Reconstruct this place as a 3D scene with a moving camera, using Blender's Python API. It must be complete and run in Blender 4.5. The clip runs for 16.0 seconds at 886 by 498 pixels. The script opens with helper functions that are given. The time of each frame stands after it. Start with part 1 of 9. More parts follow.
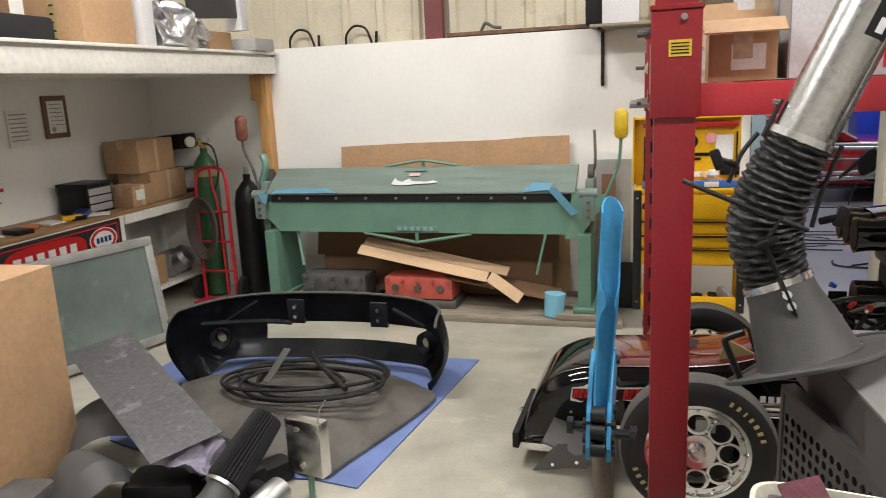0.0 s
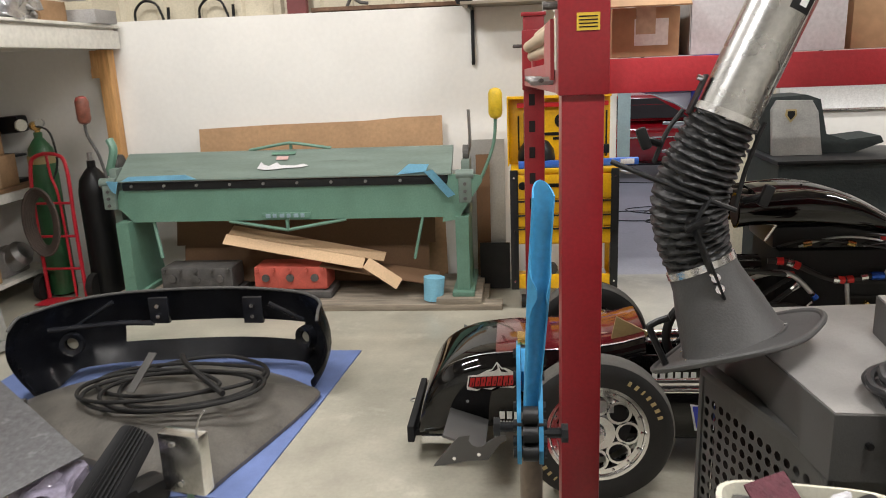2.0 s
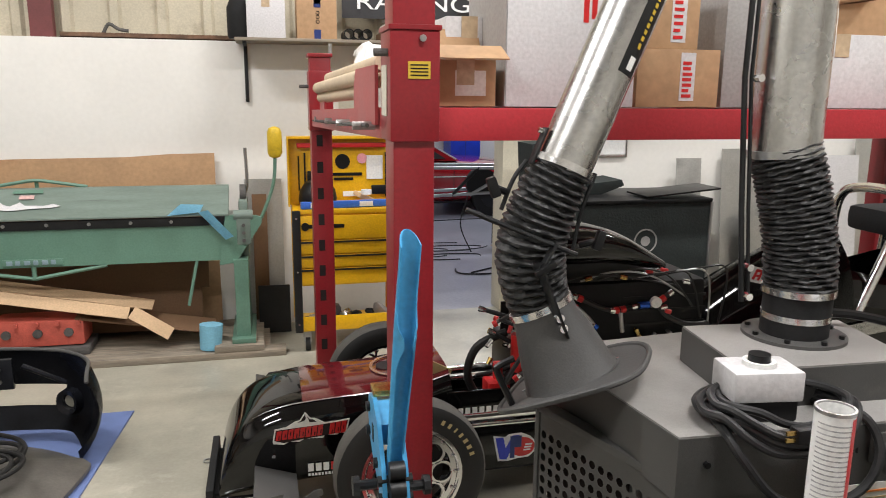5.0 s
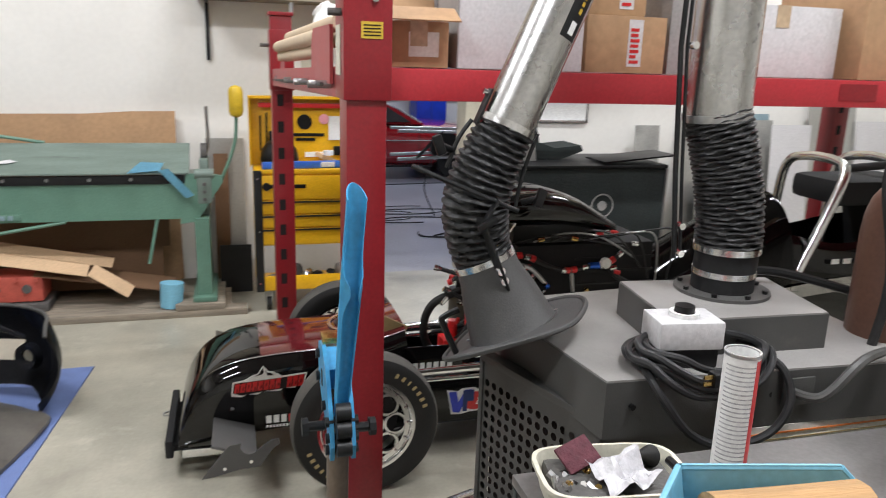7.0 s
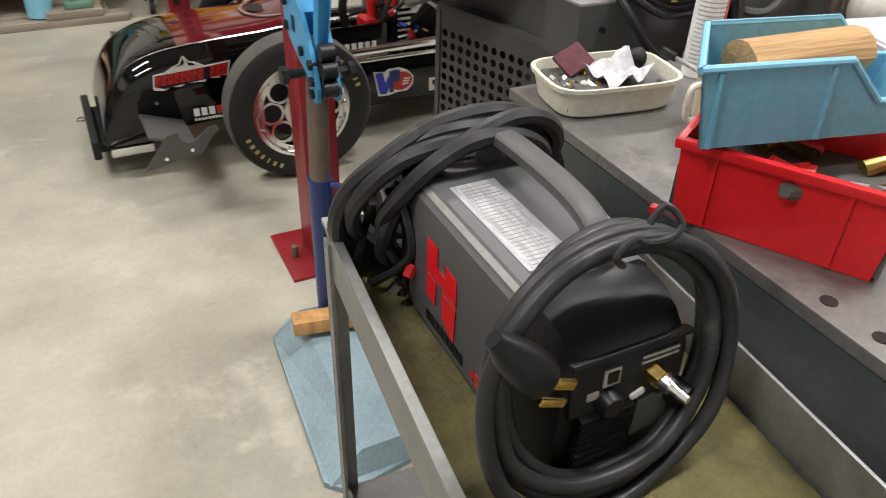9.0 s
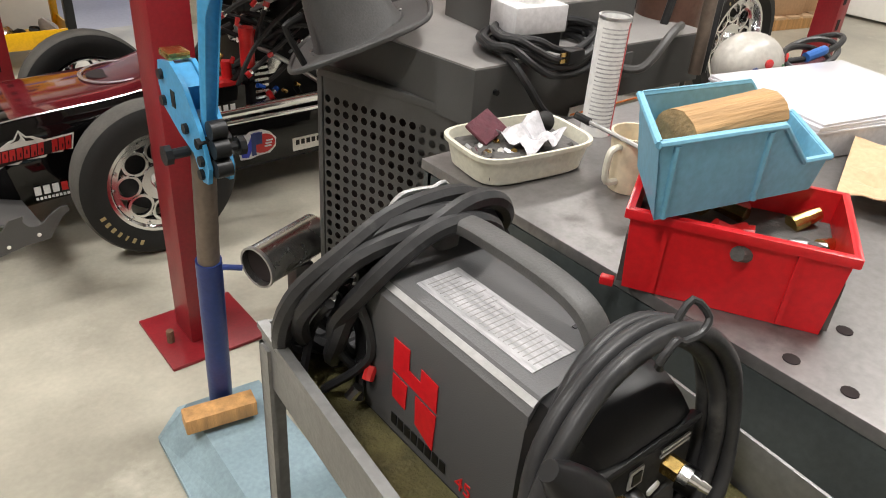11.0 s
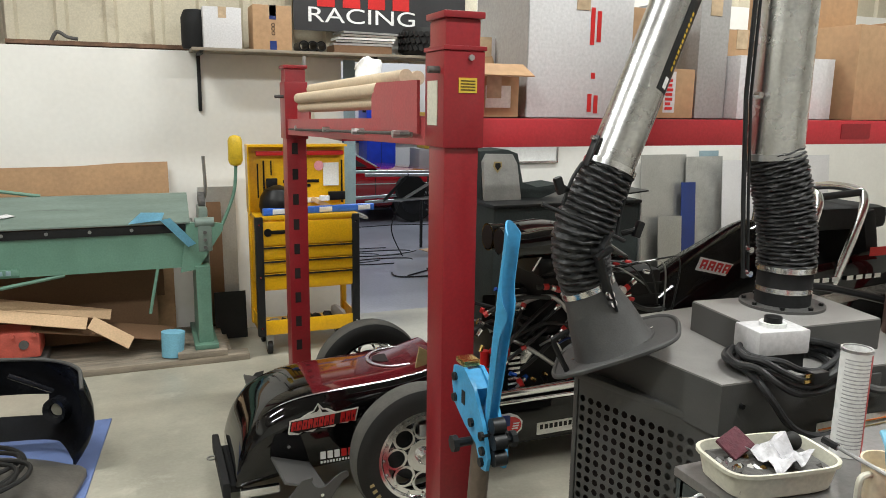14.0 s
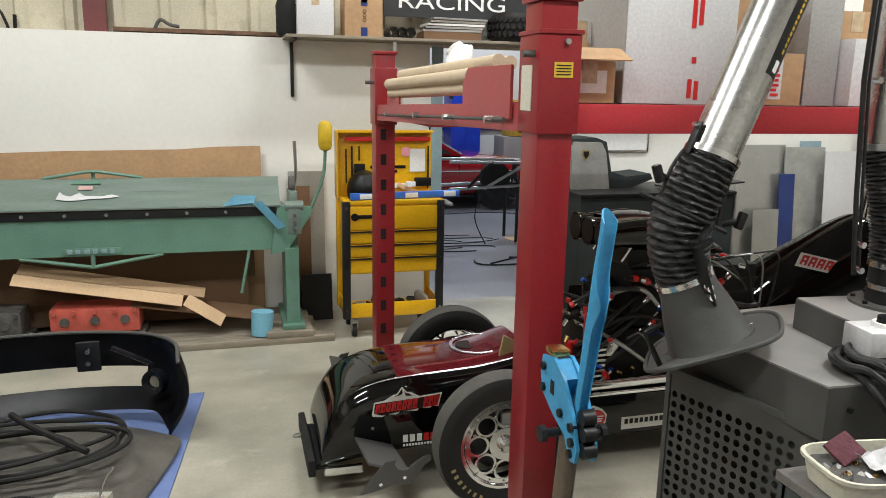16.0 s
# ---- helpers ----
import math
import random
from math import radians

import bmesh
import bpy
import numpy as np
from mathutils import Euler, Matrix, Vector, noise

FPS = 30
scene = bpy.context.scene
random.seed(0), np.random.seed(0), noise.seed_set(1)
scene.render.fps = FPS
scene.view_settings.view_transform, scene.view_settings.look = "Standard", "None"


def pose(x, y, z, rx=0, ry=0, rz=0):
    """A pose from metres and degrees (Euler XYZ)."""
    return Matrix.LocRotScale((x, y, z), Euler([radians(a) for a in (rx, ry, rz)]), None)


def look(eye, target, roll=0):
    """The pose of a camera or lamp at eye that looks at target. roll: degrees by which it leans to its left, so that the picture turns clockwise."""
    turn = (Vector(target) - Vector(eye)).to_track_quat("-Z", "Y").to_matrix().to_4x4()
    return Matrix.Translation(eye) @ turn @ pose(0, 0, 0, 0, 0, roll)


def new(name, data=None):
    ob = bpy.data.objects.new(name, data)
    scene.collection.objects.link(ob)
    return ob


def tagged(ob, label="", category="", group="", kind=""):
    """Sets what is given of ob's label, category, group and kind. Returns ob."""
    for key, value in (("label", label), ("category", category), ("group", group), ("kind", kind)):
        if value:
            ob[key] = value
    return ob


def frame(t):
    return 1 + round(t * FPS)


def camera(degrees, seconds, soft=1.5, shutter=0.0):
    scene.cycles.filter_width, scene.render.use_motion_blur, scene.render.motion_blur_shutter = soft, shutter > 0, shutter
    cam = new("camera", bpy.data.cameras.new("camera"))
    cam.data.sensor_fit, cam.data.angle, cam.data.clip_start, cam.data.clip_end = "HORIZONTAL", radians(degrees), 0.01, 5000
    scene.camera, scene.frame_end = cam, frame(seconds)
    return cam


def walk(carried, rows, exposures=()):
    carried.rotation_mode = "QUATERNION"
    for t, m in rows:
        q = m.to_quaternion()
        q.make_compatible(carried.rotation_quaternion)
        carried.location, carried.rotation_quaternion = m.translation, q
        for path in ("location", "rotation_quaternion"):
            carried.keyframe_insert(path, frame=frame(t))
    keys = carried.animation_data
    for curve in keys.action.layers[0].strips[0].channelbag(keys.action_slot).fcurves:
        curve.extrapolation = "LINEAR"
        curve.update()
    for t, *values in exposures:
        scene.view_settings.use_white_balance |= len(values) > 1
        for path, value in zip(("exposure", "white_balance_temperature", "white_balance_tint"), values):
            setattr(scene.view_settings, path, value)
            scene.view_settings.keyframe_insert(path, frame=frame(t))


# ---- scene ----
cam = camera(61.4, 16.0, 0.6, 0.4)
PATH = [
    (0, (1.775, 0.364, 1.68), (1.202, 2.232, 1.251), -2.7),
    (0.5, (1.776, 0.366, 1.673), (1.309, 2.262, 1.242), -0.9),
    (1, (1.725, 0.376, 1.674), (1.382, 2.289, 1.203), 0.1),
    (1.5, (1.664, 0.379, 1.664), (1.404, 2.295, 1.152), 0.1),
    (2, (1.623, 0.511, 1.669), (1.418, 2.438, 1.176), -2.3),
    (2.5, (1.579, 0.578, 1.674), (1.456, 2.521, 1.215), -2.5),
    (3, (1.44, 0.581, 1.683), (1.541, 2.526, 1.227), -0.9),
    (3.5, (1.358, 0.583, 1.686), (1.598, 2.516, 1.236), 0.2),
    (4, (1.409, 0.579, 1.694), (1.715, 2.509, 1.268), -0.1),
    (4.5, (1.417, 0.575, 1.692), (1.802, 2.494, 1.281), -0.0),
    (4.7, (1.415, 0.574, 1.688), (1.829, 2.489, 1.283), 0.2),
    (6.8, (1.39, 0.51, 1.686), (2.002, 2.353, 1.205), 1.7),
    (7, (1.436, 0.484, 1.681), (1.972, 2.346, 1.186), 1.8),
    (7.5, (1.527, 0.422, 1.652), (1.85, 2.298, 1.038), 0.3),
    (8, (1.476, 0.397, 1.595), (1.768, 2.182, 0.74), -1.2),
    (8.5, (1.267, 0.386, 1.555), (1.776, 2.012, 0.509), -0.1),
    (9, (1.184, 0.46, 1.521), (1.933, 1.916, 0.373), 2.0),
    (9.5, (1.163, 0.631, 1.506), (2.049, 1.996, 0.343), -0.7),
    (9.7, (1.174, 0.69, 1.495), (2.147, 2.0, 0.338), -0.4),
    (11.8, (1.079, 0.513, 1.575), (2.165, 1.94, 0.69), 5.1),
    (12, (1.099, 0.487, 1.589), (2.097, 2.002, 0.746), 3.9),
    (12.5, (1.055, 0.458, 1.641), (1.927, 2.117, 0.944), 2.4),
    (13, (0.969, 0.469, 1.709), (1.791, 2.228, 1.233), 3.2),
    (13.5, (0.922, 0.463, 1.699), (1.686, 2.27, 1.312), 1.7),
    (14, (0.91, 0.448, 1.693), (1.644, 2.269, 1.311), 0.8),
    (14.5, (0.904, 0.45, 1.693), (1.608, 2.279, 1.295), 1.1),
    (15, (0.889, 0.459, 1.684), (1.531, 2.31, 1.28), 1.4),
    (15.5, (0.885, 0.465, 1.686), (1.463, 2.335, 1.277), 1.2),
    (16, (0.889, 0.472, 1.684), (1.418, 2.355, 1.268), 1.0),
]
walk(cam, [(t, look(eye, target, roll)) for t, eye, target, roll in PATH], [(0.0, 0.07, 6420, 10), (4.5, 0.05, 6400, 10), (7.0, 0.04, 6050, 10), (8.0, 0.1, 6250, 10), (9.0, 0.15, 6400, 10), (12.0, 0.22, 6500, 10), (12.6, 0.12, 6500, 10), (13.6, -0.06, 6250, 4), (16.0, -0.06, 6250, 4)])

# world: the light outside the closed shop is dim and even
world = bpy.data.worlds.new("world")
scene.world = world
world.use_nodes = True
world.node_tree.nodes["Background"].inputs[0].default_value = (0.75, 0.85, 1.0, 1)
world.node_tree.nodes["Background"].inputs[1].default_value = 0.1


def lamp(name, x, y, z, sx, sy, watts, col):
    data = bpy.data.lights.new(name, "AREA")
    data.shape, data.size, data.size_y, data.energy, data.color = "RECTANGLE", sx, sy, watts, col
    ob = new(name, data)
    ob.location = (x, y, z)
    return ob


WARM, COOL = (1.0, 0.965, 0.93), (0.88, 0.91, 1.0)
LAMPS = [(-0.6, 3.6, 110, WARM), (-0.6, 0.6, 80, WARM), (2.6, 4.6, 70, WARM), (2.6, 1.0, 110, WARM), (5.6, 4.6, 100, WARM), (5.6, 1.0, 90, WARM)]
for i, (lx, ly, w, c) in enumerate(LAMPS):
    lamp("ceiling_lamp", lx, ly, 4.3, 1.2, 0.25, w, c)
lamp("bay_lamp", 3.2, 8.6, 4.1, 1.4, 0.5, 62, COOL)
lamp("bay_lamp", 5.0, 11.5, 4.1, 1.4, 0.5, 85, COOL)


# ---- materials ----
def mat(name, col, rough=0.5, metal=0.0, var=0.18, scale=6.0, bump=0.08, bscale=90.0, coat=0.0, stain=None, spec=0.5, streak=None, grain=0.09):
    m = bpy.data.materials.new(name)
    m.use_nodes = True
    nt = m.node_tree
    n, l = nt.nodes, nt.links
    b = n["Principled BSDF"]
    tc = n.new("ShaderNodeTexCoord")
    vec = tc.outputs["Object"]
    if streak:
        mp = n.new("ShaderNodeMapping")
        mp.inputs["Scale"].default_value = streak
        l.new(vec, mp.inputs[0])
        vec = mp.outputs[0]
    n1 = n.new("ShaderNodeTexNoise")
    n1.inputs["Scale"].default_value, n1.inputs["Detail"].default_value, n1.inputs["Roughness"].default_value = scale, 6, 0.6
    l.new(vec, n1.inputs["Vector"])
    n2 = n.new("ShaderNodeTexNoise")
    n2.inputs["Scale"].default_value, n2.inputs["Detail"].default_value = bscale, 4
    l.new(vec, n2.inputs["Vector"])
    r = n.new("ShaderNodeValToRGB")
    r.color_ramp.elements[0].position, r.color_ramp.elements[1].position = 0.3, 0.7
    r.color_ramp.elements[0].color = (*[max(0, c * (1 - var)) for c in col], 1)
    r.color_ramp.elements[1].color = (*[min(1, c * (1 + var)) for c in col], 1)
    l.new(n1.outputs["Fac"], r.inputs[0])
    out = r.outputs[0]
    if stain:
        n3 = n.new("ShaderNodeTexNoise")
        n3.inputs["Scale"].default_value, n3.inputs["Detail"].default_value, n3.inputs["Roughness"].default_value = stain[1], 8, 0.65
        l.new(vec, n3.inputs["Vector"])
        r3 = n.new("ShaderNodeValToRGB")
        r3.color_ramp.elements[0].position, r3.color_ramp.elements[1].position = stain[2], stain[2] + 0.14
        l.new(n3.outputs["Fac"], r3.inputs[0])
        mx = n.new("ShaderNodeMix")
        mx.data_type = "RGBA"
        l.new(r3.outputs[0], mx.inputs[0])
        l.new(out, mx.inputs[6])
        mx.inputs[7].default_value = (*stain[0], 1)
        out = mx.outputs[2]
    if bump:
        gr = n.new("ShaderNodeMapRange")
        gr.inputs["From Min"].default_value, gr.inputs["From Max"].default_value = 0.3, 0.7
        gr.inputs["To Min"].default_value, gr.inputs["To Max"].default_value = 1 - grain, 1 + grain
        l.new(n2.outputs["Fac"], gr.inputs[0])
        sc = n.new("ShaderNodeVectorMath")
        sc.operation = "SCALE"
        l.new(out, sc.inputs[0])
        l.new(gr.outputs[0], sc.inputs["Scale"])
        out = sc.outputs[0]
    l.new(out, b.inputs["Base Color"])
    rr = n.new("ShaderNodeMapRange")
    rr.inputs["To Min"].default_value, rr.inputs["To Max"].default_value = max(0.02, rough * 0.8), min(1, rough * 1.2)
    l.new(n1.outputs["Fac"], rr.inputs[0])
    l.new(rr.outputs[0], b.inputs["Roughness"])
    b.inputs["Metallic"].default_value = metal
    b.inputs["Specular IOR Level"].default_value = spec
    b.inputs["Coat Weight"].default_value = coat
    b.inputs["Coat Roughness"].default_value = 0.05
    if bump:
        bp = n.new("ShaderNodeBump")
        bp.inputs["Strength"].default_value, bp.inputs["Distance"].default_value = bump, 0.01
        l.new(n2.outputs["Fac"], bp.inputs["Height"])
        l.new(bp.outputs[0], b.inputs["Normal"])
    return m


M = {}
M["concrete"] = mat("concrete", (0.385, 0.365, 0.298), 0.30, var=0.26, scale=1.9, bump=0.05, bscale=55, grain=0.05, stain=((0.50, 0.48, 0.40), 2.3, 0.56), spec=0.5)
# same concrete in the next bay; its bluish light is mixed into the colour
M["concrete_cool_lit"] = mat("concrete_cool_lit", (0.29, 0.29, 0.325), 0.3, var=0.14, scale=1.2, bump=0.04, bscale=40, stain=((0.22, 0.22, 0.25), 1.4, 0.58))
M["white_wall"] = mat("white_wall", (0.79, 0.775, 0.735), 0.6, var=0.03, scale=1.5, bump=0.05, bscale=30, grain=0.02, stain=((0.60, 0.58, 0.53), 3.0, 0.70))
M["loft_paint"] = mat("loft_paint", (0.76, 0.74, 0.68), 0.55, var=0.05, scale=3, bump=0.06, bscale=30, stain=((0.55, 0.52, 0.46), 5, 0.68))
M["siding"] = mat("siding", (0.52, 0.47, 0.36), 0.55, var=0.12, scale=2, bump=0.04, stain=((0.36, 0.31, 0.23), 2.5, 0.6))
M["maroon"] = mat("maroon", (0.14, 0.035, 0.035), 0.5, var=0.2)
M["rust"] = mat("rust", (0.16, 0.09, 0.055), 0.85, var=0.4, scale=14, bump=0.3)
M["cream"] = mat("cream", (0.62, 0.58, 0.46), 0.6, var=0.08)
M["pine"] = mat("pine", (0.50, 0.27, 0.10), 0.6, var=0.3, scale=5, streak=(8, 8, 0.8), bump=0.1)
M["grey_wood"] = mat("grey_wood", (0.26, 0.22, 0.17), 0.8, var=0.35, scale=5, streak=(0.8, 8, 8), bump=0.2)
M["bench_wood"] = mat("bench_wood", (0.34, 0.20, 0.10), 0.5, var=0.3, scale=4, streak=(8, 0.8, 8))
M["card"] = mat("card", (0.42, 0.26, 0.14), 0.8, var=0.1, scale=3, bump=0.06, bscale=40, stain=((0.36, 0.21, 0.11), 3, 0.62))
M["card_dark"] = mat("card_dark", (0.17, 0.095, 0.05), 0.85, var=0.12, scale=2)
M["card_tan"] = mat("card_tan", (0.58, 0.40, 0.24), 0.8, var=0.08, scale=4)
M["box_white"] = mat("box_white", (0.60, 0.59, 0.60), 0.6, var=0.04, scale=3)
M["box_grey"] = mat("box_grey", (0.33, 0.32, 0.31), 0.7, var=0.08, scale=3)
M["green"] = mat("green", (0.125, 0.24, 0.178), 0.42, var=0.12, scale=4, bump=0.06, stain=((0.05, 0.09, 0.07), 9, 0.66))
M["green_worn"] = mat("green_worn", (0.175, 0.225, 0.195), 0.36, metal=0.1, var=0.14, scale=5, stain=((0.10, 0.12, 0.107), 4, 0.6), streak=(0.4, 3, 3))
M["steel_dark"] = mat("steel_dark", (0.018, 0.0185, 0.0195), 0.45, metal=0.4, var=0.3)
M["steel"] = mat("steel", (0.42, 0.42, 0.42), 0.38, metal=0.9, var=0.2, scale=5)
M["steel_sheet"] = mat("steel_sheet", (0.48, 0.48, 0.46), 0.42, metal=0.8, var=0.12, scale=2, stain=((0.36, 0.36, 0.35), 3, 0.6))
M["galv"] = mat("galv", (0.56, 0.56, 0.55), 0.27, metal=1.0, var=0.12, scale=6, stain=((0.45, 0.46, 0.47), 9, 0.58), bump=0.03)
M["chrome"] = mat("chrome", (0.85, 0.85, 0.86), 0.13, metal=1.0, var=0.03, bump=0)
M["alu"] = mat("alu", (0.72, 0.72, 0.72), 0.22, metal=1.0, var=0.1)
M["red_lift"] = mat("red_lift", (0.235, 0.012, 0.018), 0.34, var=0.12, scale=3, bump=0.03, stain=((0.13, 0.008, 0.012), 6, 0.66))
M["red_beam"] = mat("red_beam", (0.42, 0.025, 0.035), 0.4, var=0.1, scale=3, stain=((0.28, 0.02, 0.03), 4, 0.62))
M["red_pink"] = mat("red_pink", (0.36, 0.055, 0.06), 0.45, var=0.12, scale=4, stain=((0.22, 0.04, 0.045), 6, 0.62))
M["yellow"] = mat("yellow", (0.72, 0.40, 0.008), 0.3, var=0.06, scale=4, bump=0.02, stain=((0.5, 0.27, 0.01), 7, 0.7))
M["yellow_grip"] = mat("yellow_grip", (0.62, 0.42, 0.02), 0.45, var=0.15, scale=14, stain=((0.12, 0.09, 0.03), 30, 0.68))
M["black"] = mat("black", (0.006, 0.006, 0.0065), 0.4, var=0.3, scale=8, bump=0.04, spec=0.3)
M["black_matte"] = mat("black_matte", (0.014, 0.014, 0.015), 0.75, var=0.3, scale=10, bump=0.1, spec=0.3)
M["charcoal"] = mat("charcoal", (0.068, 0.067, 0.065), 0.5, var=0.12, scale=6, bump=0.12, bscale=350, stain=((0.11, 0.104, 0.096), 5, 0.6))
# extractor tops: pale dust, with grazing light also put into the colour
M["charcoal_top_lit"] = mat("charcoal_top_lit", (0.26, 0.25, 0.24), 0.5, var=0.18, scale=5, bump=0.12, bscale=350, stain=((0.27, 0.26, 0.245), 4, 0.52))
M["gloss_black"] = mat("gloss_black", (0.003, 0.0028, 0.003), 0.05, var=0.2, bump=0)
M["gloss_maroon"] = mat("gloss_maroon", (0.10, 0.008, 0.012), 0.12, var=0.2, bump=0, coat=1.0)
M["rubber"] = mat("rubber", (0.014, 0.0135, 0.013), 0.62, var=0.2, scale=10, bump=0.06, bscale=120, spec=0.3)
M["tread"] = mat("tread", (0.085, 0.08, 0.072), 0.8, var=0.2, scale=10, bump=0.15, bscale=120)
M["cable"] = mat("cable", (0.026, 0.026, 0.027), 0.40, var=0.25, scale=20, bump=0.06, stain=((0.07, 0.068, 0.065), 14, 0.6), spec=0.3)
M["sky_blue"] = mat("sky_blue", (0.06, 0.30, 0.56), 0.32, var=0.08, bump=0.03, stain=((0.03, 0.16, 0.33), 16, 0.7))
M["navy"] = mat("navy", (0.012, 0.03, 0.15), 0.35, var=0.15)
M["pale_blue"] = mat("pale_blue", (0.24, 0.33, 0.37), 0.45, var=0.12, scale=5, stain=((0.15, 0.19, 0.21), 6, 0.62))
M["tape_blue"] = mat("tape_blue", (0.22, 0.50, 0.66), 0.6, var=0.08)
M["mat_blue"] = mat("mat_blue", (0.135, 0.19, 0.40), 0.9, var=0.12, scale=9, bump=0.3, bscale=250)
M["bin_blue"] = mat("bin_blue", (0.16, 0.40, 0.55), 0.45, var=0.05, bump=0.02, stain=((0.09, 0.2, 0.27), 22, 0.72))
M["bin_red"] = mat("bin_red", (0.62, 0.012, 0.018), 0.32, var=0.06, bump=0.02)
M["red"] = mat("red", (0.55, 0.02, 0.02), 0.3, var=0.1)
M["white"] = mat("white", (0.8, 0.8, 0.79), 0.45, var=0.04)
M["paper"] = mat("paper", (0.75, 0.74, 0.70), 0.7, var=0.05)
M["gold"] = mat("gold", (0.36, 0.28, 0.13), 0.5, var=0.1)
M["brass"] = mat("brass", (0.70, 0.48, 0.16), 0.25, metal=1.0, var=0.15)
M["plastic_clear"] = mat("plastic_clear", (0.60, 0.58, 0.48), 0.4, var=0.1, scale=8, stain=((0.40, 0.36, 0.24), 6, 0.64))
M["salmon"] = mat("salmon", (0.52, 0.10, 0.07), 0.6, var=0.2, scale=9, bump=0.2, stain=((0.2, 0.06, 0.05), 8, 0.62))
M["iron"] = mat("iron", (0.10, 0.095, 0.09), 0.7, metal=0.3, var=0.35, scale=9, bump=0.3)
M["tank_green"] = mat("tank_green", (0.03, 0.115, 0.045), 0.4, var=0.2, scale=6)
M["tank_brown"] = mat("tank_brown", (0.13, 0.065, 0.045), 0.4, metal=0.1, var=0.15, scale=4, stain=((0.24, 0.15, 0.11), 5, 0.62))
M["hose_brown"] = mat("hose_brown", (0.07, 0.05, 0.04), 0.7, var=0.3)
M["dolly_red"] = mat("dolly_red", (0.50, 0.02, 0.035), 0.35, var=0.1)
M["felt"] = mat("felt", (0.10, 0.088, 0.032), 0.95, var=0.5, scale=14, bump=0.6, bscale=120, stain=((0.15, 0.13, 0.06), 18, 0.6))
M["table_steel"] = mat("table_steel", (0.22, 0.21, 0.205), 0.42, metal=0.6, var=0.18, scale=3, stain=((0.085, 0.075, 0.075), 4, 0.55), bump=0.04)
M["channel"] = mat("channel", (0.055, 0.065, 0.065), 0.5, metal=0.2, var=0.25, scale=6, stain=((0.12, 0.12, 0.10), 9, 0.66))
M["cart_steel"] = mat("cart_steel", (0.21, 0.21, 0.205), 0.42, metal=0.5, var=0.2, scale=6)
M["case_grey"] = mat("case_grey", (0.105, 0.105, 0.107), 0.42, metal=0.2, var=0.06, scale=4, bump=0.12, bscale=500)
M["label_silver"] = mat("label_silver", (0.42, 0.42, 0.43), 0.35, metal=0.3, var=0.35, scale=30, streak=(4, 0.6, 1))
M["car_red"] = mat("car_red", (0.30, 0.006, 0.012), 0.15, var=0.1, bump=0, coat=1.0)
M["canvas"] = mat("canvas", (0.026, 0.032, 0.031), 0.8, var=0.25, scale=5, bump=0.3, bscale=60, spec=0.3)
M["tube_paper"] = mat("tube_paper", (0.56, 0.45, 0.32), 0.7, var=0.08)
M["log"] = mat("log", (0.42, 0.25, 0.11), 0.75, var=0.3, scale=4, streak=(0.6, 9, 9), bump=0.4, bscale=20)
M["bark"] = mat("bark", (0.14, 0.09, 0.06), 0.9, var=0.35, scale=20, bump=0.5)
M["hood_panel"] = mat("hood_panel", (0.098, 0.091, 0.080), 0.42, var=0.45, scale=4, bump=0.08, stain=((0.045, 0.042, 0.038), 4.5, 0.55))
M["bumper"] = mat("bumper", (0.013, 0.014, 0.018), 0.24, var=0.4, scale=4, bump=0.04, stain=((0.035, 0.036, 0.04), 6, 0.6), spec=0.3)
M["bumper_dull"] = mat("bumper_dull", (0.07, 0.068, 0.064), 0.7, var=0.2, scale=5)
M["gloss_white"] = mat("gloss_white", (0.66, 0.66, 0.70), 0.12, var=0.04, scale=3, bump=0)
M["foil"] = mat("foil", (0.5, 0.5, 0.52), 0.25, metal=0.9, var=0.3, scale=10, bump=0.8, bscale=22)
# the light patches put the sheet's glossy highlights into its colour
M["carbon"] = mat("carbon", (0.10, 0.10, 0.104), 0.36, metal=0.3, var=0.25, scale=40, stain=((0.26, 0.26, 0.265), 5, 0.54))
M["alu_dull"] = mat("alu_dull", (0.42, 0.42, 0.40), 0.5, metal=0.6, var=0.2)
M["bare_tube"] = mat("bare_tube", (0.16, 0.125, 0.10), 0.45, metal=0.5, var=0.25, scale=9)
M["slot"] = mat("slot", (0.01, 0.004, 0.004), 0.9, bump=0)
M["maroon_pad"] = mat("maroon_pad", (0.10, 0.03, 0.04), 0.95, var=0.2, scale=60, bump=0.6)
M["banner"] = mat("banner", (0.025, 0.025, 0.028), 0.4, var=0.2, scale=4)
M["helmet"] = mat("helmet", (0.42, 0.40, 0.36), 0.35, var=0.1)
# opaque glass: pale base and patches paint in the room's reflection
M["green_glass_reflecting"] = mat("green_glass_reflecting", (0.16, 0.20, 0.18), 0.10, var=0.25, scale=2, stain=((0.28, 0.32, 0.29), 3, 0.55), bump=0, spec=0.8)


def glow(name, col, strength):
    m = bpy.data.materials.new(name)
    m.use_nodes = True
    b = m.node_tree.nodes["Principled BSDF"]
    b.inputs["Base Color"].default_value = (0.9, 0.9, 0.9, 1)
    b.inputs["Emission Color"].default_value = (*col, 1)
    b.inputs["Emission Strength"].default_value = strength
    return m


M["tube_glow"] = glow("tube_glow", (1.0, 0.95, 0.88), 7.0)


# ---- building helpers ----
def R(ax, deg):
    return Matrix.Rotation(radians(deg), 4, ax)


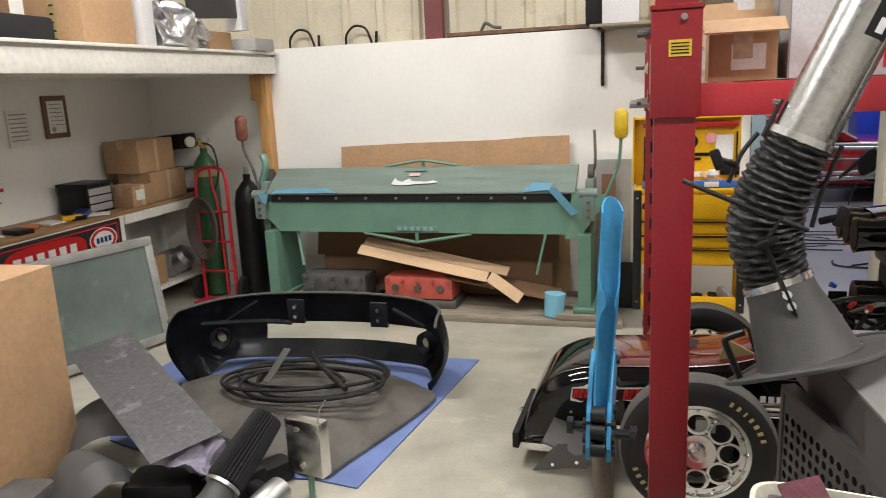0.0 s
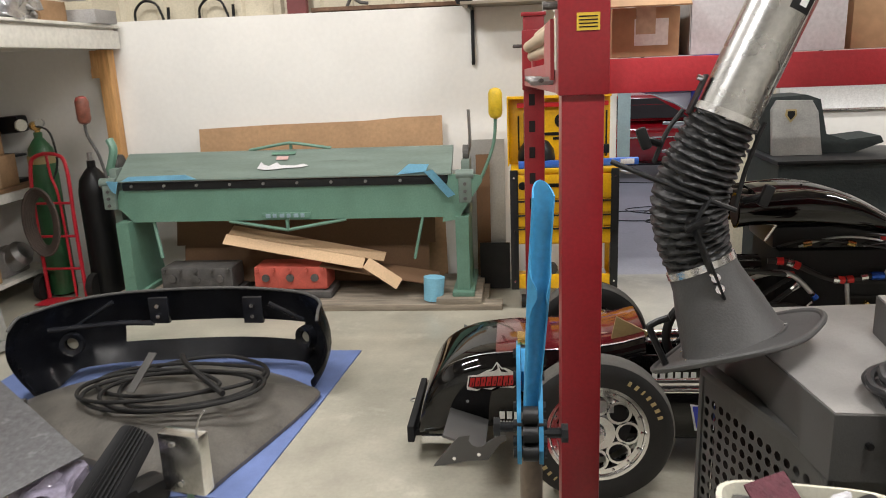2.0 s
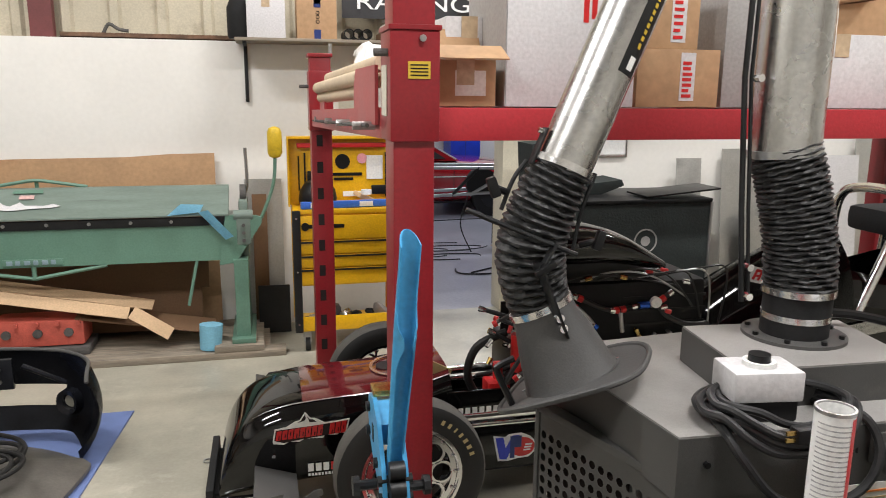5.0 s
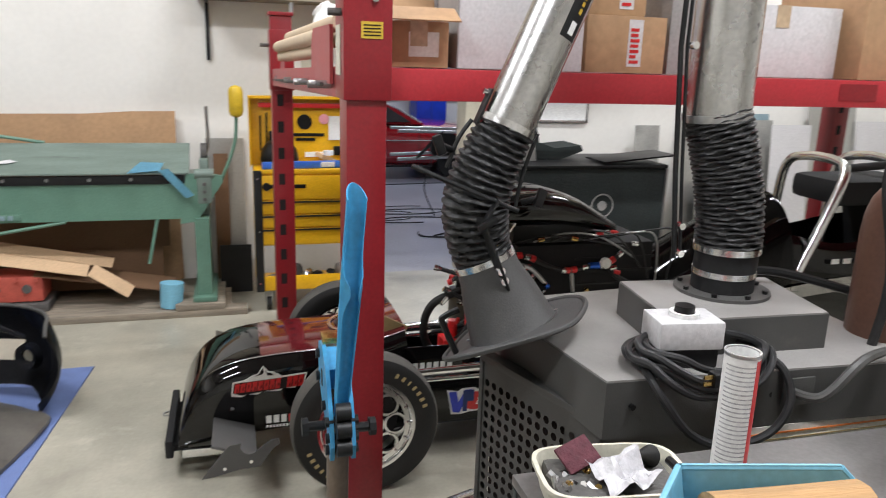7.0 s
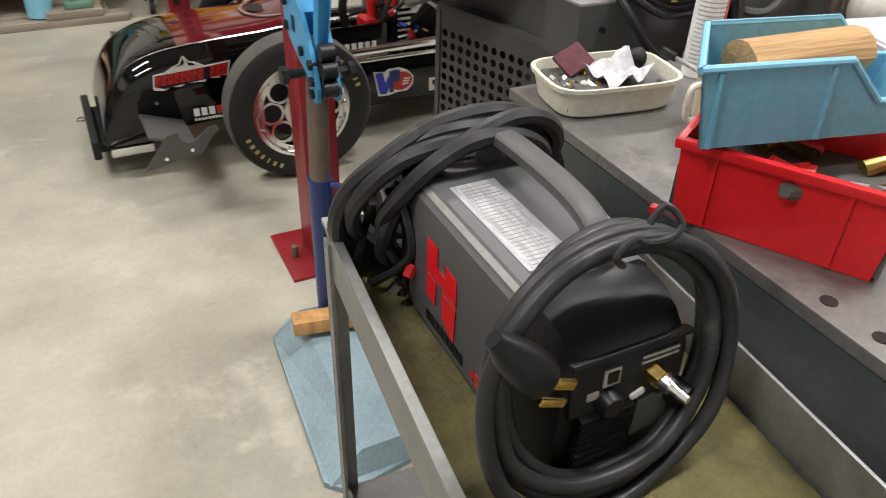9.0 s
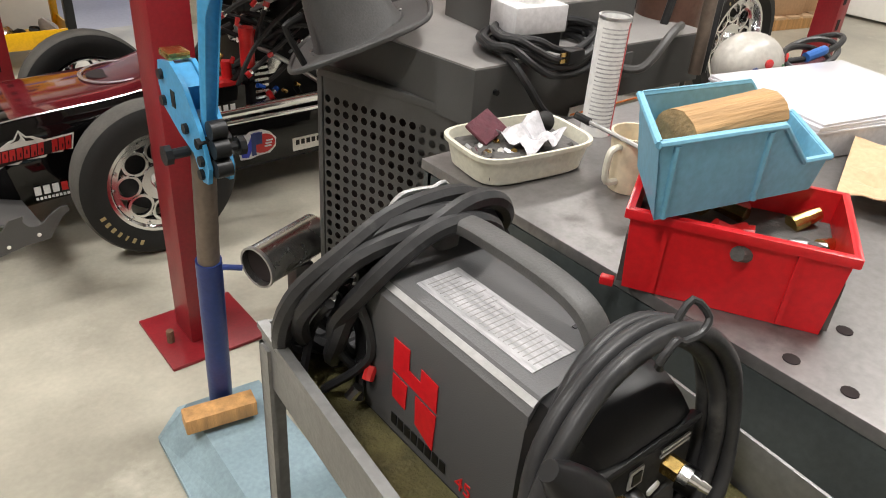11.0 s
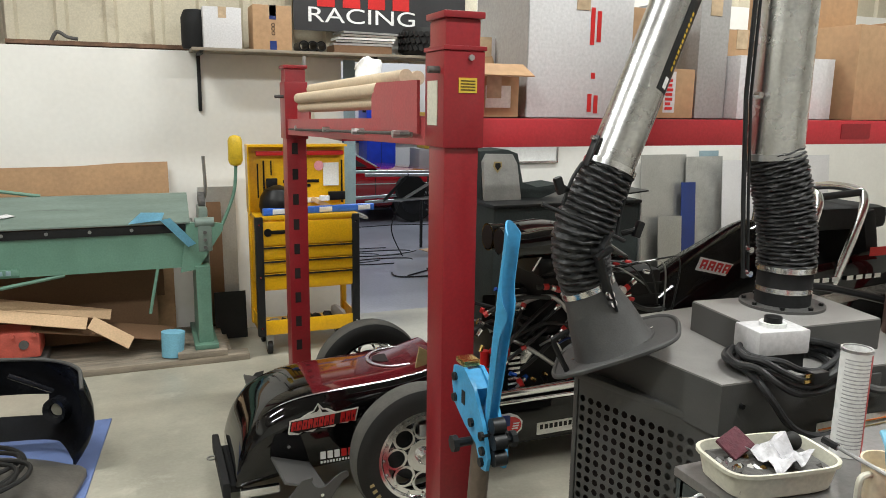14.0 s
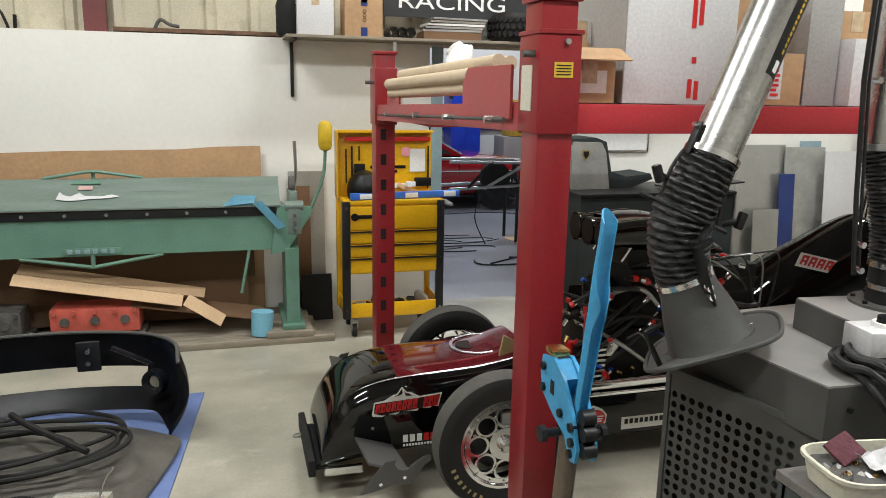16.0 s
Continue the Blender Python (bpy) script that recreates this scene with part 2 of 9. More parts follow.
def box(bm, size, at=(0, 0, 0), rot=None, bevel=0.0):
    m = Matrix.Translation(at) @ (rot or Matrix()) @ Matrix.Diagonal((*size, 1))
    vs = bmesh.ops.create_cube(bm, size=1.0, matrix=m)["verts"]
    if bevel:
        es = list({e for v in vs for e in v.link_edges})
        bmesh.ops.bevel(bm, geom=es, offset=bevel, segments=2, affect="EDGES", profile=0.6)
    return bm


def span(bm, lo, hi, bevel=0.0):
    return box(bm, [b - a for a, b in zip(lo, hi)], [(a + b) / 2 for a, b in zip(lo, hi)], None, bevel)


def cyl(bm, p0, p1, r0, r1=None, seg=20):
    p0, p1 = Vector(p0), Vector(p1)
    d = p1 - p0
    m = Matrix.Translation((p0 + p1) / 2) @ d.to_track_quat("Z", "Y").to_matrix().to_4x4()
    bmesh.ops.create_cone(bm, cap_ends=True, segments=seg, radius1=r0, radius2=r0 if r1 is None else r1, depth=d.length, matrix=m)
    return bm


def spline(pts, n=6, closed=False):
    pts = [Vector(p) for p in pts]
    k = len(pts)
    out = []
    for i in range(k if closed else k - 1):
        if closed:
            a, b, c, d = pts[(i - 1) % k], pts[i], pts[(i + 1) % k], pts[(i + 2) % k]
        else:
            a, b, c, d = pts[max(i - 1, 0)], pts[i], pts[i + 1], pts[min(i + 2, k - 1)]
        for j in range(n):
            t = j / n
            out.append(0.5 * (2 * b + (c - a) * t + (2 * a - 5 * b + 4 * c - d) * t * t + (3 * b - a - 3 * c + d) * t ** 3))
    if not closed:
        out.append(pts[-1])
    return out


def rings(bm, loops, caps=True, closed=False):
    vs = [[bm.verts.new(p) for p in lp] for lp in loops]
    n = len(vs[0])
    pairs = list(zip(vs[:-1], vs[1:])) + ([(vs[-1], vs[0])] if closed else [])
    for a, b in pairs:
        for i in range(n):
            bm.faces.new((a[i], a[(i + 1) % n], b[(i + 1) % n], b[i]))
    if caps and not closed:
        bm.faces.new(vs[0][::-1])
        bm.faces.new(vs[-1])
    return bm


def tube(bm, pts, r, seg=8, closed=False, smooth=6):
    path = spline(pts, smooth, closed) if smooth > 1 else [Vector(p) for p in pts]
    loops, up = [], None
    k = len(path)
    for i, p in enumerate(path):
        d = (path[(i + 1) % k] - path[i - 1]) if closed else (path[min(i + 1, k - 1)] - path[max(i - 1, 0)])
        d = d.normalized() if d.length > 1e-9 else Vector((0, 0, 1))
        if up is None:
            up = d.orthogonal().normalized()
        up = (up - d * up.dot(d)).normalized()
        side = d.cross(up)
        rad = r(i / max(1, k - 1)) if callable(r) else r
        loops.append([p + (up * math.cos(a) + side * math.sin(a)) * rad for a in [2 * math.pi * j / seg for j in range(seg)]])
    return rings(bm, loops, True, closed)


def lathe(bm, prof, m=None, seg=32, closed=False):
    m = m or Matrix()
    loops = [[m @ Vector((r * math.cos(2 * math.pi * j / seg), r * math.sin(2 * math.pi * j / seg), z)) for j in range(seg)] for r, z in prof]
    return rings(bm, loops, not closed, closed)


def prism(bm, pts, h, m=None):
    """An outline in x and y, raised by h along z."""
    m = m or Matrix()
    return rings(bm, [[m @ Vector((x, y, 0)) for x, y in pts], [m @ Vector((x, y, h)) for x, y in pts]])


UPRIGHT = Matrix(((1, 0, 0, 0), (0, 0, -1, 0), (0, 1, 0, 0), (0, 0, 0, 1)))  # outline in x, z, depth towards -y


def part(name, bm, material, parent=None, label="", flat=False):
    bmesh.ops.recalc_face_normals(bm, faces=bm.faces)
    me = bpy.data.meshes.new(name)
    bm.to_mesh(me)
    bm.free()
    me.materials.append(M[material] if isinstance(material, str) else material)
    if not flat:
        me.shade_smooth()
        me.set_sharp_from_angle(angle=radians(32))
    ob = new(name, me)
    if parent is not None:
        ob.parent = parent
    if label:
        ob["label"] = label
    return ob


def B():
    return bmesh.new()


def thing(name, at, label, category, group="", rz=0.0, kind=""):
    ob = new(name)
    ob.empty_display_size = 0.1
    ob.matrix_world = pose(at[0], at[1], at[2], 0, 0, rz)
    return tagged(ob, label, category, group, kind)


def solo(name, bm, material, label, category, group="", kind="", at=None):
    ob = part(name, bm, material, None, label)
    if at:
        ob.location = at
    return tagged(ob, "", category, group, kind)


def structure(name, bm, material, label, category):
    return solo(name, bm, material, label, category, "", "structure")


def letters(name, body, size, material, parent, m, extrude=0.0006, label=""):
    cu = bpy.data.curves.new(name, "FONT")
    cu.body, cu.size, cu.extrude, cu.align_x = body, size, extrude, "CENTER"
    tmp = new(name, cu)
    me = bpy.data.meshes.new_from_object(tmp.evaluated_get(bpy.context.evaluated_depsgraph_get()))
    bpy.data.objects.remove(tmp)
    me.materials.clear()
    me.materials.append(M[material])
    me.transform(m)
    ob = new(name, me)
    ob.parent = parent
    if label:
        ob["label"] = label
    return ob


# ---- the shell ----
YW = 6.06
structure("floor", span(B(), (-5, -3, -0.1), (10, YW + 0.1, 0)), "concrete", "worn beige-grey polished concrete workshop floor", "floor")
structure("floor_bay", span(B(), (-5, YW + 0.1, -0.1), (10, 15, 0.0)), "concrete_cool_lit", "smooth concrete floor of the next bay, tinted for its bluish light", "floor")
bm = B()
span(bm, (-2.75, YW, 0), (2.33, YW + 0.14, 2.03))
structure("wall_north", bm, "white_wall", "white painted scuffed drywall behind the machines", "wall")
bm = B()
span(bm, (3.42, YW, 0), (10, YW + 0.14, 2.6))
structure("wall_north_east", bm, "white_wall", "white painted drywall beside the doorway", "wall")
bm = B()
span(bm, (2.33, YW + 0.02, 2.03), (3.42, YW + 0.14, 2.6))
structure("wall_header", bm, "white_wall", "white painted panel above the wide doorway", "wall")
bm = B()
span(bm, (3.18, YW - 0.03, 0), (3.42, YW + 0.2, 2.6), 0.004)
structure("door_jamb", bm, "cream", "cream painted steel column at the doorway", "column")
# ribbed steel siding above the drywall
bm = B()
prof, x = [], -2.75
while x < 10:
    for dx, dy in ((0, 0), (0.17, 0), (0.19, -0.03), (0.24, -0.03), (0.26, 0), (0.29, 0)):
        prof.append((x + dx, YW + 0.125 + dy))
    x += 0.30
for a, b in zip(prof[:-1], prof[1:]):
    v = [bm.verts.new(p) for p in ((*a, 2.0), (*b, 2.0), (*b, 4.7), (*a, 4.7))]
    bm.faces.new(v)
bmesh.ops.remove_doubles(bm, verts=bm.verts, dist=1e-4)
bmesh.ops.solidify(bm, geom=bm.faces[:], thickness=0.004)
structure("wall_siding", bm, "siding", "tan ribbed steel siding above the drywall", "wall")
structure("column", span(B(), (-0.04, YW + 0.02, 2.03), (0.1, YW + 0.09, 4.6)), "maroon", "maroon painted steel building column", "column")
structure("wall_west", span(B(), (-2.85, -3, 0), (-2.62, YW, 4.7)), "white_wall", "white painted drywall beside the workbench", "wall")
structure("wall_east", span(B(), (9.6, -3, 0), (9.8, 15, 4.7)), "white_wall", "white painted end wall of the shop", "wall")
structure("wall_south", span(B(), (-5, -3.2, 0), (10, -3, 4.7)), "white_wall", "white painted wall behind the viewer", "wall")
structure("wall_bay_far", span(B(), (-5, 13.0, 0), (10, 13.2, 4.7)), "white_wall", "white wall at the back of the next bay", "wall")
structure("wall_bay_west", span(B(), (0.4, YW + 0.2, 0), (0.6, 13, 4.7)), "white_wall", "white side wall of the next bay", "wall")
structure("ceiling", span(B(), (-5, -3, 4.7), (10, 15, 4.8)), "box_grey", "grey insulated roof underside", "ceiling")
bm = B()
span(bm, (0.62, 12.96, 1.02), (9.5, 12.99, 1.10))
structure("trim", bm, "navy", "blue painted stripe on the bay wall", "trim")
for lx, ly, *_ in LAMPS:
    t = thing("ceiling_light", (lx, ly, 4.34), "white shop ceiling light with long glowing tube", "light", "shop ceiling lights")
    part("housing", span(B(), (-0.62, -0.14, 0.03), (0.62, 0.14, 0.1), 0.01), "white", t)
    part("tube", cyl(B(), (-0.58, 0, 0.015), (0.58, 0, 0.015), 0.018), "tube_glow", t)
    part("hanger", cyl(B(), (0, 0, 0.1), (0, 0, 0.36), 0.006, seg=6), "steel", t)

# loft over the bench
bm = B()
span(bm, (-2.62, -1.0, 1.93), (-1.38, YW, 1.985))
for y in [0.2 + 0.6 * i for i in range(10)]:
    span(bm, (-2.6, y, 1.84), (-1.40, y + 0.045, 1.93))
structure("loft_deck", bm, "loft_paint", "off-white painted storage loft deck with joists", "shelf")
bm = B()
span(bm, (-1.38, -1.0, 1.835), (-1.34, YW - 0.003, 1.965), 0.003)
span(bm, (-1.40, -1.0, 1.985), (-1.325, YW - 0.003, 2.005), 0.003)
structure("loft_fascia", bm, "loft_paint", "off-white painted timber fascia along the loft edge", "trim")
t = thing("wood_post", (-1.44, YW - 0.05, 0), "bare pine stud post under the loft edge", "post", kind="structure")
part("stud", span(B(), (-0.05, -0.045, 0), (0.04, 0.045, 1.835), 0.003), "pine", t)
part("block", span(B(), (-0.10, -0.05, 1.70), (-0.052, 0.04, 1.83), 0.003), "pine", t)
part("block", span(B(), (-0.11, -0.045, 1.63), (-0.052, 0.035, 1.70), 0.003), "pine", t)

# rusty angle on top of the drywall
t = thing("steel_angle", (0.14, YW + 0.0, 2.03), "rusty steel angle lying on top of the wall", "steel bar")
bm = B()
span(bm, (0, 0.005, 0), (1.15, 0.05, 0.008))
span(bm, (0, 0.005, 0), (1.15, 0.012, 0.035))
part("angle", bm, "rust", t)
part("latch", tube(B(), [(0.26, 0.03, 0.03), (0.3, 0.02, 0.09), (0.36, 0.02, 0.06), (0.42, 0.03, 0.05)], 0.012), "iron", t)

# ---- sheet metal brake ----
t = thing("sheet_metal_brake", (0, 5.5, 0), "large green cast-iron hand sheet metal bending brake on timber", "machine")
for sx, x in ((-1, -1.18), (1, 1.235)):
    bm = B()
    rings(bm, [[Vector((x + dx * w, y, z)) for dx, y in ((-0.045, -0.07), (0.045, -0.07), (0.045, 0.06 + d), (-0.045, 0.06 + d))] for z, w, d in ((0.115, 1.0, 0.34), (0.3, 0.95, 0.3), (0.63, 1.0, 0.22))])
    part("leg", bm, "green", t)
    bm = B()
    span(bm, (x - 0.075, -0.13, 0.085), (x + 0.075, 0.45, 0.118), 0.006)
    part("foot", bm, "green", t)
bm = B()
prism(bm, [(-1.125, 0.62), (1.125, 0.62), (1.24, 0.74), (1.24, 0.852), (-1.2, 0.852), (-1.24, 0.74)], 0.03, Matrix.Translation((0, 0.03, 0)) @ UPRIGHT)
part("apron", bm, "green", t)
part("apron_bar", span(B(), (-1.17, -0.012, 0.852), (1.14, 0.05, 0.905), 0.003), "steel_dark", t, "dark steel bending bar with bolts")
for i in range(10):
    part("bolt", cyl(B(), (-1.1 + i * 0.24, -0.012, 0.882), (-1.1 + i * 0.24, -0.02, 0.882), 0.011, seg=8), "steel", t)
bm = B()
rings(bm, [[Vector((x, y, z)) for y, z in ((-0.03, 0.915), (-0.03, 0.925), (0.2, 1.085), (0.235, 1.085), (0.235, 1.05), (0.05, 0.915))] for x in (-1.2, 1.17)])
part("clamping_leaf", bm, "green_worn", t, "worn green steel clamping leaf")
part("bed", span(B(), (-1.2, 0.05, 0.70), (1.2, 0.30, 0.90), 0.01), "green_worn", t)
bm = B()
tube(bm, [(-0.30, 0.22, 1.088), (-0.05, 0.22, 1.128), (0.0, 0.22, 1.132), (0.05, 0.22, 1.128), (0.30, 0.22, 1.088)], 0.011, 8, smooth=1)
cyl(bm, (0, 0.24, 1.075), (0, 0.24, 1.135), 0.012)
part("top_truss", bm, "green", t)
bm = B()
tube(bm, [(-0.42, 0.01, 0.615), (0.0, 0.01, 0.545), (0.42, 0.01, 0.615)], 0.012, 8, smooth=1)
cyl(bm, (0, 0.01, 0.55), (0, 0.01, 0.625), 0.014)
part("bottom_truss", bm, "green", t)
part("name_plate", span(B(), (-0.17, -0.009, 0.632), (0.175, 0.001, 0.672), 0.002), "green", t)
for i in range(6):
    x0 = -0.145 + i * 0.05
    part("letter_bar", span(B(), (x0, -0.013, 0.638), (x0 + 0.033 - 0.006 * (i % 2), -0.008, 0.666), 0.002), "pale_blue", t)
SL = Matrix.Translation((0, -0.03, 0.93)) @ R("X", 34.8)
bm = B()
box(bm, (0.17, 0.03, 0.003), SL @ Vector((-0.03, 0.235, 0.004)), R("X", 34.8))
part("top_plate", bm, "green", t)
bm = B()
box(bm, (0.085, 0.035, 0.002), SL @ Vector((-0.03, 0.185, 0.004)), R("X", 34.8))
part("sticker", bm, mat("sticker_pink", (0.55, 0.36, 0.34), 0.5, var=0.25, scale=60), t, "small faded red and white sticker")
bm = B()
dr = [(-0.19, 0.06), (-0.175, 0.13), (-0.15, 0.10), (-0.11, 0.085), (-0.06, 0.12), (-0.03, 0.09), (0.08, 0.085), (0.13, 0.10), (0.175, 0.08), (0.12, 0.065), (0.0, 0.06), (-0.05, 0.05), (-0.12, 0.045)]
prism(bm, dr, 0.002, SL @ Matrix.Translation((0.0, 0.02, 0.003)))
part("decal", bm, "box_white", t, "white dragster-shaped decal")
# end castings and hinges
for x, s in ((-1.27, -1), (1.26, 1)):
    bm = B()
    span(bm, (x - 0.045, -0.03, 0.72), (x + 0.045, 0.06, 0.93), 0.012)
    span(bm, (x - 0.03, 0.06, 0.60), (x + 0.03, 0.28, 1.0), 0.015)
    cyl(bm, (x - 0.06, 0.0, 0.91), (x + 0.06, 0.0, 0.91), 0.035)
    part("end_casting", bm, "green_worn", t)
    for k in range(3):
        part("bolt", cyl(B(), (x, -0.03, 0.75 + k * 0.05), (x, -0.042, 0.75 + k * 0.05), 0.012, seg=6), "iron", t)
    part("clamp_wheel", cyl(B(), (x - 0.02, 0.18, 1.03), (x + 0.02, 0.18, 1.03), 0.06), "iron", t)
bm = B()
prism(bm, [(1.10, 0.59), (1.205, 0.605), (1.375, 0.86), (1.375, 0.90), (1.30, 0.915), (1.15, 0.915)], 0.03, Matrix.Translation((0, 0.006, 0)) @ UPRIGHT)
part("gusset", bm, "green", t)
bm = B()
tube(bm, [(-1.30, 0.05, 0.9), (-1.33, 0.03, 1.1), (-1.375, 0.0, 1.25), (-1.38, 0.0, 1.34)], 0.011)
h = part("left_lever", bm, "iron", t)
bm = B()
lathe(bm, [(0.012, 1.325), (0.035, 1.335), (0.046, 1.36), (0.046, 1.48), (0.035, 1.51), (0.01, 1.52)], Matrix.Translation((-1.38, 0, 0)), 20)
part("grip", bm, mat("grip_red", (0.16, 0.05, 0.03), 0.5, var=0.5, scale=16, stain=((0.55, 0.04, 0.06), 9, 0.56)), h, "worn red and brown rubber grip")
bm = B()
tube(bm, [(1.33, 0.02, 0.80), (1.40, 0.0, 0.95), (1.46, 0.0, 1.12), (1.475, 0.0, 1.30)], 0.011)
h = part("right_lever", bm, "green", t)
bm = B()
lathe(bm, [(0.012, 1.275), (0.035, 1.285), (0.046, 1.31), (0.046, 1.44), (0.035, 1.465), (0.01, 1.475)], Matrix.Translation((1.475, 0, 0)), 20)
part("grip", bm, "yellow_grip", h, "chipped yellow rubber grip")
part("clamp_lever", tube(B(), [(1.27, 0.18, 1.03), (1.29, 0.17, 1.1), (1.285, 0.17, 1.33)], 0.011), "steel", t)
bm = B()
tube(bm, [(-1.33, 0.12, 0.95), (-1.27, 0.12, 1.12), (-1.30, 0.14, 1.20)], 0.03)
part("clamp_arm", bm, "green", t)
bm = B()
tube(bm, [(-1.0, 0.05, 0.62), (-0.93, -0.03, 0.36)], 0.013)
part("stop_rod", bm, "green", t)
part("stop_rod", tube(B(), [(0.96, 0.0, 0.62), (0.9, -0.05, 0.34)], 0.010), "green", t)

bm = B()
for p in ([(0.80, 5.455, 0.925), (1.0, 5.45, 0.945), (1.02, 5.50, 0.985), (0.88, 5.51, 0.99)], [(0.99, 5.44, 0.945), (1.05, 5.42, 0.96), (1.2, 5.41, 0.79), (1.15, 5.41, 0.77)]):
    v = [bm.verts.new(q) for q in p]
    bm.faces.new(v)
bmesh.ops.solidify(bm, geom=bm.faces[:], thickness=0.006)
solo("shop_towel", bm, "tape_blue", "crumpled light blue shop towel draped over the brake", "towel")
bm = B()
for p in ([(-1.16, 5.465, 0.922), (-0.6, 5.46, 0.926), (-0.7, 5.5, 0.955), (-1.12, 5.5, 0.95)], [(-1.26, 5.44, 0.93), (-1.17, 5.44, 0.925), (-1.19, 5.43, 0.84), (-1.22, 5.43, 0.86)]):
    bm.faces.new([bm.verts.new(q) for q in p])
bmesh.ops.solidify(bm, geom=bm.faces[:], thickness=0.005)
solo("shop_towel", bm, "tape_blue", "light blue shop towel tucked under the brake leaf", "towel")

# timber under the brake
for lo, hi, m_ in (((-1.34, 5.33, 0), (1.50, 5.45, 0.045), "grey_wood"), ((-1.34, 5.47, 0), (1.40, 5.95, 0.04), "grey_wood"), ((1.05, 5.33, 0.047), (1.36, 5.95, 0.085), "grey_wood"), ((-1.34, 5.36, 0.047), (-1.04, 5.95, 0.085), "grey_wood")):
    solo("timber_plank", span(B(), lo, hi, 0.004), m_, "weathered grey timber plank under the brake", "plank", "planks under the brake")

# cardboard and engine blocks under and behind the brake
bm = B()
rings(bm, [[Vector((x, 6.045 + d, 0.0)), Vector((x, 5.96 + d, 0.7)), Vector((x, 6.02 + d, z)), Vector((x, 6.03 + d, z)), Vector((x, 5.97 + d, 0.7)), Vector((x, 6.055 + d, 0.0))] for x, z, d in ((-0.78, 1.225, -0.02), (-0.2, 1.243, -0.035), (0.5, 1.250, -0.03), (0.78, 1.268, -0.028), (1.07, 1.272, -0.02))])
solo("cardboard_sheet", bm, "card", "large brown cardboard sheet leaning on the wall behind the brake", "cardboard")
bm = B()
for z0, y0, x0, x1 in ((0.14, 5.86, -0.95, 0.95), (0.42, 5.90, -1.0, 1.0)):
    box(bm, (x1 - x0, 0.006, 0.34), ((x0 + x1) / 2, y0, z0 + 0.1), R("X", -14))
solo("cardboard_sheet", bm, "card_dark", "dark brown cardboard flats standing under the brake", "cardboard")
t = thing("cardboard_strip", (0, 5.62, 0.3), "light tan folded cardboard strip lying on the engine blocks", "cardboard")
bm = B()
box(bm, (1.02, 0.09, 0.005), (0.02, -0.09, 0.085), R("Y", 11) @ R("X", 40))
part("panel", bm, "card_tan", t)
bm = B()
box(bm, (1.14, 0.10, 0.005), (0.1, 0.0, 0.12), R("Y", 11) @ R("X", 25))
part("panel", bm, "card_tan", t)
bm = B()
box(bm, (0.28, 0.09, 0.005), (0.66, -0.13, -0.075), R("Y", 35) @ R("X", 50))
part("flap", bm, "card_tan", t)
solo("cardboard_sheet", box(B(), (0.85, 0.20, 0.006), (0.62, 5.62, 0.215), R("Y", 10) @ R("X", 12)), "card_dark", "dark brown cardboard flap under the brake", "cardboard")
for x, m_, lab in ((-0.72, "iron", "dirty grey cast-iron engine block"), (-0.02, "salmon", "salmon-red painted engine block")):
    t = thing("engine_block", (x, 5.62, 0.04), lab + " on timber under the brake", "engine block")
    bm = B()
    span(bm, (-0.27, -0.1, 0.06), (0.27, 0.14, 0.23), 0.02)
    part("block", bm, m_, t)
    part("oil_pan", span(B(), (-0.30, -0.13, 0.0), (0.30, 0.16, 0.055), 0.012), "iron", t)
    for i in range(3):
        part("core_plug", cyl(B(), (-0.18 + i * 0.18, -0.1, 0.15), (-0.18 + i * 0.18, -0.115, 0.15), 0.028, seg=14), "iron", t)
    for i in range(5):
        part("boss", cyl(B(), (-0.24 + i * 0.12, -0.1, 0.21), (-0.24 + i * 0.12, -0.12, 0.21), 0.014, seg=8), m_, t)
solo("shop_towel", cyl(B(), (1.02, 5.43, 0.048), (1.03, 5.44, 0.21), 0.068, 0.074, 22), "tape_blue", "roll of light blue shop towels on the timber", "towel roll")
solo("steel_sheet", box(B(), (0.26, 0.004, 1.08), (1.39, 6.0, 0.545), R("X", -4)), "steel_sheet", "bare steel sheet leaning on the wall beside the brake", "sheet metal")
solo("steel_sheet", box(B(), (0.10, 0.004, 0.98), (1.36, 5.93, 0.495), R("X", -4)), "card_dark", "narrow brown panel leaning beside the brake", "panel")
solo("steel_sheet", box(B(), (0.22, 0.01, 0.34), (1.44, 5.85, 0.172), R("X", -8)), "steel_dark", "short dark steel plate leaning on the wall", "sheet metal")

# ---- yellow tool cart ----
t = thing("tool_cart", (1.915, 5.36, 0), "bright yellow rolling tool cart with drawers and pegboard hutch", "tool cart", rz=0)
W = 0.345
part("drawer_body", span(B(), (-W + 0.02, 0.012, 0.45), (W - 0.02, 0.37, 0.945), 0.004), "yellow", t)
part("top_tray", span(B(), (-W, 0.0, 0.925), (W, 0.38, 0.955), 0.006), "yellow", t)
for i, (z0, z1) in enumerate(((0.76, 0.915), (0.665, 0.752), (0.575, 0.657), (0.46, 0.567))):
    d = part("drawer", span(B(), (-W + 0.045, -0.008, z0), (W - 0.045, 0.02, z1), 0.004), "yellow", t)
    if i:
        part("pull", span(B(), (-W + 0.045, -0.016, z1 - 0.014), (W - 0.045, -0.008, z1 - 0.002), 0.002), "steel_dark", d, "dark metal drawer pull")
    else:
        part("badge", span(B(), (-0.26, -0.014, 0.835), (-0.02, -0.008, 0.86), 0.003), "black", d, "black maker badge")
        part("badge", cyl(B(), (-0.27, -0.008, 0.847), (-0.27, -0.018, 0.847), 0.026, seg=16), "black", d)
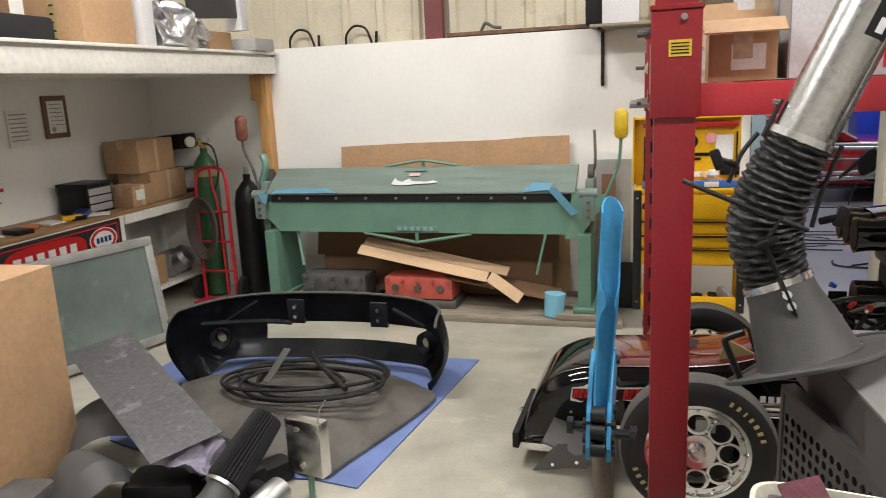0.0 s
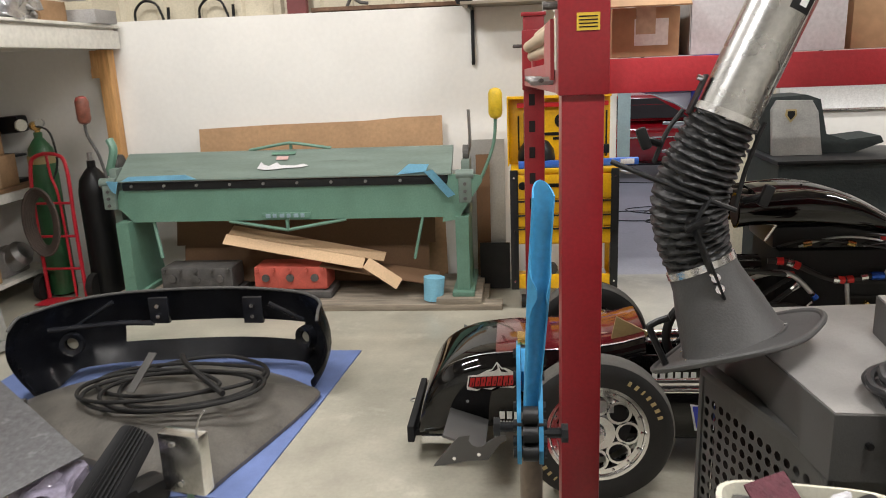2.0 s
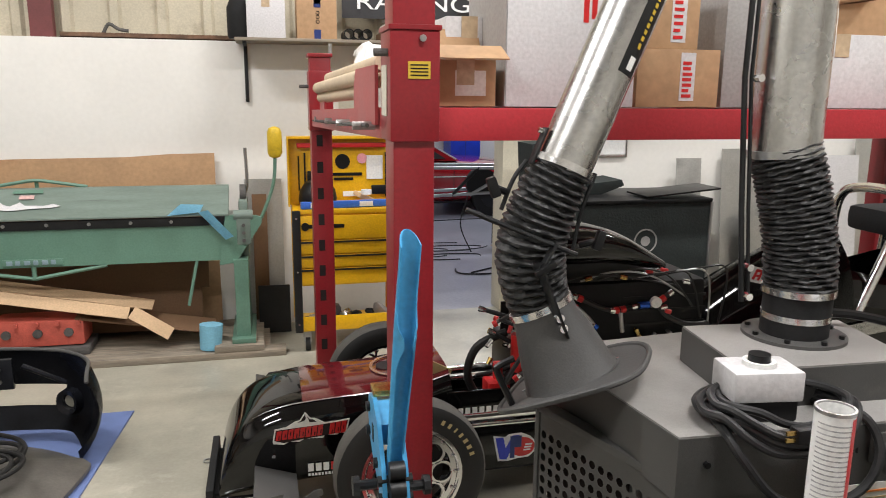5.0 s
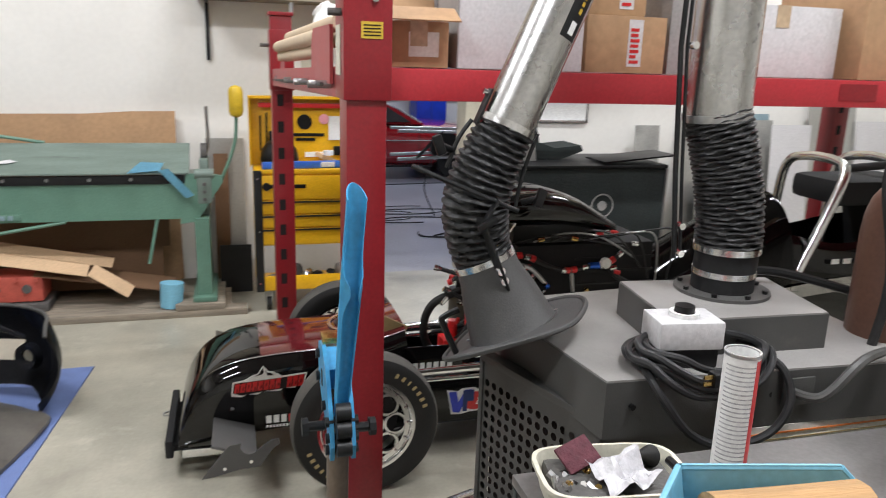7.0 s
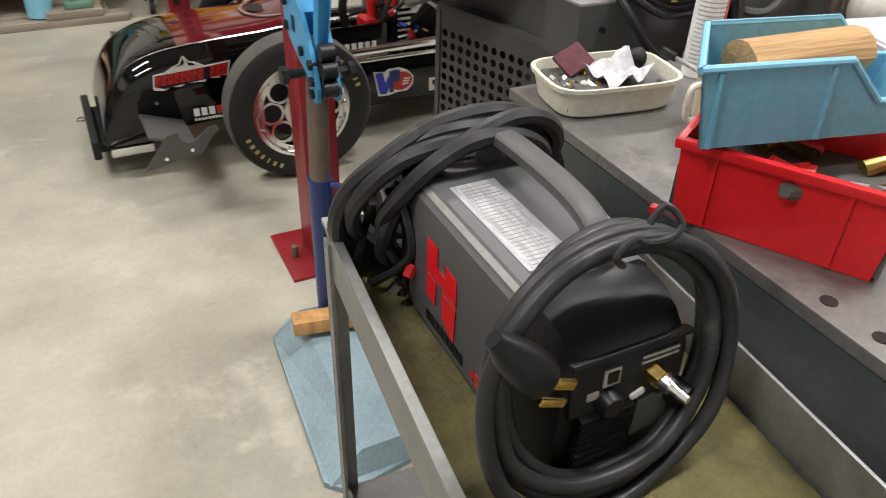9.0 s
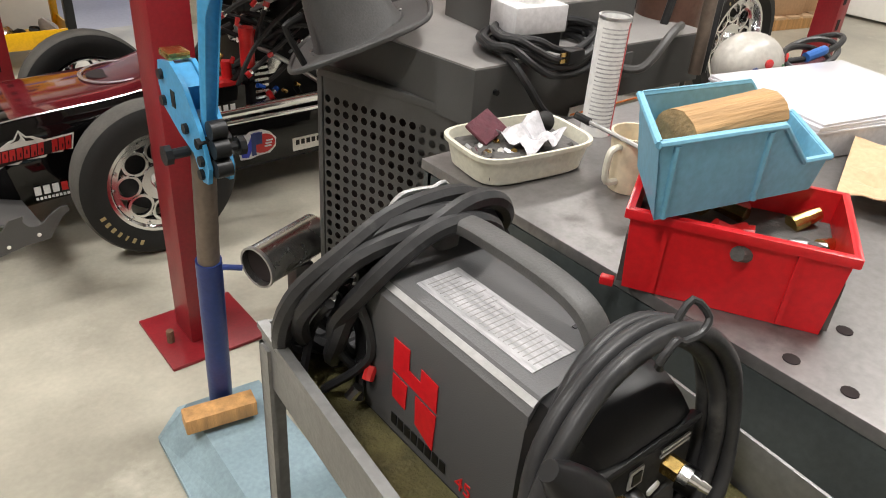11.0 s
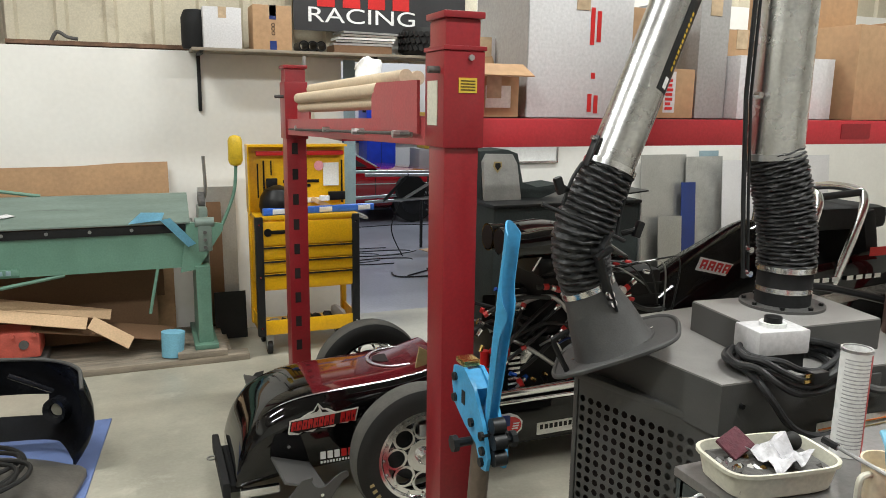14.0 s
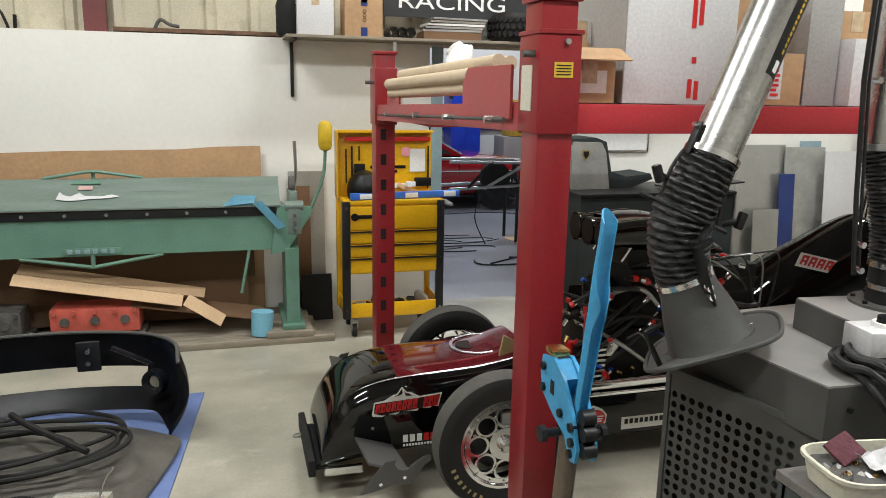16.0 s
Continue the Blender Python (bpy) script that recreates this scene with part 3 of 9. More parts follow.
for x in (-W + 0.02, W - 0.02):
    part("corner_leg", span(B(), (x - 0.026, -0.015, 0.14), (x + 0.026, 0.035, 0.95), 0.008), "steel_dark", t, "dark grey corner bumper")
    part("corner_leg", span(B(), (x - 0.02, 0.34, 0.14), (x + 0.02, 0.38, 0.95), 0.006), "yellow", t)
    for z in (0.9, 0.55, 0.2):
        part("bolt", cyl(B(), (x, -0.015, z), (x, -0.02, z), 0.007, seg=8), "chrome", t)
bm = B()
span(bm, (-W + 0.01, 0.0, 0.145), (W - 0.01, 0.38, 0.16))
span(bm, (-W + 0.04, -0.005, 0.145), (W - 0.04, 0.005, 0.245), 0.003)
span(bm, (-W + 0.01, 0.0, 0.145), (-W + 0.018, 0.38, 0.245))
span(bm, (W - 0.018, 0.0, 0.145), (W - 0.01, 0.38, 0.245))
part("lower_shelf", bm, "yellow", t)
for x in (-0.27, 0.27):
    for y in (0.05, 0.33):
        c = part("caster", cyl(B(), (x - 0.015, y, 0.05), (x + 0.015, y, 0.05), 0.05, seg=20), "rubber", t)
        part("fork", span(B(), (x - 0.025, y - 0.02, 0.06), (x + 0.025, y + 0.02, 0.145), 0.004), "steel", c)
        part("hub", cyl(B(), (x - 0.018, y, 0.05), (x + 0.018, y, 0.05), 0.022, seg=12), "steel", c)
hut = part("hutch", span(B(), (-W - 0.01, 0.24, 0.955), (W - 0.03, 0.265, 1.41), 0.004), "yellow", t)
part("hutch_side", span(B(), (-W - 0.02, 0.15, 0.955), (-W - 0.01, 0.265, 1.41)), "yellow", hut)
part("hutch_top", span(B(), (-W - 0.01, 0.17, 1.395), (W - 0.03, 0.265, 1.41)), "yellow", hut)
part("power_strip", span(B(), (-0.30, 0.2, 1.335), (0.3, 0.235, 1.365), 0.006), "red", hut, "red power strip")
part("emblem", cyl(B(), (0.0, 0.24, 1.24), (0.0, 0.236, 1.24), 0.05, seg=16), "black", hut, "black round emblem")
part("emblem_band", span(B(), (-0.12, 0.234, 1.145), (0.13, 0.239, 1.165)), "black", hut)
part("emblem_band", span(B(), (-0.06, 0.234, 1.115), (0.07, 0.239, 1.133)), "black", hut)
part("note", span(B(), (0.16, 0.233, 1.12), (0.27, 0.238, 1.28)), "paper", hut, "white paper note")
part("note", cyl(B(), (0.13, 0.236, 1.26), (0.13, 0.233, 1.26), 0.035, seg=10), mat("pink_note", (0.75, 0.32, 0.36), 0.7), hut, "pink sticky note")
part("label", span(B(), (0.0, 0.233, 1.005), (0.13, 0.238, 1.04)), "white", hut)
for x, z0, z1, r in ((-0.25, 1.02, 1.3, 0.006), (-0.29, 1.05, 1.28, 0.005), (0.29, 1.0, 1.3, 0.006), (-0.2, 1.2, 1.3, 0.005)):
    part("hung_tool", cyl(B(), (x, 0.225, z0), (x, 0.225, z1), r, seg=8), "black", hut)
part("hung_tool", span(B(), (-0.235, 0.215, 1.09), (-0.16, 0.235, 1.18), 0.005), "black", hut)
part("hung_tool", span(B(), (0.19, 0.2, 1.02), (0.31, 0.235, 1.08), 0.008), "black", hut)
part("side_handle", tube(B(), [(W, 0.1, 0.92), (W + 0.09, 0.1, 0.9), (W + 0.09, 0.3, 0.9), (W, 0.3, 0.92)], 0.009), "steel", t)
bm = B()
lathe(bm, [(0.115, 0), (0.125, 0.05), (0.115, 0.11), (0.08, 0.16), (0.02, 0.185)], pose(1.74, 5.5, 0.957), 20)
solo("welding_helmet", bm, "black", "black welding helmet on the tool cart", "helmet")
t = thing("spirit_level", (1.98, 5.42, 0.957), "long blue and white spirit level on the tool cart", "level", rz=6)
part("bar", span(B(), (-0.36, -0.02, 0), (0.42, 0.02, 0.045), 0.004), mat("level_blue", (0.05, 0.16, 0.62), 0.4), t)
for x in (-0.3, 0.02, 0.3):
    part("window", span(B(), (x, -0.0235, 0.006), (x + 0.09, 0.0235, 0.04), 0.002), "white", t, "white label field")
solo("cardboard_offcut", box(B(), (0.14, 0.10, 0.03), (2.06, 5.56, 1.0), R("Y", 25) @ R("Z", 20), 0.004), "card_tan", "folded tan cardboard offcut on the tool cart", "cardboard")
solo("tape_roll", lathe(B(), [(0.02, 0), (0.035, 0), (0.035, 0.03), (0.02, 0.03)], pose(2.06, 5.5, 1.03), 16, True), "white", "small tape roll on the tool cart", "tape")
random.seed(4)
for i in range(9):
    x = 1.64 + i * 0.065
    sz = random.uniform(0.03, 0.06)
    bm = B()
    bmesh.ops.create_icosphere(bm, subdivisions=2, radius=sz, matrix=pose(x, 5.5 + random.uniform(-0.06, 0.08), 0.158 + sz * 0.75, 20, 30 * i) @ Matrix.Diagonal((1.4, 1, 0.8, 1)))
    for v in bm.verts:
        v.co += Vector((noise.noise(v.co * 30), noise.noise(v.co * 30 + Vector((5, 0, 0))), noise.noise(v.co * 30 + Vector((0, 5, 0))))) * 0.012
    solo("grinder_part", bm, ("iron", "box_grey", "black", "iron", "galv", "black", "card", "black", "box_grey")[i], "greasy power tool on the cart's lower shelf", "tool", "tools on the lower shelf")

# ---- four-post lift ----
t = thing("car_lift", (1.79, 2.56, 0), "dark red steel four-post car lift used for storage", "car lift")


def lift_post(x, y, top, slots):
    p = part("post", span(B(), (x - 0.055, y - 0.065, 0.012), (x + 0.055, y + 0.065, top), 0.006), "red_lift", t)
    part("base_plate", span(B(), (x - 0.15, y - 0.15, 0), (x + 0.16, y + 0.14, 0.012), 0.003), "red_lift", p)
    part("cap", span(B(), (x - 0.065, y - 0.075, top), (x + 0.065, y + 0.075, top + 0.02), 0.005), "red_lift", p)
    part("anchor_bolt", cyl(B(), (x - 0.105, y - 0.02, 0.012), (x - 0.105, y - 0.02, 0.055), 0.012, seg=8), "rust", p)
    if slots:
        z = 0.13
        while z < 1.48:
            part("slot", span(B(), (x - 0.028, y - 0.067, z), (x + 0.004, y - 0.058, z + 0.06)), "slot", p)
            z += 0.142
    return p


np_ = lift_post(0, 0, 1.935, False)
sl = part("sleeve", span(B(), (-0.064, -0.076, 1.565), (0.066, 0.08, 1.845), 0.005), "red_lift", t)
part("sleeve_cap", span(B(), (-0.068, -0.08, 1.845), (0.07, 0.084, 1.858), 0.003), "red_lift", sl)
part("warning_label", span(B(), (-0.018, -0.0785, 1.725), (0.04, -0.0755, 1.768)), mat("label_yellow", (0.62, 0.42, 0.04), 0.5), sl, "yellow warning label")
for k in range(4):
    part("label_line", span(B(), (-0.012, -0.0795, 1.732 + k * 0.0085), (0.034, -0.0787, 1.735 + k * 0.0085)), "black", sl)
part("bolt", cyl(B(), (0.02, -0.076, 1.825), (0.02, -0.084, 1.825), 0.009, seg=8), "steel", sl)
part("side_label", span(B(), (-0.067, -0.03, 1.63), (-0.0645, 0.05, 1.76)), "plastic_clear", sl, "yellowed instruction label")
part("lock_pin", cyl(B(), (-0.064, -0.04, 1.79), (-0.10, -0.04, 1.79), 0.01, seg=10), "iron", sl)
FX, FY = -0.08, 2.13
lift_post(FX, FY, 1.87, True)
fs = part("sleeve", span(B(), (FX - 0.062, FY - 0.076, 1.49), (FX + 0.064, FY + 0.076, 1.80), 0.005), "red_lift", t)
part("bolt", cyl(B(), (FX + 0.055, FY - 0.05, 1.87), (FX + 0.055, FY - 0.05, 1.94), 0.01, seg=8), "steel", fs)
part("lock_pin", cyl(B(), (FX - 0.062, FY - 0.04, 1.72), (FX - 0.11, FY - 0.04, 1.72), 0.009, seg=10), "iron", fs)
bm = B()
rings(bm, [[Vector((x0 - 0.03, y, z0)), Vector((x0 + 0.09, y, z0)), Vector((x0 + 0.09, y, z0 + 0.085)), Vector((x0 - 0.03, y, z0 + 0.085))] for x0, y, z0 in ((-0.03, 0.08, 1.565), (FX - 0.02, FY - 0.076, 1.515))])
part("crossmember", bm, "red_pink", t, "dusty pink-red lift crossmember")
for y0, y1, z0, top in ((0.12, 0.62, 1.60, 1.765), (1.65, 1.95, 1.58, 1.70)):
    bm = B()
    prism(bm, [(y0, z0), (y1, z0), (y1, top - 0.05), (y1 - 0.06, top), (y0, top)], 0.01, Matrix(((0, 0, 1, -0.075 - 0.02 * (y0 > 1)), (1, 0, 0, 0), (0, 1, 0, 0), (0, 0, 0, 1))))
    part("guard_plate", bm, "red_pink", t)
part("lock_rod", cyl(B(), (-0.10, 0.1, 1.60), (-0.125, FY - 0.08, 1.545), 0.006, seg=8), "iron", t, "greasy lock release rod")
for k, y in enumerate((0.2, 0.7, 1.2, 1.85)):
    part("rod_clip", cyl(B(), (-0.06, y, 1.60 - 0.022 * y), (-0.13, y, 1.60 - 0.022 * y), 0.012, seg=8), "steel", t)
bm = B()
span(bm, (0.066, -0.045, 1.565), (3.72, 0.0, 1.652), 0.004)
part("runway_beam", bm, "red_beam", t, "bright red runway side beam")
bm = B()
span(bm, (0.066, 0.002, 1.60), (3.70, 0.52, 1.648))
part("runway_deck", bm, "red_lift", t)
bm = B()
span(bm, (0.066, FY - 0.5, 1.50), (3.70, FY + 0.0, 1.56))
part("runway_deck", bm, "red_lift", t)
for x, y in ((3.78, 0.0), (3.58, FY)):
    lift_post(x, y, 1.9, True)
bm = B()
span(bm, (1.55, -0.047, 1.585), (1.70, -0.0455, 1.64))
part("maker_mark", bm, "red_lift", t, "dark embossed maker's mark")
# paper tubes on the lift
random.seed(2)
for i, (dx, z, y0, y1) in enumerate(((-0.02, 1.72, 3.15, 4.38), (0.03, 1.765, 3.0, 4.3), (0.08, 1.72, 3.1, 4.35), (0.0, 1.675, 3.2, 4.4), (0.11, 1.765, 3.1, 4.1))):
    tt = thing("paper_tube", (1.73 + dx, y0, z), "tan cardboard mailing tube bundled on the lift", "tube", "tubes on the lift")
    part("tube", cyl(B(), (0.03, 0, 0.02), (-0.03, y1 - y0, -0.01), 0.027, seg=18), "tube_paper", tt)
    part("end_cap", cyl(B(), (-0.03, y1 - y0, -0.01), (-0.0305, y1 - y0 + 0.012, -0.01), 0.024, seg=18), "white", tt)

# ---- boxes on the lift runway ----


M["tape_clear"] = mat("tape_clear", (0.50, 0.38, 0.25), 0.25, var=0.1, scale=20, bump=0.1, bscale=40)


def carton(name, lo, hi, m_, label, seam=None, flaps=False, rz=0.0):
    c = ((lo[0] + hi[0]) / 2, (lo[1] + hi[1]) / 2, lo[2])
    s = [(b - a) / 2 for a, b in zip(lo, hi)]
    tt = thing(name, c, label, "box", rz=rz)
    part("carton", span(B(), (-s[0], -s[1], 0), (s[0], s[1], 2 * s[2]), 0.003), m_, tt)
    part("edge_tape", span(B(), (-0.026, -s[1] - 0.002, 2 * s[2] - 0.07), (0.026, s[1] - 0.02, 2 * s[2] + 0.0008)) if not seam else span(B(), (-0.02, -s[1] + 0.01, 2 * s[2]), (0.02, s[1] - 0.02, 2 * s[2] + 0.0008)), "tape_clear", tt)
    if seam:
        part("tape", span(B(), (-0.025 + seam[0], -s[1] - 0.0015, 0.02), (0.025 + seam[0], -s[1] - 0.0005, 2 * s[2] - 0.01)), seam[1], tt, "packing tape strip")
        random.seed(int(lo[0] * 100))
        for k in range(7):
            z = 0.03 + k * (2 * s[2] - 0.06) / 7
            part("print_mark", span(B(), (-0.018 + seam[0], -s[1] - 0.003, z), (0.005 + seam[0] + random.uniform(0, 0.012), -s[1] - 0.0018, z + 0.01)), seam[2], tt)
    if flaps:
        part("flap", box(B(), (2 * s[0] + 0.03, 0.09, 0.004), (0.0, -s[1] - 0.035, 2 * s[2] + 0.018), R("X", 25)), m_, tt)
        part("flap", box(B(), (2 * s[0] + 0.05, 0.10, 0.004), (-0.01, s[1] + 0.03, 2 * s[2] + 0.06), R("X", 55)), m_, tt)
    return tt


ZB = 1.653
b = carton("cardboard_box", (1.88, 2.66, ZB), (2.06, 2.86, ZB + 0.13), "card", "open brown cardboard box on the lift runway", flaps=True)
part("shipping_label", span(B(), (-0.03, -0.1018, 0.03), (0.06, -0.1006, 0.10)), "paper", b)
carton("white_carton", (1.97, 2.9, ZB), (2.12, 3.06, ZB + 0.27), "box_white", "small white carton on the lift runway")
b = carton("white_carton", (2.09, 2.66, ZB), (2.49, 3.06, ZB + 0.42), "box_white", "large white carton with red printing on the lift", )
for z0, z1, x0 in ((0.24, 0.36, 0.03), (0.25, 0.35, 0.055), (0.13, 0.15, 0.04), (0.02, 0.08, 0.03), (0.015, 0.075, 0.055)):
    part("print_mark", span(B(), (x0, -0.2018, z0), (x0 + 0.016, -0.2006, z1)), "red", b)
# thin grey sheet over the carton's left side only
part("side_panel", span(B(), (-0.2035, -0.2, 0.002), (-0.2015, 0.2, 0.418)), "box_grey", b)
carton("cardboard_box", (2.52, 2.70, ZB), (2.80, 2.98, ZB + 0.175), "card", "taped brown cardboard box on the lift", (0.03, "box_white", "red"))
carton("cardboard_box", (2.53, 2.72, ZB + 0.176), (2.73, 2.95, ZB + 0.38), "card", "taped brown cardboard box stacked on another", (0.03, "box_white", "red"))
carton("grey_carton", (2.825, 2.72, ZB), (2.96, 3.1, ZB + 0.44), "box_grey", "tall grey carton on the lift")
b = carton("white_carton", (2.97, 2.66, ZB), (3.44, 3.05, ZB + 0.23), "box_white", "white carton on the lift runway")
carton("white_carton", (2.9, 2.75, ZB + 0.232), (3.2, 3.05, ZB + 0.33), "card", "flat brown carton stacked on the lift")
carton("cardboard_box", (3.46, 2.62, ZB), (3.95, 3.0, ZB + 0.36), "card", "large tan cardboard box on the lift", rz=6)
carton("cardboard_box", (3.4, 2.85, ZB + 0.365), (3.75, 3.1, ZB + 0.7), "card", "brown cardboard box stacked high on the lift")
carton("cardboard_box", (4.02, 2.62, ZB), (4.4, 3.0, ZB + 0.42), "card", "brown cardboard box on the lift")

# ---- fume extractor ----
t = thing("fume_extractor", (2.17, 1.77, 0), "dusty charcoal fume extractor cabinet with perforated panel", "machine")
bm = B()
prism(bm, [(0.02, 0.02), (0.78, -0.02), (0.80, 0.62), (-0.03, 0.55)], 0.86, Matrix.Translation((0, 0, 0.06)))
part("base_cabinet", bm, "charcoal", t)
bm = B()
prism(bm, [(0.0, 0.0), (0.80, -0.04), (0.82, 0.64), (-0.07, 0.56)], 0.13, Matrix.Translation((0, 0, 0.905)))
part("upper_cabinet", bm, "charcoal", t)
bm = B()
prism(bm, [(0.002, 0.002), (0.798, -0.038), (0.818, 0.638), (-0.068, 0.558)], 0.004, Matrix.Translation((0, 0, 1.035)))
part("lid", bm, "charcoal_top_lit", t, "dusty grey top panel, paled for grazing light")
bm = B()
prism(bm, [(0.20, 0.09), (0.61, 0.07), (0.66, 0.36), (0.235, 0.395)], 0.085, Matrix.Translation((0, 0, 1.039)))
part("raised_housing", bm, "charcoal", t)
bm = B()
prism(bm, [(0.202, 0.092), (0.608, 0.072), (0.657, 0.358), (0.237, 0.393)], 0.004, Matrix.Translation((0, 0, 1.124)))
part("raised_lid", bm, "charcoal_top_lit", t)
# perforated side panel with real holes
PA, PB = Vector((0.015, 0.03, 0)), Vector((-0.115, 0.46, 0))
du = (PB - PA).normalized()
L = (PB - PA).length
bm = B()
nx, nz = 13, 25
cw, ch = (L - 0.06) / nx, 0.76 / nz
pt = lambda u, z: PA + du * u + Vector((0, 0, 0.10 + z))
for i in range(nx):
    for j in range(nz):
        u0, z0 = 0.045 + i * cw, 0.01 + j * ch
        cu, cz = u0 + cw / 2, z0 + ch / 2
        sq = [(u0 + cw, cz), (u0 + cw, z0 + ch), (cu, z0 + ch), (u0, z0 + ch), (u0, cz), (u0, z0), (cu, z0), (u0 + cw, z0)]
        hole = [(cu + 0.0105 * math.cos(k * math.pi / 4), cz + 0.0105 * math.sin(k * math.pi / 4)) for k in range(8)]
        a = [bm.verts.new(pt(*p)) for p in sq]
        h = [bm.verts.new(pt(*p)) for p in hole]
        for k in range(8):
            bm.faces.new((a[k], a[(k + 1) % 8], h[(k + 1) % 8], h[k]))
for u0, u1, z0, z1 in ((0.0, 0.045, 0.01, 0.81), (0.045, L - 0.0, 0.77, 0.81)):
    bm.faces.new([bm.verts.new(pt(u, z)) for u, z in ((u0, z0), (u1, z0), (u1, z1), (u0, z1))])
bmesh.ops.remove_doubles(bm, verts=bm.verts, dist=1e-5)
part("perforated_panel", bm, "charcoal", t, "charcoal perforated intake panel", flat=True)
bm = B()
ang = R("Z", math.degrees(math.atan2(du.y, du.x)))
box(bm, (L, 0.035, 0.02), pt(L / 2, 0.82) + Vector((0.012, 0.004, 0)), ang, 0.003)
box(bm, (L, 0.035, 0.02), pt(L / 2, 0.0) + Vector((0.012, 0.004, 0)), ang, 0.003)
box(bm, (0.016, 0.035, 0.82), pt(0.006, 0.41) + Vector((0.012, 0.004, 0)), ang, 0.003)
box(bm, (0.016, 0.035, 0.82), pt(L - 0.006, 0.41) + Vector((0.012, 0.004, 0)), ang, 0.003)
part("panel_frame", bm, "charcoal", t)
# near-black backing sheet behind the holes
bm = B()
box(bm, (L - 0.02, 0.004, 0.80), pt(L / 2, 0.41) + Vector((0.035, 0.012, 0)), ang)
part("inner_backing", bm, "slot", t)
for x in (0.06, 0.40):
    part("corner_screw", cyl(B(), (x, -0.004 - 0.02 * x, 0.98), (x, -0.012 - 0.02 * x, 0.98), 0.007, seg=8), "black", t)
bm = B()
span(bm, (0.42, -0.034, 0.955), (0.50, -0.026, 1.02), 0.003)
tube(bm, [(0.44, -0.03, 0.99), (0.47, -0.09, 1.0), (0.55, -0.10, 1.08), (0.70, -0.02, 1.06)], 0.011)
part("door_handle", bm, "charcoal", t)
part("rating_label", span(B(), (0.30, -0.0245, 0.86), (0.75, -0.0225, 0.905)), "paper", t, "white label with orange lines")
part("label_line", span(B(), (0.305, -0.0265, 0.885), (0.745, -0.0247, 0.889)), mat("orange", (0.8, 0.25, 0.05), 0.5), t)
part("label_line", span(B(), (0.305, -0.0265, 0.87), (0.745, -0.0247, 0.873)), "gold", t)

# switch box and its coiled cord
t = thing("switch_box", (2.385, 1.84, 1.039), "white plastic switch box with black base on the extractor", "switch", rz=-8)
part("base", span(B(), (-0.068, -0.045, 0), (0.068, 0.045, 0.045), 0.006), "black", t)
part("cover", span(B(), (-0.074, -0.052, 0.045), (0.074, 0.052, 0.108), 0.006), "box_white", t)
part("knob", cyl(B(), (0, 0.0, 0.108), (0, 0.0, 0.132), 0.022, seg=20), "black", t)
part("knob_ring", lathe(B(), [(0.024, 0.108), (0.033, 0.108), (0.033, 0.118), (0.024, 0.118)], None, 20, True), "white", t)
t = thing("power_cord", (2.40, 1.84, 1.045), "thick black power cord coiled on the extractor", "cable")
random.seed(7)
for k in range(6):
    r = 0.118 + 0.010 * (k % 4)
    pts = []
    for i in range(16):
        a = 2 * math.pi * i / 16
        x_, y_ = 0.01 + 0.012 * math.sin(2 * k) + (r + 0.015) * math.cos(a), -0.022 + 0.010 * math.cos(3 * k) + r * 0.80 * math.sin(a)
        z_ = 0.006 + 0.0085 * k + random.uniform(-0.002, 0.003)
        over = max(0.0, -0.085 - y_)
        pts.append((x_, y_ - 0.004 * k if over == 0 else max(y_, -0.120) - 0.002 * k, z_ - 1.1 * over))
    part("loop", tube(B(), pts, 0.0085, 8, True, 4), "cable", t)
part("drop_loop", tube(B(), [(-0.13, 0.0, 0.02), (-0.14, -0.085, 0.004), (-0.12, -0.12, -0.04), (-0.05, -0.128, -0.12), (0.05, -0.13, -0.155), (0.15, -0.13, -0.13), (0.19, -0.125, -0.06), (0.185, -0.09, 0.0), (0.15, -0.03, 0.02)], 0.0095, 8), "cable", t)
pl = part("plug", span(B(), (-0.035, -0.16, 0.0), (0.015, -0.13, 0.03), 0.006), "black", t, "black plug with brass pins")
part("pin", span(B(), (-0.055, -0.152, 0.018), (-0.034, -0.148, 0.026)), "brass", pl)
part("pin", span(B(), (-0.055, -0.152, 0.004), (-0.034, -0.148, 0.012)), "brass", pl)

# ---- extractor ducts ----


def bellows(bm, pts, r, n, depth=0.006, seg=64, bulge=0.0, wrinkle=0.0042):
    path = spline(pts, 12)
    tot = [0.0]
    for a, b_ in zip(path[:-1], path[1:]):
        tot.append(tot[-1] + (b_ - a).length)
    out, rad = [], []
    steps = n * 4
    for i in range(steps + 1):
        s = tot[-1] * i / steps
        k = max(0, min(len(path) - 2, next((q for q in range(len(tot) - 1) if tot[q + 1] >= s), len(path) - 2)))
        f = (s - tot[k]) / max(1e-9, tot[k + 1] - tot[k])
        out.append(path[k].lerp(path[k + 1], f))
        rad.append(r + bulge * math.sin(math.pi * min(1.0, i / steps * 1.15)) + (depth if i % 4 == 2 else 0.3 * depth if i % 2 else -depth))
    loops, up = [], None
    for i, p in enumerate(out):
        d = (out[min(i + 1, steps)] - out[max(i - 1, 0)]).normalized()
        up = d.orthogonal().normalized() if up is None else (up - d * up.dot(d)).normalized()
        side = d.cross(up)
        loops.append([p + (up * math.cos(a) + side * math.sin(a)) * (rad[i] + (0.0 if i % 4 == 2 else wrinkle) * math.sin(8 * a + 2.1 * (i // 4) + 1.5 * (i % 4)) + 0.0035 * noise.noise(Vector((a * 2.2, i * 0.55, r * 40)))) for a in [2 * math.pi * j / seg for j in range(seg)]])
    return rings(bm, loops)


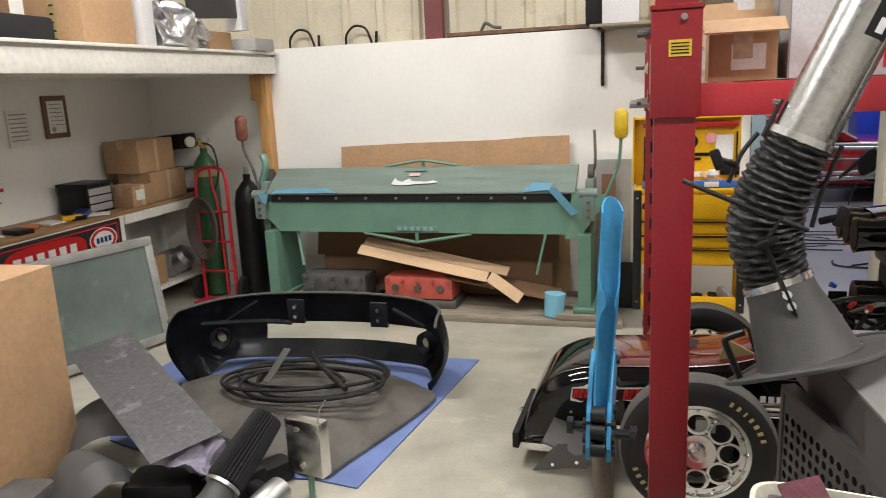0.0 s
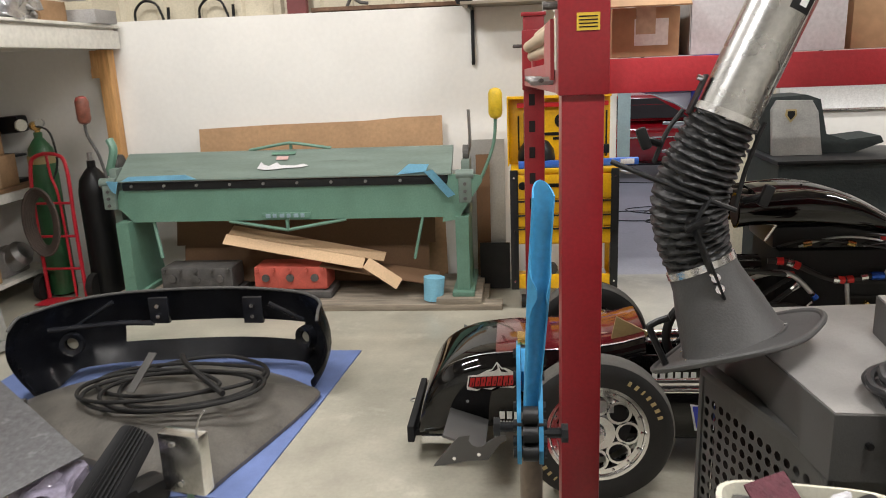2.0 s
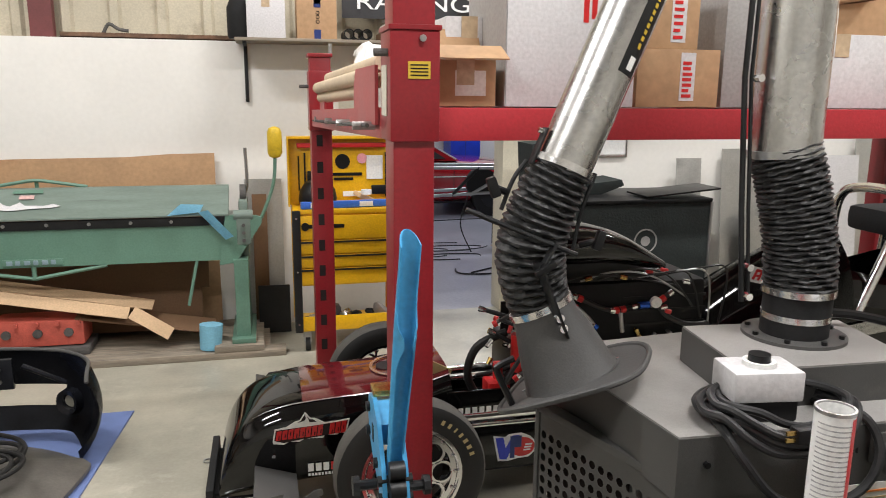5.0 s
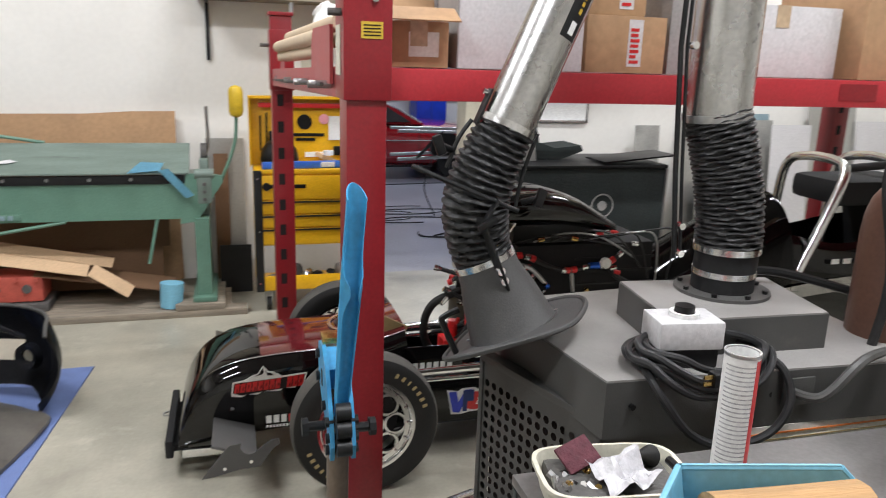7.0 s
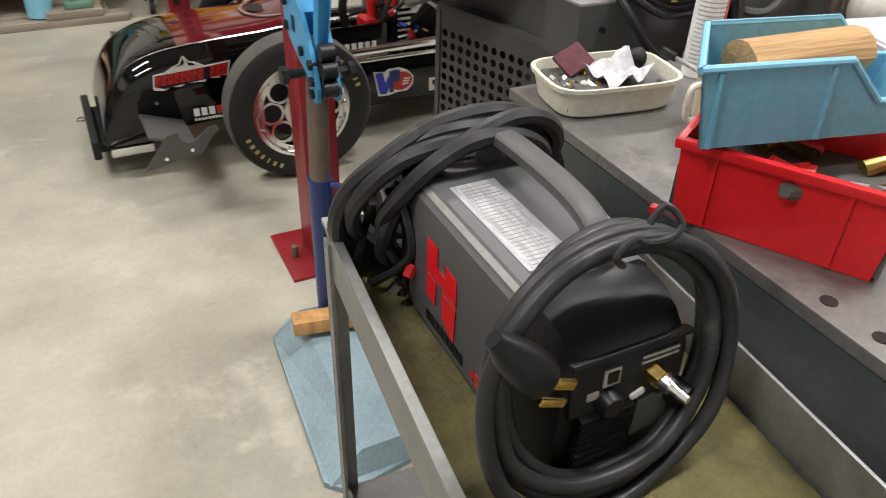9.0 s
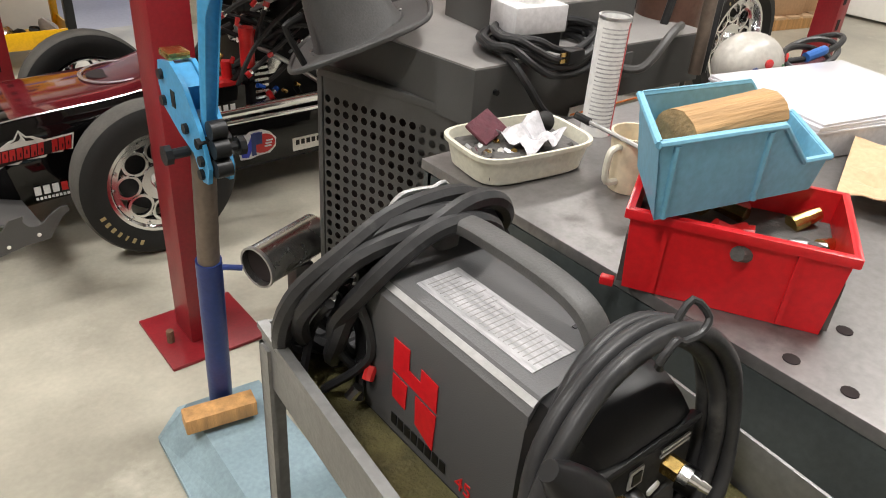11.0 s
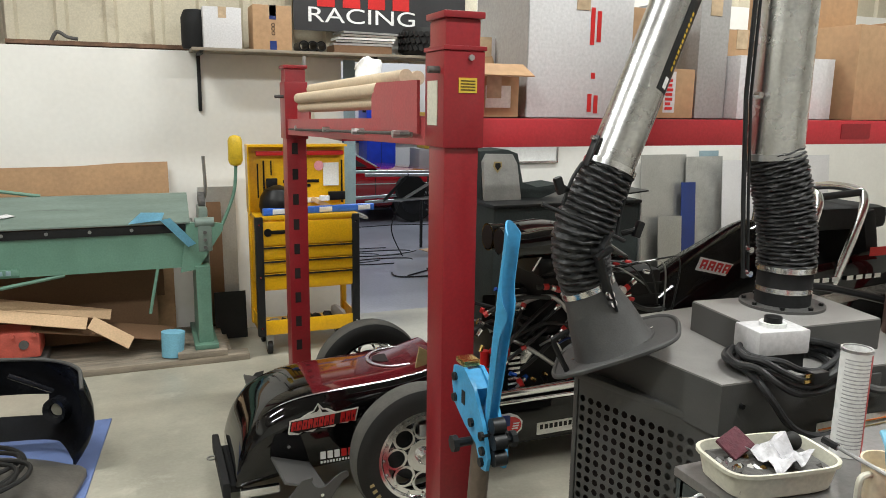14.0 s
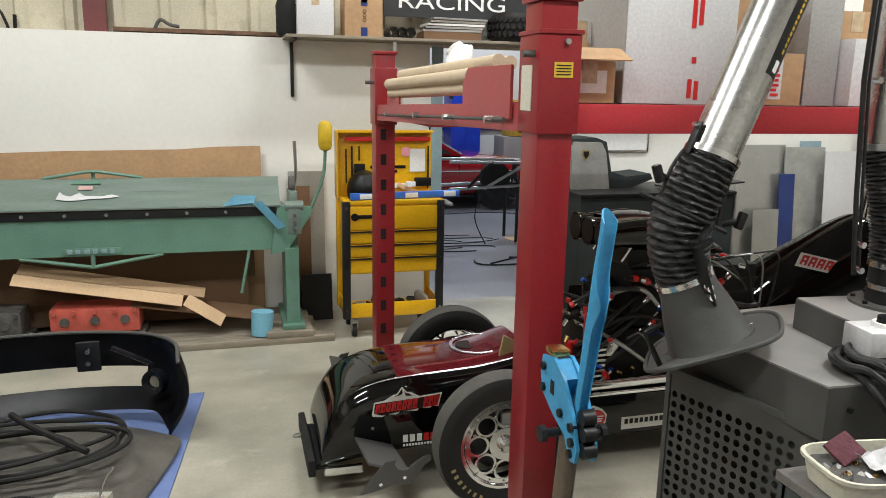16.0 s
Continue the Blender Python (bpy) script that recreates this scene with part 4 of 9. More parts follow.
M["hose_cloth"] = mat("hose_cloth", (0.028, 0.028, 0.0285), 0.45, var=0.3, scale=20, bump=0.15, bscale=160, spec=0.3)
M["mark_yellow"] = mat("mark_yellow", (0.62, 0.42, 0.03), 0.5)
M["hood_plastic"] = mat("hood_plastic", (0.062, 0.061, 0.060), 0.55, var=0.15, scale=8, bump=0.1, bscale=200, spec=0.4)
HC, CT = Vector((2.085, 2.098, 1.043)), Vector((2.016, 2.136, 1.213))
HM, HT = Vector((1.985, 2.125, 1.365)), Vector((2.047, 2.107, 1.537))
dn = Vector((0.409, 0.055, 0.911)).normalized()
PT = HT + dn * 1.05
t = thing("fume_collector", (2.085, 2.098, 1.043), "articulated fume extraction arm with ribbed hose and hood", "fume arm")
o = HC
ax = (CT - HC).normalized()
fx = Vector((0.285, -0.229, 0.144))
fx = (fx - ax * fx.dot(ax)).normalized()
fy = ax.cross(fx)
QF = Matrix((fx, fy, ax)).transposed().to_4x4()
bm = B()
lathe(bm, [(0.112, -0.004), (0.114, 0.004), (0.108, 0.014), (0.092, 0.095), (0.077, 0.150), (0.074, 0.180), (0.072, 0.192)], QF, 44)
cone = part("hood_cone", bm, "hood_plastic", t, "matte black plastic suction hood")
part("cone_bead", lathe(B(), [(0.110, 0.0), (0.119, 0.0), (0.119, 0.006), (0.110, 0.006)], QF, 44, True), "hood_plastic", cone)
for k in range(8):
    a = 2 * math.pi * (k + 0.3) / 8
    c_ = QF @ Vector((0.116 * math.cos(a), 0.116 * math.sin(a), 0.006))
    part("rivet", cyl(B(), c_, c_ + ax * 0.004, 0.004, seg=8), "chrome", cone)
bm = B()
rr = []
for k in range(56):
    a = 2 * math.pi * k / 56
    ca, sa = math.cos(a), math.sin(a)
    rr.append((abs(ca) ** 0.62 * (1 if ca > 0 else -1) * 0.182 + 0.004, abs(sa) ** 0.62 * (1 if sa > 0 else -1) * 0.140))
loops = [[QF @ Vector((x * f, y * f, z + 0.010 * (abs(y) / 0.14) ** 2 * f)) for x, y in rr] for f, z in ((0.60, 0.003), (0.80, -0.001), (0.945, -0.005), (0.958, -0.001), (0.985, 0.001), (1.008, -0.002), (1.014, -0.007), (1.004, -0.011), (0.94, -0.010), (0.6, -0.005))]
rings(bm, loops, False, True)
part("hood_flange", bm, "hood_plastic", t)
gp = [QF @ Vector(p) for p in ((-0.125, -0.085, 0.0), (-0.128, -0.085, 0.085), (-0.120, -0.080, 0.098), (-0.085, -0.062, 0.10))]
part("hood_grip", tube(B(), gp, 0.008, smooth=4), "black", t)
part("hose", bellows(B(), [CT - o, CT.lerp(HM, 0.5) + Vector((-0.010, 0, 0)) - o, HM - o, HM.lerp(HT, 0.5) + Vector((-0.006, 0, 0.0)) - o, HT - o], 0.0665, 20, 0.0050, 72, 0.0095, 0.0036), "hose_cloth", t, "black ribbed fabric hose")
part("pipe", cyl(B(), HT - o - dn * 0.02, PT - o, 0.0635, seg=56), "galv", t, "bare galvanised steel duct pipe")
part("pipe_seam", box(B(), (0.003, 0.0015, 1.0), HT - o + dn * 0.55 + Vector((0.045, -0.045, -0.008)), dn.to_track_quat("Z", "Y").to_matrix().to_4x4()), "galv", t)
part("hose_clamp", cyl(B(), HT - o - dn * 0.012, HT - o + dn * 0.004, 0.0715, seg=44), "alu", t)
part("hose_clamp", cyl(B(), CT - o - ax * 0.012, CT - o + ax * 0.004, 0.0765, seg=44), "alu", t)
side = Vector((-0.93, -0.05, 0.36)).normalized()
front = Vector((0.10, -0.98, 0.10)).normalized()
cd = Vector((-0.2, -0.95, 0.0)).normalized()
# flat steel link from the hood to the middle joint, and its wing nut
p0, p1 = CT - o + cd * 0.082 - ax * 0.045 + Vector((0.022, 0.0, 0)), HM - o + front * 0.092 + Vector((-0.022, 0.0, -0.048))
bm = B()
box(bm, (0.036, 0.005, (p1 - p0).length + 0.02), (p0 + p1) / 2, (p1 - p0).to_track_quat("Z", "Y").to_matrix().to_4x4(), 0.001)
part("joint_strap", bm, "steel_dark", t)
p2 = p1 + Vector((0.026, -0.004, 0.045))
bm = B()
box(bm, (0.032, 0.005, (p2 - p1).length + 0.02), (p1 + p2) / 2 + front * 0.006, (p2 - p1).to_track_quat("Z", "Y").to_matrix().to_4x4(), 0.001)
part("joint_strap", bm, "steel_dark", t)
for k in (0.08, 0.24):
    part("bolt", cyl(B(), p0.lerp(p1, k), p0.lerp(p1, k) + front * 0.014, 0.010, seg=12), "chrome", t)
bm = B()
cyl(bm, p1 - front * 0.01, p1 + front * 0.022, 0.012, seg=12)
box(bm, (0.052, 0.016, 0.014), p1 + front * 0.028, R("Y", -28), 0.005)
part("joint_knob", bm, "black", t)
# friction rod across the joint, and the rail down the hose
bm = B()
tube(bm, [p1 + Vector((0.085, 0.004, 0.024)), p1 + Vector((0.0, -0.012, 0.060)), p1 + Vector((-0.09, -0.010, 0.098)), p1 + Vector((-0.165, 0.0, 0.130))], 0.0055, 8)
part("positioning_rod", bm, "steel_dark", t)
bm = B()
tube(bm, [HT - o + side * 0.085 - dn * 0.02, HT - o + side * 0.096 - dn * 0.07, HT - o + side * 0.094 - dn * 0.14], 0.005, 8)
part("side_rod", bm, "steel_dark", t)
bm = B()
tube(bm, [HT - o - side * 0.080 + dn * 0.01, HT - o - side * 0.088 - dn * 0.09, HM - o - side * 0.085 + Vector((0.01, -0.03, 0.01))], 0.005, 8)
part("side_rod", bm, "steel_dark", t)
bm = B()
box(bm, (0.022, 0.006, 0.085), HT - o + side * 0.073 + dn * 0.018, dn.to_track_quat("Z", "Y").to_matrix().to_4x4(), 0.002)
part("side_strap", bm, "steel_dark", t)
part("strap_bolt", cyl(B(), HT - o + side * 0.073 + dn * 0.05, HT - o + side * 0.088 + dn * 0.05, 0.006, seg=8), "chrome", t)
for q_, d_ in ((HT - o + side * 0.100 - dn * 0.10, -1), (HM - o - side * 0.075 + Vector((0.035, -0.03, 0.02)), 1)):
    bm = B()
    cyl(bm, q_, q_ + Vector((0.03 * d_, -0.02, 0.012)), 0.008, seg=10)
    box(bm, (0.022, 0.018, 0.046), q_ + Vector((0.036 * d_, -0.024, 0.014)), R("Y", 20 * d_), 0.006)
    part("strap_knob", bm, "black", t)
bm = B()
mm = Matrix.Translation(HT - o + dn * 0.33) @ dn.to_track_quat("Z", "Y").to_matrix().to_4x4()
inv = mm.inverted()
fa = (inv.to_3x3() @ Vector((-0.35, -0.9, -0.1)))
a0 = math.atan2(fa.y, fa.x) + 0.72
for s0 in (0,):
    n = 10
    g = [[mm @ Vector((0.0645 * math.cos(a0 + w * (k / n - 0.5)), 0.0645 * math.sin(a0 + w * (k / n - 0.5)), z)) for k in range(n + 1)] for z, w in ((-0.11, 0.80), (0.16, 0.80))]
    vs = [[bm.verts.new(p) for p in r_] for r_ in g]
    for k in range(n):
        bm.faces.new((vs[0][k], vs[0][k + 1], vs[1][k + 1], vs[1][k]))
part("maker_label", bm, "steel_dark", t, "black maker label with yellow and white marks")


def on_pipe(z0, z1, w0, w1):
    b_ = B()
    vs_ = [[b_.verts.new(mm @ Vector((0.0652 * math.cos(a0 + w), 0.0652 * math.sin(a0 + w), z))) for w in (w0, (w0 + w1) / 2, w1)] for z in (z0, z1)]
    for k in range(2):
        b_.faces.new((vs_[0][k], vs_[0][k + 1], vs_[1][k + 1], vs_[1][k]))
    return b_


part("label_mark", on_pipe(-0.10, -0.07, -0.16, 0.10), "white", t)
part("label_mark", on_pipe(-0.05, -0.038, -0.06, 0.08), "mark_yellow", t)
for k in range(10):
    part("label_mark", on_pipe(-0.032 + 0.015 * k, -0.022 + 0.015 * k, -0.06, 0.08), "mark_yellow", t)

t = thing("riser_duct", (2.63, 2.047, 1.128), "galvanised riser duct with ribbed black hose on the extractor", "duct")
part("flange", lathe(B(), [(0.076, 0), (0.118, 0), (0.118, 0.008), (0.076, 0.008)], None, 36, True), "charcoal", t)
for k in range(8):
    a = 2 * math.pi * k / 8
    part("bolt", cyl(B(), (0.104 * math.cos(a), 0.104 * math.sin(a), 0.008), (0.104 * math.cos(a), 0.104 * math.sin(a), 0.016), 0.007, seg=8), "black", t)
part("collar", cyl(B(), (0, 0, 0), (0.003, 0, 0.125), 0.077, seg=36), "black_matte", t)
part("hose_clamp", cyl(B(), (0.001, 0, 0.045), (0.001, 0, 0.060), 0.0785, seg=36), "alu", t)
part("hose_clamp", cyl(B(), (0.002, 0, 0.106), (0.002, 0, 0.122), 0.083, seg=36), "alu", t)
part("hose", bellows(B(), [(0.003, 0, 0.115), (0.0, 0.005, 0.20), (-0.012, 0.015, 0.29), (-0.03, 0.028, 0.38), (-0.045, 0.04, 0.44)], 0.079, 26, 0.004, 72, 0.0, 0.0035), "hose_cloth", t, "black ribbed fabric hose")
part("hose_clamp", cyl(B(), (-0.044, 0.04, 0.428), (-0.046, 0.04, 0.446), 0.0835, seg=36), "steel", t)
part("pipe", cyl(B(), (-0.045, 0.04, 0.43), (-0.035, 0.045, 1.6), 0.0795, seg=52), "galv", t, "bare galvanised steel duct pipe")
bm = B()
tube(bm, [(-0.135, 0.02, 0.085), (-0.150, 0.03, 0.3), (-0.165, 0.04, 0.6), (-0.150, 0.04, 1.6)], 0.0065, smooth=1)
tube(bm, [(-0.118, 0.02, 0.085), (-0.132, 0.03, 0.3), (-0.148, 0.04, 0.6), (-0.135, 0.04, 1.6)], 0.0045, smooth=1)
part("support_rod", bm, "steel_dark", t)
for x, z in ((-0.128, 0.10), (-0.132, 0.17), (-0.150, 0.60)):
    part("bolt", cyl(B(), (x, 0.02, z), (x, 0.0, z), 0.009, seg=8), "chrome", t)
part("side_rod", tube(B(), [(0.05, 0.06, 0.03), (0.2, 0.02, 0.03), (0.42, -0.12, -0.02)], 0.012), "black", t)

# ---- welding table ----
t = thing("welding_table", (1.9, 0.1, 0), "heavy dark steel welding table with channel edge", "table")
part("top", span(B(), (0, -0.6, 0.94), (1.3, 1.5, 0.96), 0.002), "table_steel", t)
bm = B()
span(bm, (0.0, -0.6, 0.80), (0.008, 1.49, 0.938))
span(bm, (-0.055, -0.6, 0.80), (0.0, 1.49, 0.808))
span(bm, (0.0, 1.47, 0.80), (1.28, 1.478, 0.938))
part("edge_channel", bm, "channel", t, "dark painted steel channel rail")
for x in (0.05, 1.2):
    for y in (-0.5, 1.4):
        part("leg", span(B(), (x - 0.03, y - 0.03, 0), (x + 0.03, y + 0.03, 0.80), 0.003), "channel", t)
for x, y in ((0.05, 0.3), (0.151, 0.772), (0.032, 0.782), (0.033, 0.708)):
    part("bolt_hole", cyl(B(), (x, y, 0.9605), (x, y, 0.9615), 0.011, seg=12), "slot", t)

# ---- cutter cart ----
t = thing("steel_cart", (1.622, 1.0, 0), "homemade grey steel cart with dirty felt tray", "cart", rz=-5)
part("tray_felt", span(B(), (-0.19, -0.40, 0.845), (0.19, 0.33, 0.853)), "felt", t, "oil-stained olive felt tray lining")
bm = B()
span(bm, (-0.2, -0.41, 0.835), (0.195, 0.335, 0.844))
part("tray", bm, "cart_steel", t)
for n_, lo, hi in (("side_rail", (-0.205, -0.41, 0.835), (-0.2, 0.335, 0.925)), ("side_rail", (0.195, -0.41, 0.835), (0.20, 0.335, 0.925)), ("end_rail", (-0.2, 0.333, 0.835), (0.195, 0.338, 0.925))):
    part(n_, span(B(), lo, hi, 0.001), "cart_steel", t)
bm = B()
span(bm, (-0.21, -0.41, 0.922), (-0.196, 0.335, 0.93))
part("rail_lip", bm, "cart_steel", t)
for x in (-0.195, 0.19):
    for y in (-0.37, 0.33):
        bm = B()
        span(bm, (x - 0.015, y - 0.003, 0.06), (x + 0.015, y + 0.003, 0.9))
        span(bm, (x - 0.015, y - 0.025, 0.06), (x - 0.009, y + 0.003, 0.9))
        part("leg", bm, "cart_steel", t)
part("lower_shelf", span(B(), (-0.2, -0.40, 0.30), (0.195, 0.335, 0.312)), "cart_steel", t)
part("lower_shelf_lip", span(B(), (-0.206, -0.40, 0.27), (-0.2, 0.335, 0.34)), "cart_steel", t)
for x in (-0.17, 0.19):
    for y in (-0.35, 0.30):
        part("caster", cyl(B(), (x - 0.012, y, 0.032), (x + 0.012, y, 0.032), 0.032, seg=16), "rubber", t)
bm = B()
tube(bm, [(0.02, 0.337, 0.9), (0.02, 0.345, 1.0), (-0.01, 0.345, 1.03), (0.01, 0.345, 1.06), (0.06, 0.345, 1.06), (0.09, 0.345, 1.05), (0.1, 0.337, 0.9)], 0.004)
part("wire_hook", bm, "steel", t)


def wpart(name, bm, material, parent, label=""):
    """A part whose shape is given in the room's coordinates."""
    ob = part(name, bm, material, None, label)
    ob.parent = parent
    top = parent
    m = Matrix()
    while top is not None:
        m = top.matrix_basis.inverted() @ m if top.type == "EMPTY" else m
        top = top.parent
    if parent.type == "EMPTY":
        ob.matrix_parent_inverse = parent.matrix_basis.inverted()
    return ob


# ---- dragster ----
CY = 3.6
car = thing("dragster", (3.2, CY, 0), "glossy black front-engined dragster race car with maroon nose", "race car")


def section(x, hw, zb, zt, n=32, e=3.2, ex2=2.4):
    pts = []
    for k in range(n):
        a = 2 * math.pi * k / n
        c, s = math.cos(a), math.sin(a)
        ee = e if s < 0 else ex2
        y = hw * abs(c) ** (2 / ee) * (1 if c > 0 else -1)
        z = (zb + zt) / 2 + (zt - zb) / 2 * abs(s) ** (2 / ee) * (1 if s > 0 else -1)
        pts.append(Vector((x, CY + y, z)))
    return pts


def strip(bm, secs, k0, k1):
    vs = [[bm.verts.new(s[k % len(s)]) for k in range(k0, k1 + 1)] for s in secs]
    for a, b in zip(vs[:-1], vs[1:]):
        for i in range(len(a) - 1):
            bm.faces.new((a[i], a[i + 1], b[i + 1], b[i]))
    return vs


NOSE = [(1.188, 0.235, 0.115, 0.20), (1.205, 0.247, 0.11, 0.27), (1.235, 0.257, 0.11, 0.345), (1.29, 0.263, 0.115, 0.42), (1.37, 0.267, 0.125, 0.468), (1.48, 0.269, 0.135, 0.498), (1.65, 0.269, 0.145, 0.512), (1.85, 0.266, 0.15, 0.522), (2.0, 0.26, 0.155, 0.54), (2.12, 0.255, 0.16, 0.572)]


def finer(rows, n=4):
    return [tuple(p) for p in spline3(rows, n)]


def spline3(rows, n):
    out = []
    for i in range(len(rows) - 1):
        a, b, c, d = (np.array(rows[max(0, min(len(rows) - 1, i + k))]) for k in (-1, 0, 1, 2))
        for j in range(n):
            t_ = j / n
            out.append(0.5 * (2 * b + (c - a) * t_ + (2 * a - 5 * b + 4 * c - d) * t_ * t_ + (3 * b - a - 3 * c + d) * t_ ** 3))
    out.append(np.array(rows[-1]))
    return out


secs = [section(*r, 32, 4.0, 3.9) for r in finer(NOSE)]
bm = B()
strip(bm, secs, 11, 37)
vs = strip(bm, secs[:22], 5, 11)
bm.faces.new([bm.verts.new(p) for p in secs[0]])
bmesh.ops.remove_doubles(bm, verts=bm.verts, dist=1e-5)
body = wpart("nose_body", bm, "gloss_black", car, "glossy black fibreglass nose")
bm = B()
strip(bm, secs[21:], 5, 11)
wpart("nose_top", bm, "gloss_maroon", car, "maroon nose top panel")
for k0, up in ((11, 1), (4, 1)):
    bm = B()
    band = [[p + Vector((0, 0, 0.0025)) + (p - Vector((p.x, CY, 0.3))).normalized() * 0.002 for p in (s[k0].lerp(s[k0 + 1], 0.1), s[k0].lerp(s[k0 + 1], 0.1 + 0.22 * min(1, i / 8)))] for i, s in enumerate(secs[13:])]
    vs = [[bm.verts.new(p) for p in r_] for r_ in band]
    for a, b in zip(vs[:-1], vs[1:]):
        bm.faces.new((a[0], a[1], b[1], b[0]))
    wpart("pinstripe", bm, "alu", car, "silver pinstripe")
wpart("filler_hole", cyl(B(), (1.9, 3.63, 0.505), (1.9, 3.63, 0.5275), 0.055, seg=28), "slot", car)
wpart("filler_ring", lathe(B(), [(0.12, 0.0), (0.135, 0.0), (0.135, 0.003), (0.12, 0.003)], pose(1.95, 3.62, 0.5305, 0, -3, 0), 36, True), "alu", car)
bm = B()
prism(bm, [(0, 0), (0.14, 0.01), (0.15, 0.03), (0.02, 0.10)], 0.012, Matrix.Translation((1.99, 3.45, 0.525)) @ UPRIGHT)
wpart("cowl_tip", bm, "gold", car)
bm = B()
span(bm, (1.135, 3.36, 0.09), (1.165, 3.86, 0.165), 0.006)
span(bm, (1.16, 3.4, 0.10), (1.22, 3.8, 0.13), 0.004)
wpart("front_spreader", bm, "black_matte", car)
wpart("tow_ring", lathe(B(), [(0.014, -0.003), (0.022, -0.003), (0.022, 0.003), (0.014, 0.003)], pose(1.12, 3.72, 0.115), 16, True), "steel", car)
wpart("splitter", span(B(), (1.20, 3.335, 0.10), (1.36, 3.36, 0.135), 0.005), "alu", car)
CANARD = [(1.29, 0.196), (1.345, 0.268), (1.388, 0.318), (1.43, 0.324), (1.425, 0.305), (1.437, 0.285), (1.455, 0.277), (1.475, 0.280), (1.505, 0.305), (1.54, 0.326), (1.562, 0.327), (1.566, 0.308), (1.54, 0.29), (1.515, 0.255), (1.495, 0.225), (1.46, 0.222), (1.42, 0.220), (1.33, 0.200)]
for s, y0 in ((-1, 3.0), (1, 4.2)):
    bm = B()
    prism(bm, CANARD, 0.006, Matrix.Translation((0, y0, 0)) @ UPRIGHT)
    w = wpart("canard_plate", bm, "charcoal", car)
    bm = B()
    box(bm, (0.165, 0.34, 0.010), (1.405, y0 - s * 0.17, 0.262), R("X", s * 9) @ R("Y", 18), 0.002)
    wpart("canard_wing", bm, "charcoal", car)
    for hx, hz in ((1.37, 0.232), (1.462, 0.25)):
        wpart("bolt", cyl(B(), (hx, y0 - 0.006, hz), (hx, y0 - 0.012, hz), 0.007, seg=8), "chrome", car)


def wheel(x, y, z, r, w, gold, side):
    tilt = pose(x, y, z, 90, 0, 0)
    bm = B()
    rr_ = 0.66 * r
    lathe(bm, [(rr_, -w * 0.42), (r * 0.78, -w * 0.5), (r * 0.9, -w * 0.48), (r * 0.965, -w * 0.38), (r * 0.965, w * 0.38), (r * 0.9, w * 0.48), (r * 0.78, w * 0.5), (rr_, w * 0.42)], tilt, 56, True)
    tyre = wpart("tyre", bm, "rubber", car, "black racing slick with gold lettering")
    bm = B()
    lathe(bm, [(r * 0.967, -w * 0.37), (r * 0.99, -w * 0.3), (r, 0), (r * 0.99, w * 0.3), (r * 0.967, w * 0.37)], tilt, 56, False)
    bmesh.ops.delete(bm, geom=[f for f in bm.faces if len(f.verts) > 4], context="FACES_ONLY")
    ob = part("tread", bm, "tread", tyre)
    bm = B()
    lathe(bm, [(rr_, -w * 0.43), (rr_ * 1.0, w * 0.43), (rr_ * 0.94, w * 0.43), (rr_ * 0.86, w * 0.2), (rr_ * 0.86, -w * 0.2), (rr_ * 0.94, -w * 0.43)], tilt, 48, True)
    rim = wpart("rim", bm, "chrome", car, "polished chrome wheel rim")
    f = side * w * 0.26
    bm = B()
    n = 8
    for k in range(n):
        a = 2 * math.pi * k / n
        m_ = tilt @ pose(rr_ * 0.60 * math.cos(a), rr_ * 0.60 * math.sin(a), f)
        lathe(bm, [(rr_ * 0.19, -0.008), (rr_ * 0.245, -0.008), (rr_ * 0.245, 0.008), (rr_ * 0.19, 0.008)], m_, 18, True)
    lathe(bm, [(rr_ * 0.80, -0.01 + f), (rr_ * 0.9, -0.01 + f), (rr_ * 0.9, 0.01 + f), (rr_ * 0.80, 0.01 + f)], tilt, 40, True)
    lathe(bm, [(rr_ * 0.12, -0.01 + f), (rr_ * 0.38, -0.01 + f), (rr_ * 0.36, 0.012 + f), (rr_ * 0.12, 0.012 + f)], tilt, 32, True)
    part("spoke_plate", bm, "chrome", rim)
    bm = B()
    lathe(bm, [(rr_ * 0.17, f - 0.02), (rr_ * 0.17, f + side * 0.03), (rr_ * 0.12, f + side * 0.045), (0.004, f + side * 0.046)], tilt, 24)
    part("hub", bm, "alu", rim)
    for k in range(16):
        a = 2 * math.pi * k / 16
        c = tilt @ Vector((rr_ * 0.87 * math.cos(a), rr_ * 0.87 * math.sin(a), f + side * 0.01))
        d = tilt.to_3x3() @ Vector((0, 0, side * 0.007))
        part("lug", cyl(B(), c, c + d, 0.006, seg=6), "alu", rim)
    part("brake_disc", cyl(B(), tilt @ Vector((0, 0, f - side * 0.05)), tilt @ Vector((0, 0, f - side * 0.055)), rr_ * 0.7, seg=32), "steel_dark", rim)
    part("caliper", box(B(), (0.07, 0.03, 0.05), tilt @ Vector((0.03, 0.09, f - side * 0.04))), "alu_dull", rim)
    if gold:
        for a_c in gold:
            for k, wd in enumerate((0.020, 0.022, 0.022, 0.018, 0.012, 0.02, 0.02)):
                a = radians(a_c) + (k - 3) * 0.125
                cx, cz = r * 0.82 * math.cos(a), r * 0.82 * math.sin(a)
                m_ = tilt @ pose(cx, cz, side * (w * 0.5 + 0.0005), 0, 0, math.degrees(a) - 90)
                bm = B()
                box(bm, (wd * 0.62, 0.019, 0.0015), (0, 0, 0), None, 0.0004)
                bm.transform(m_)
                part("sidewall_mark", bm, "gold", tyre)


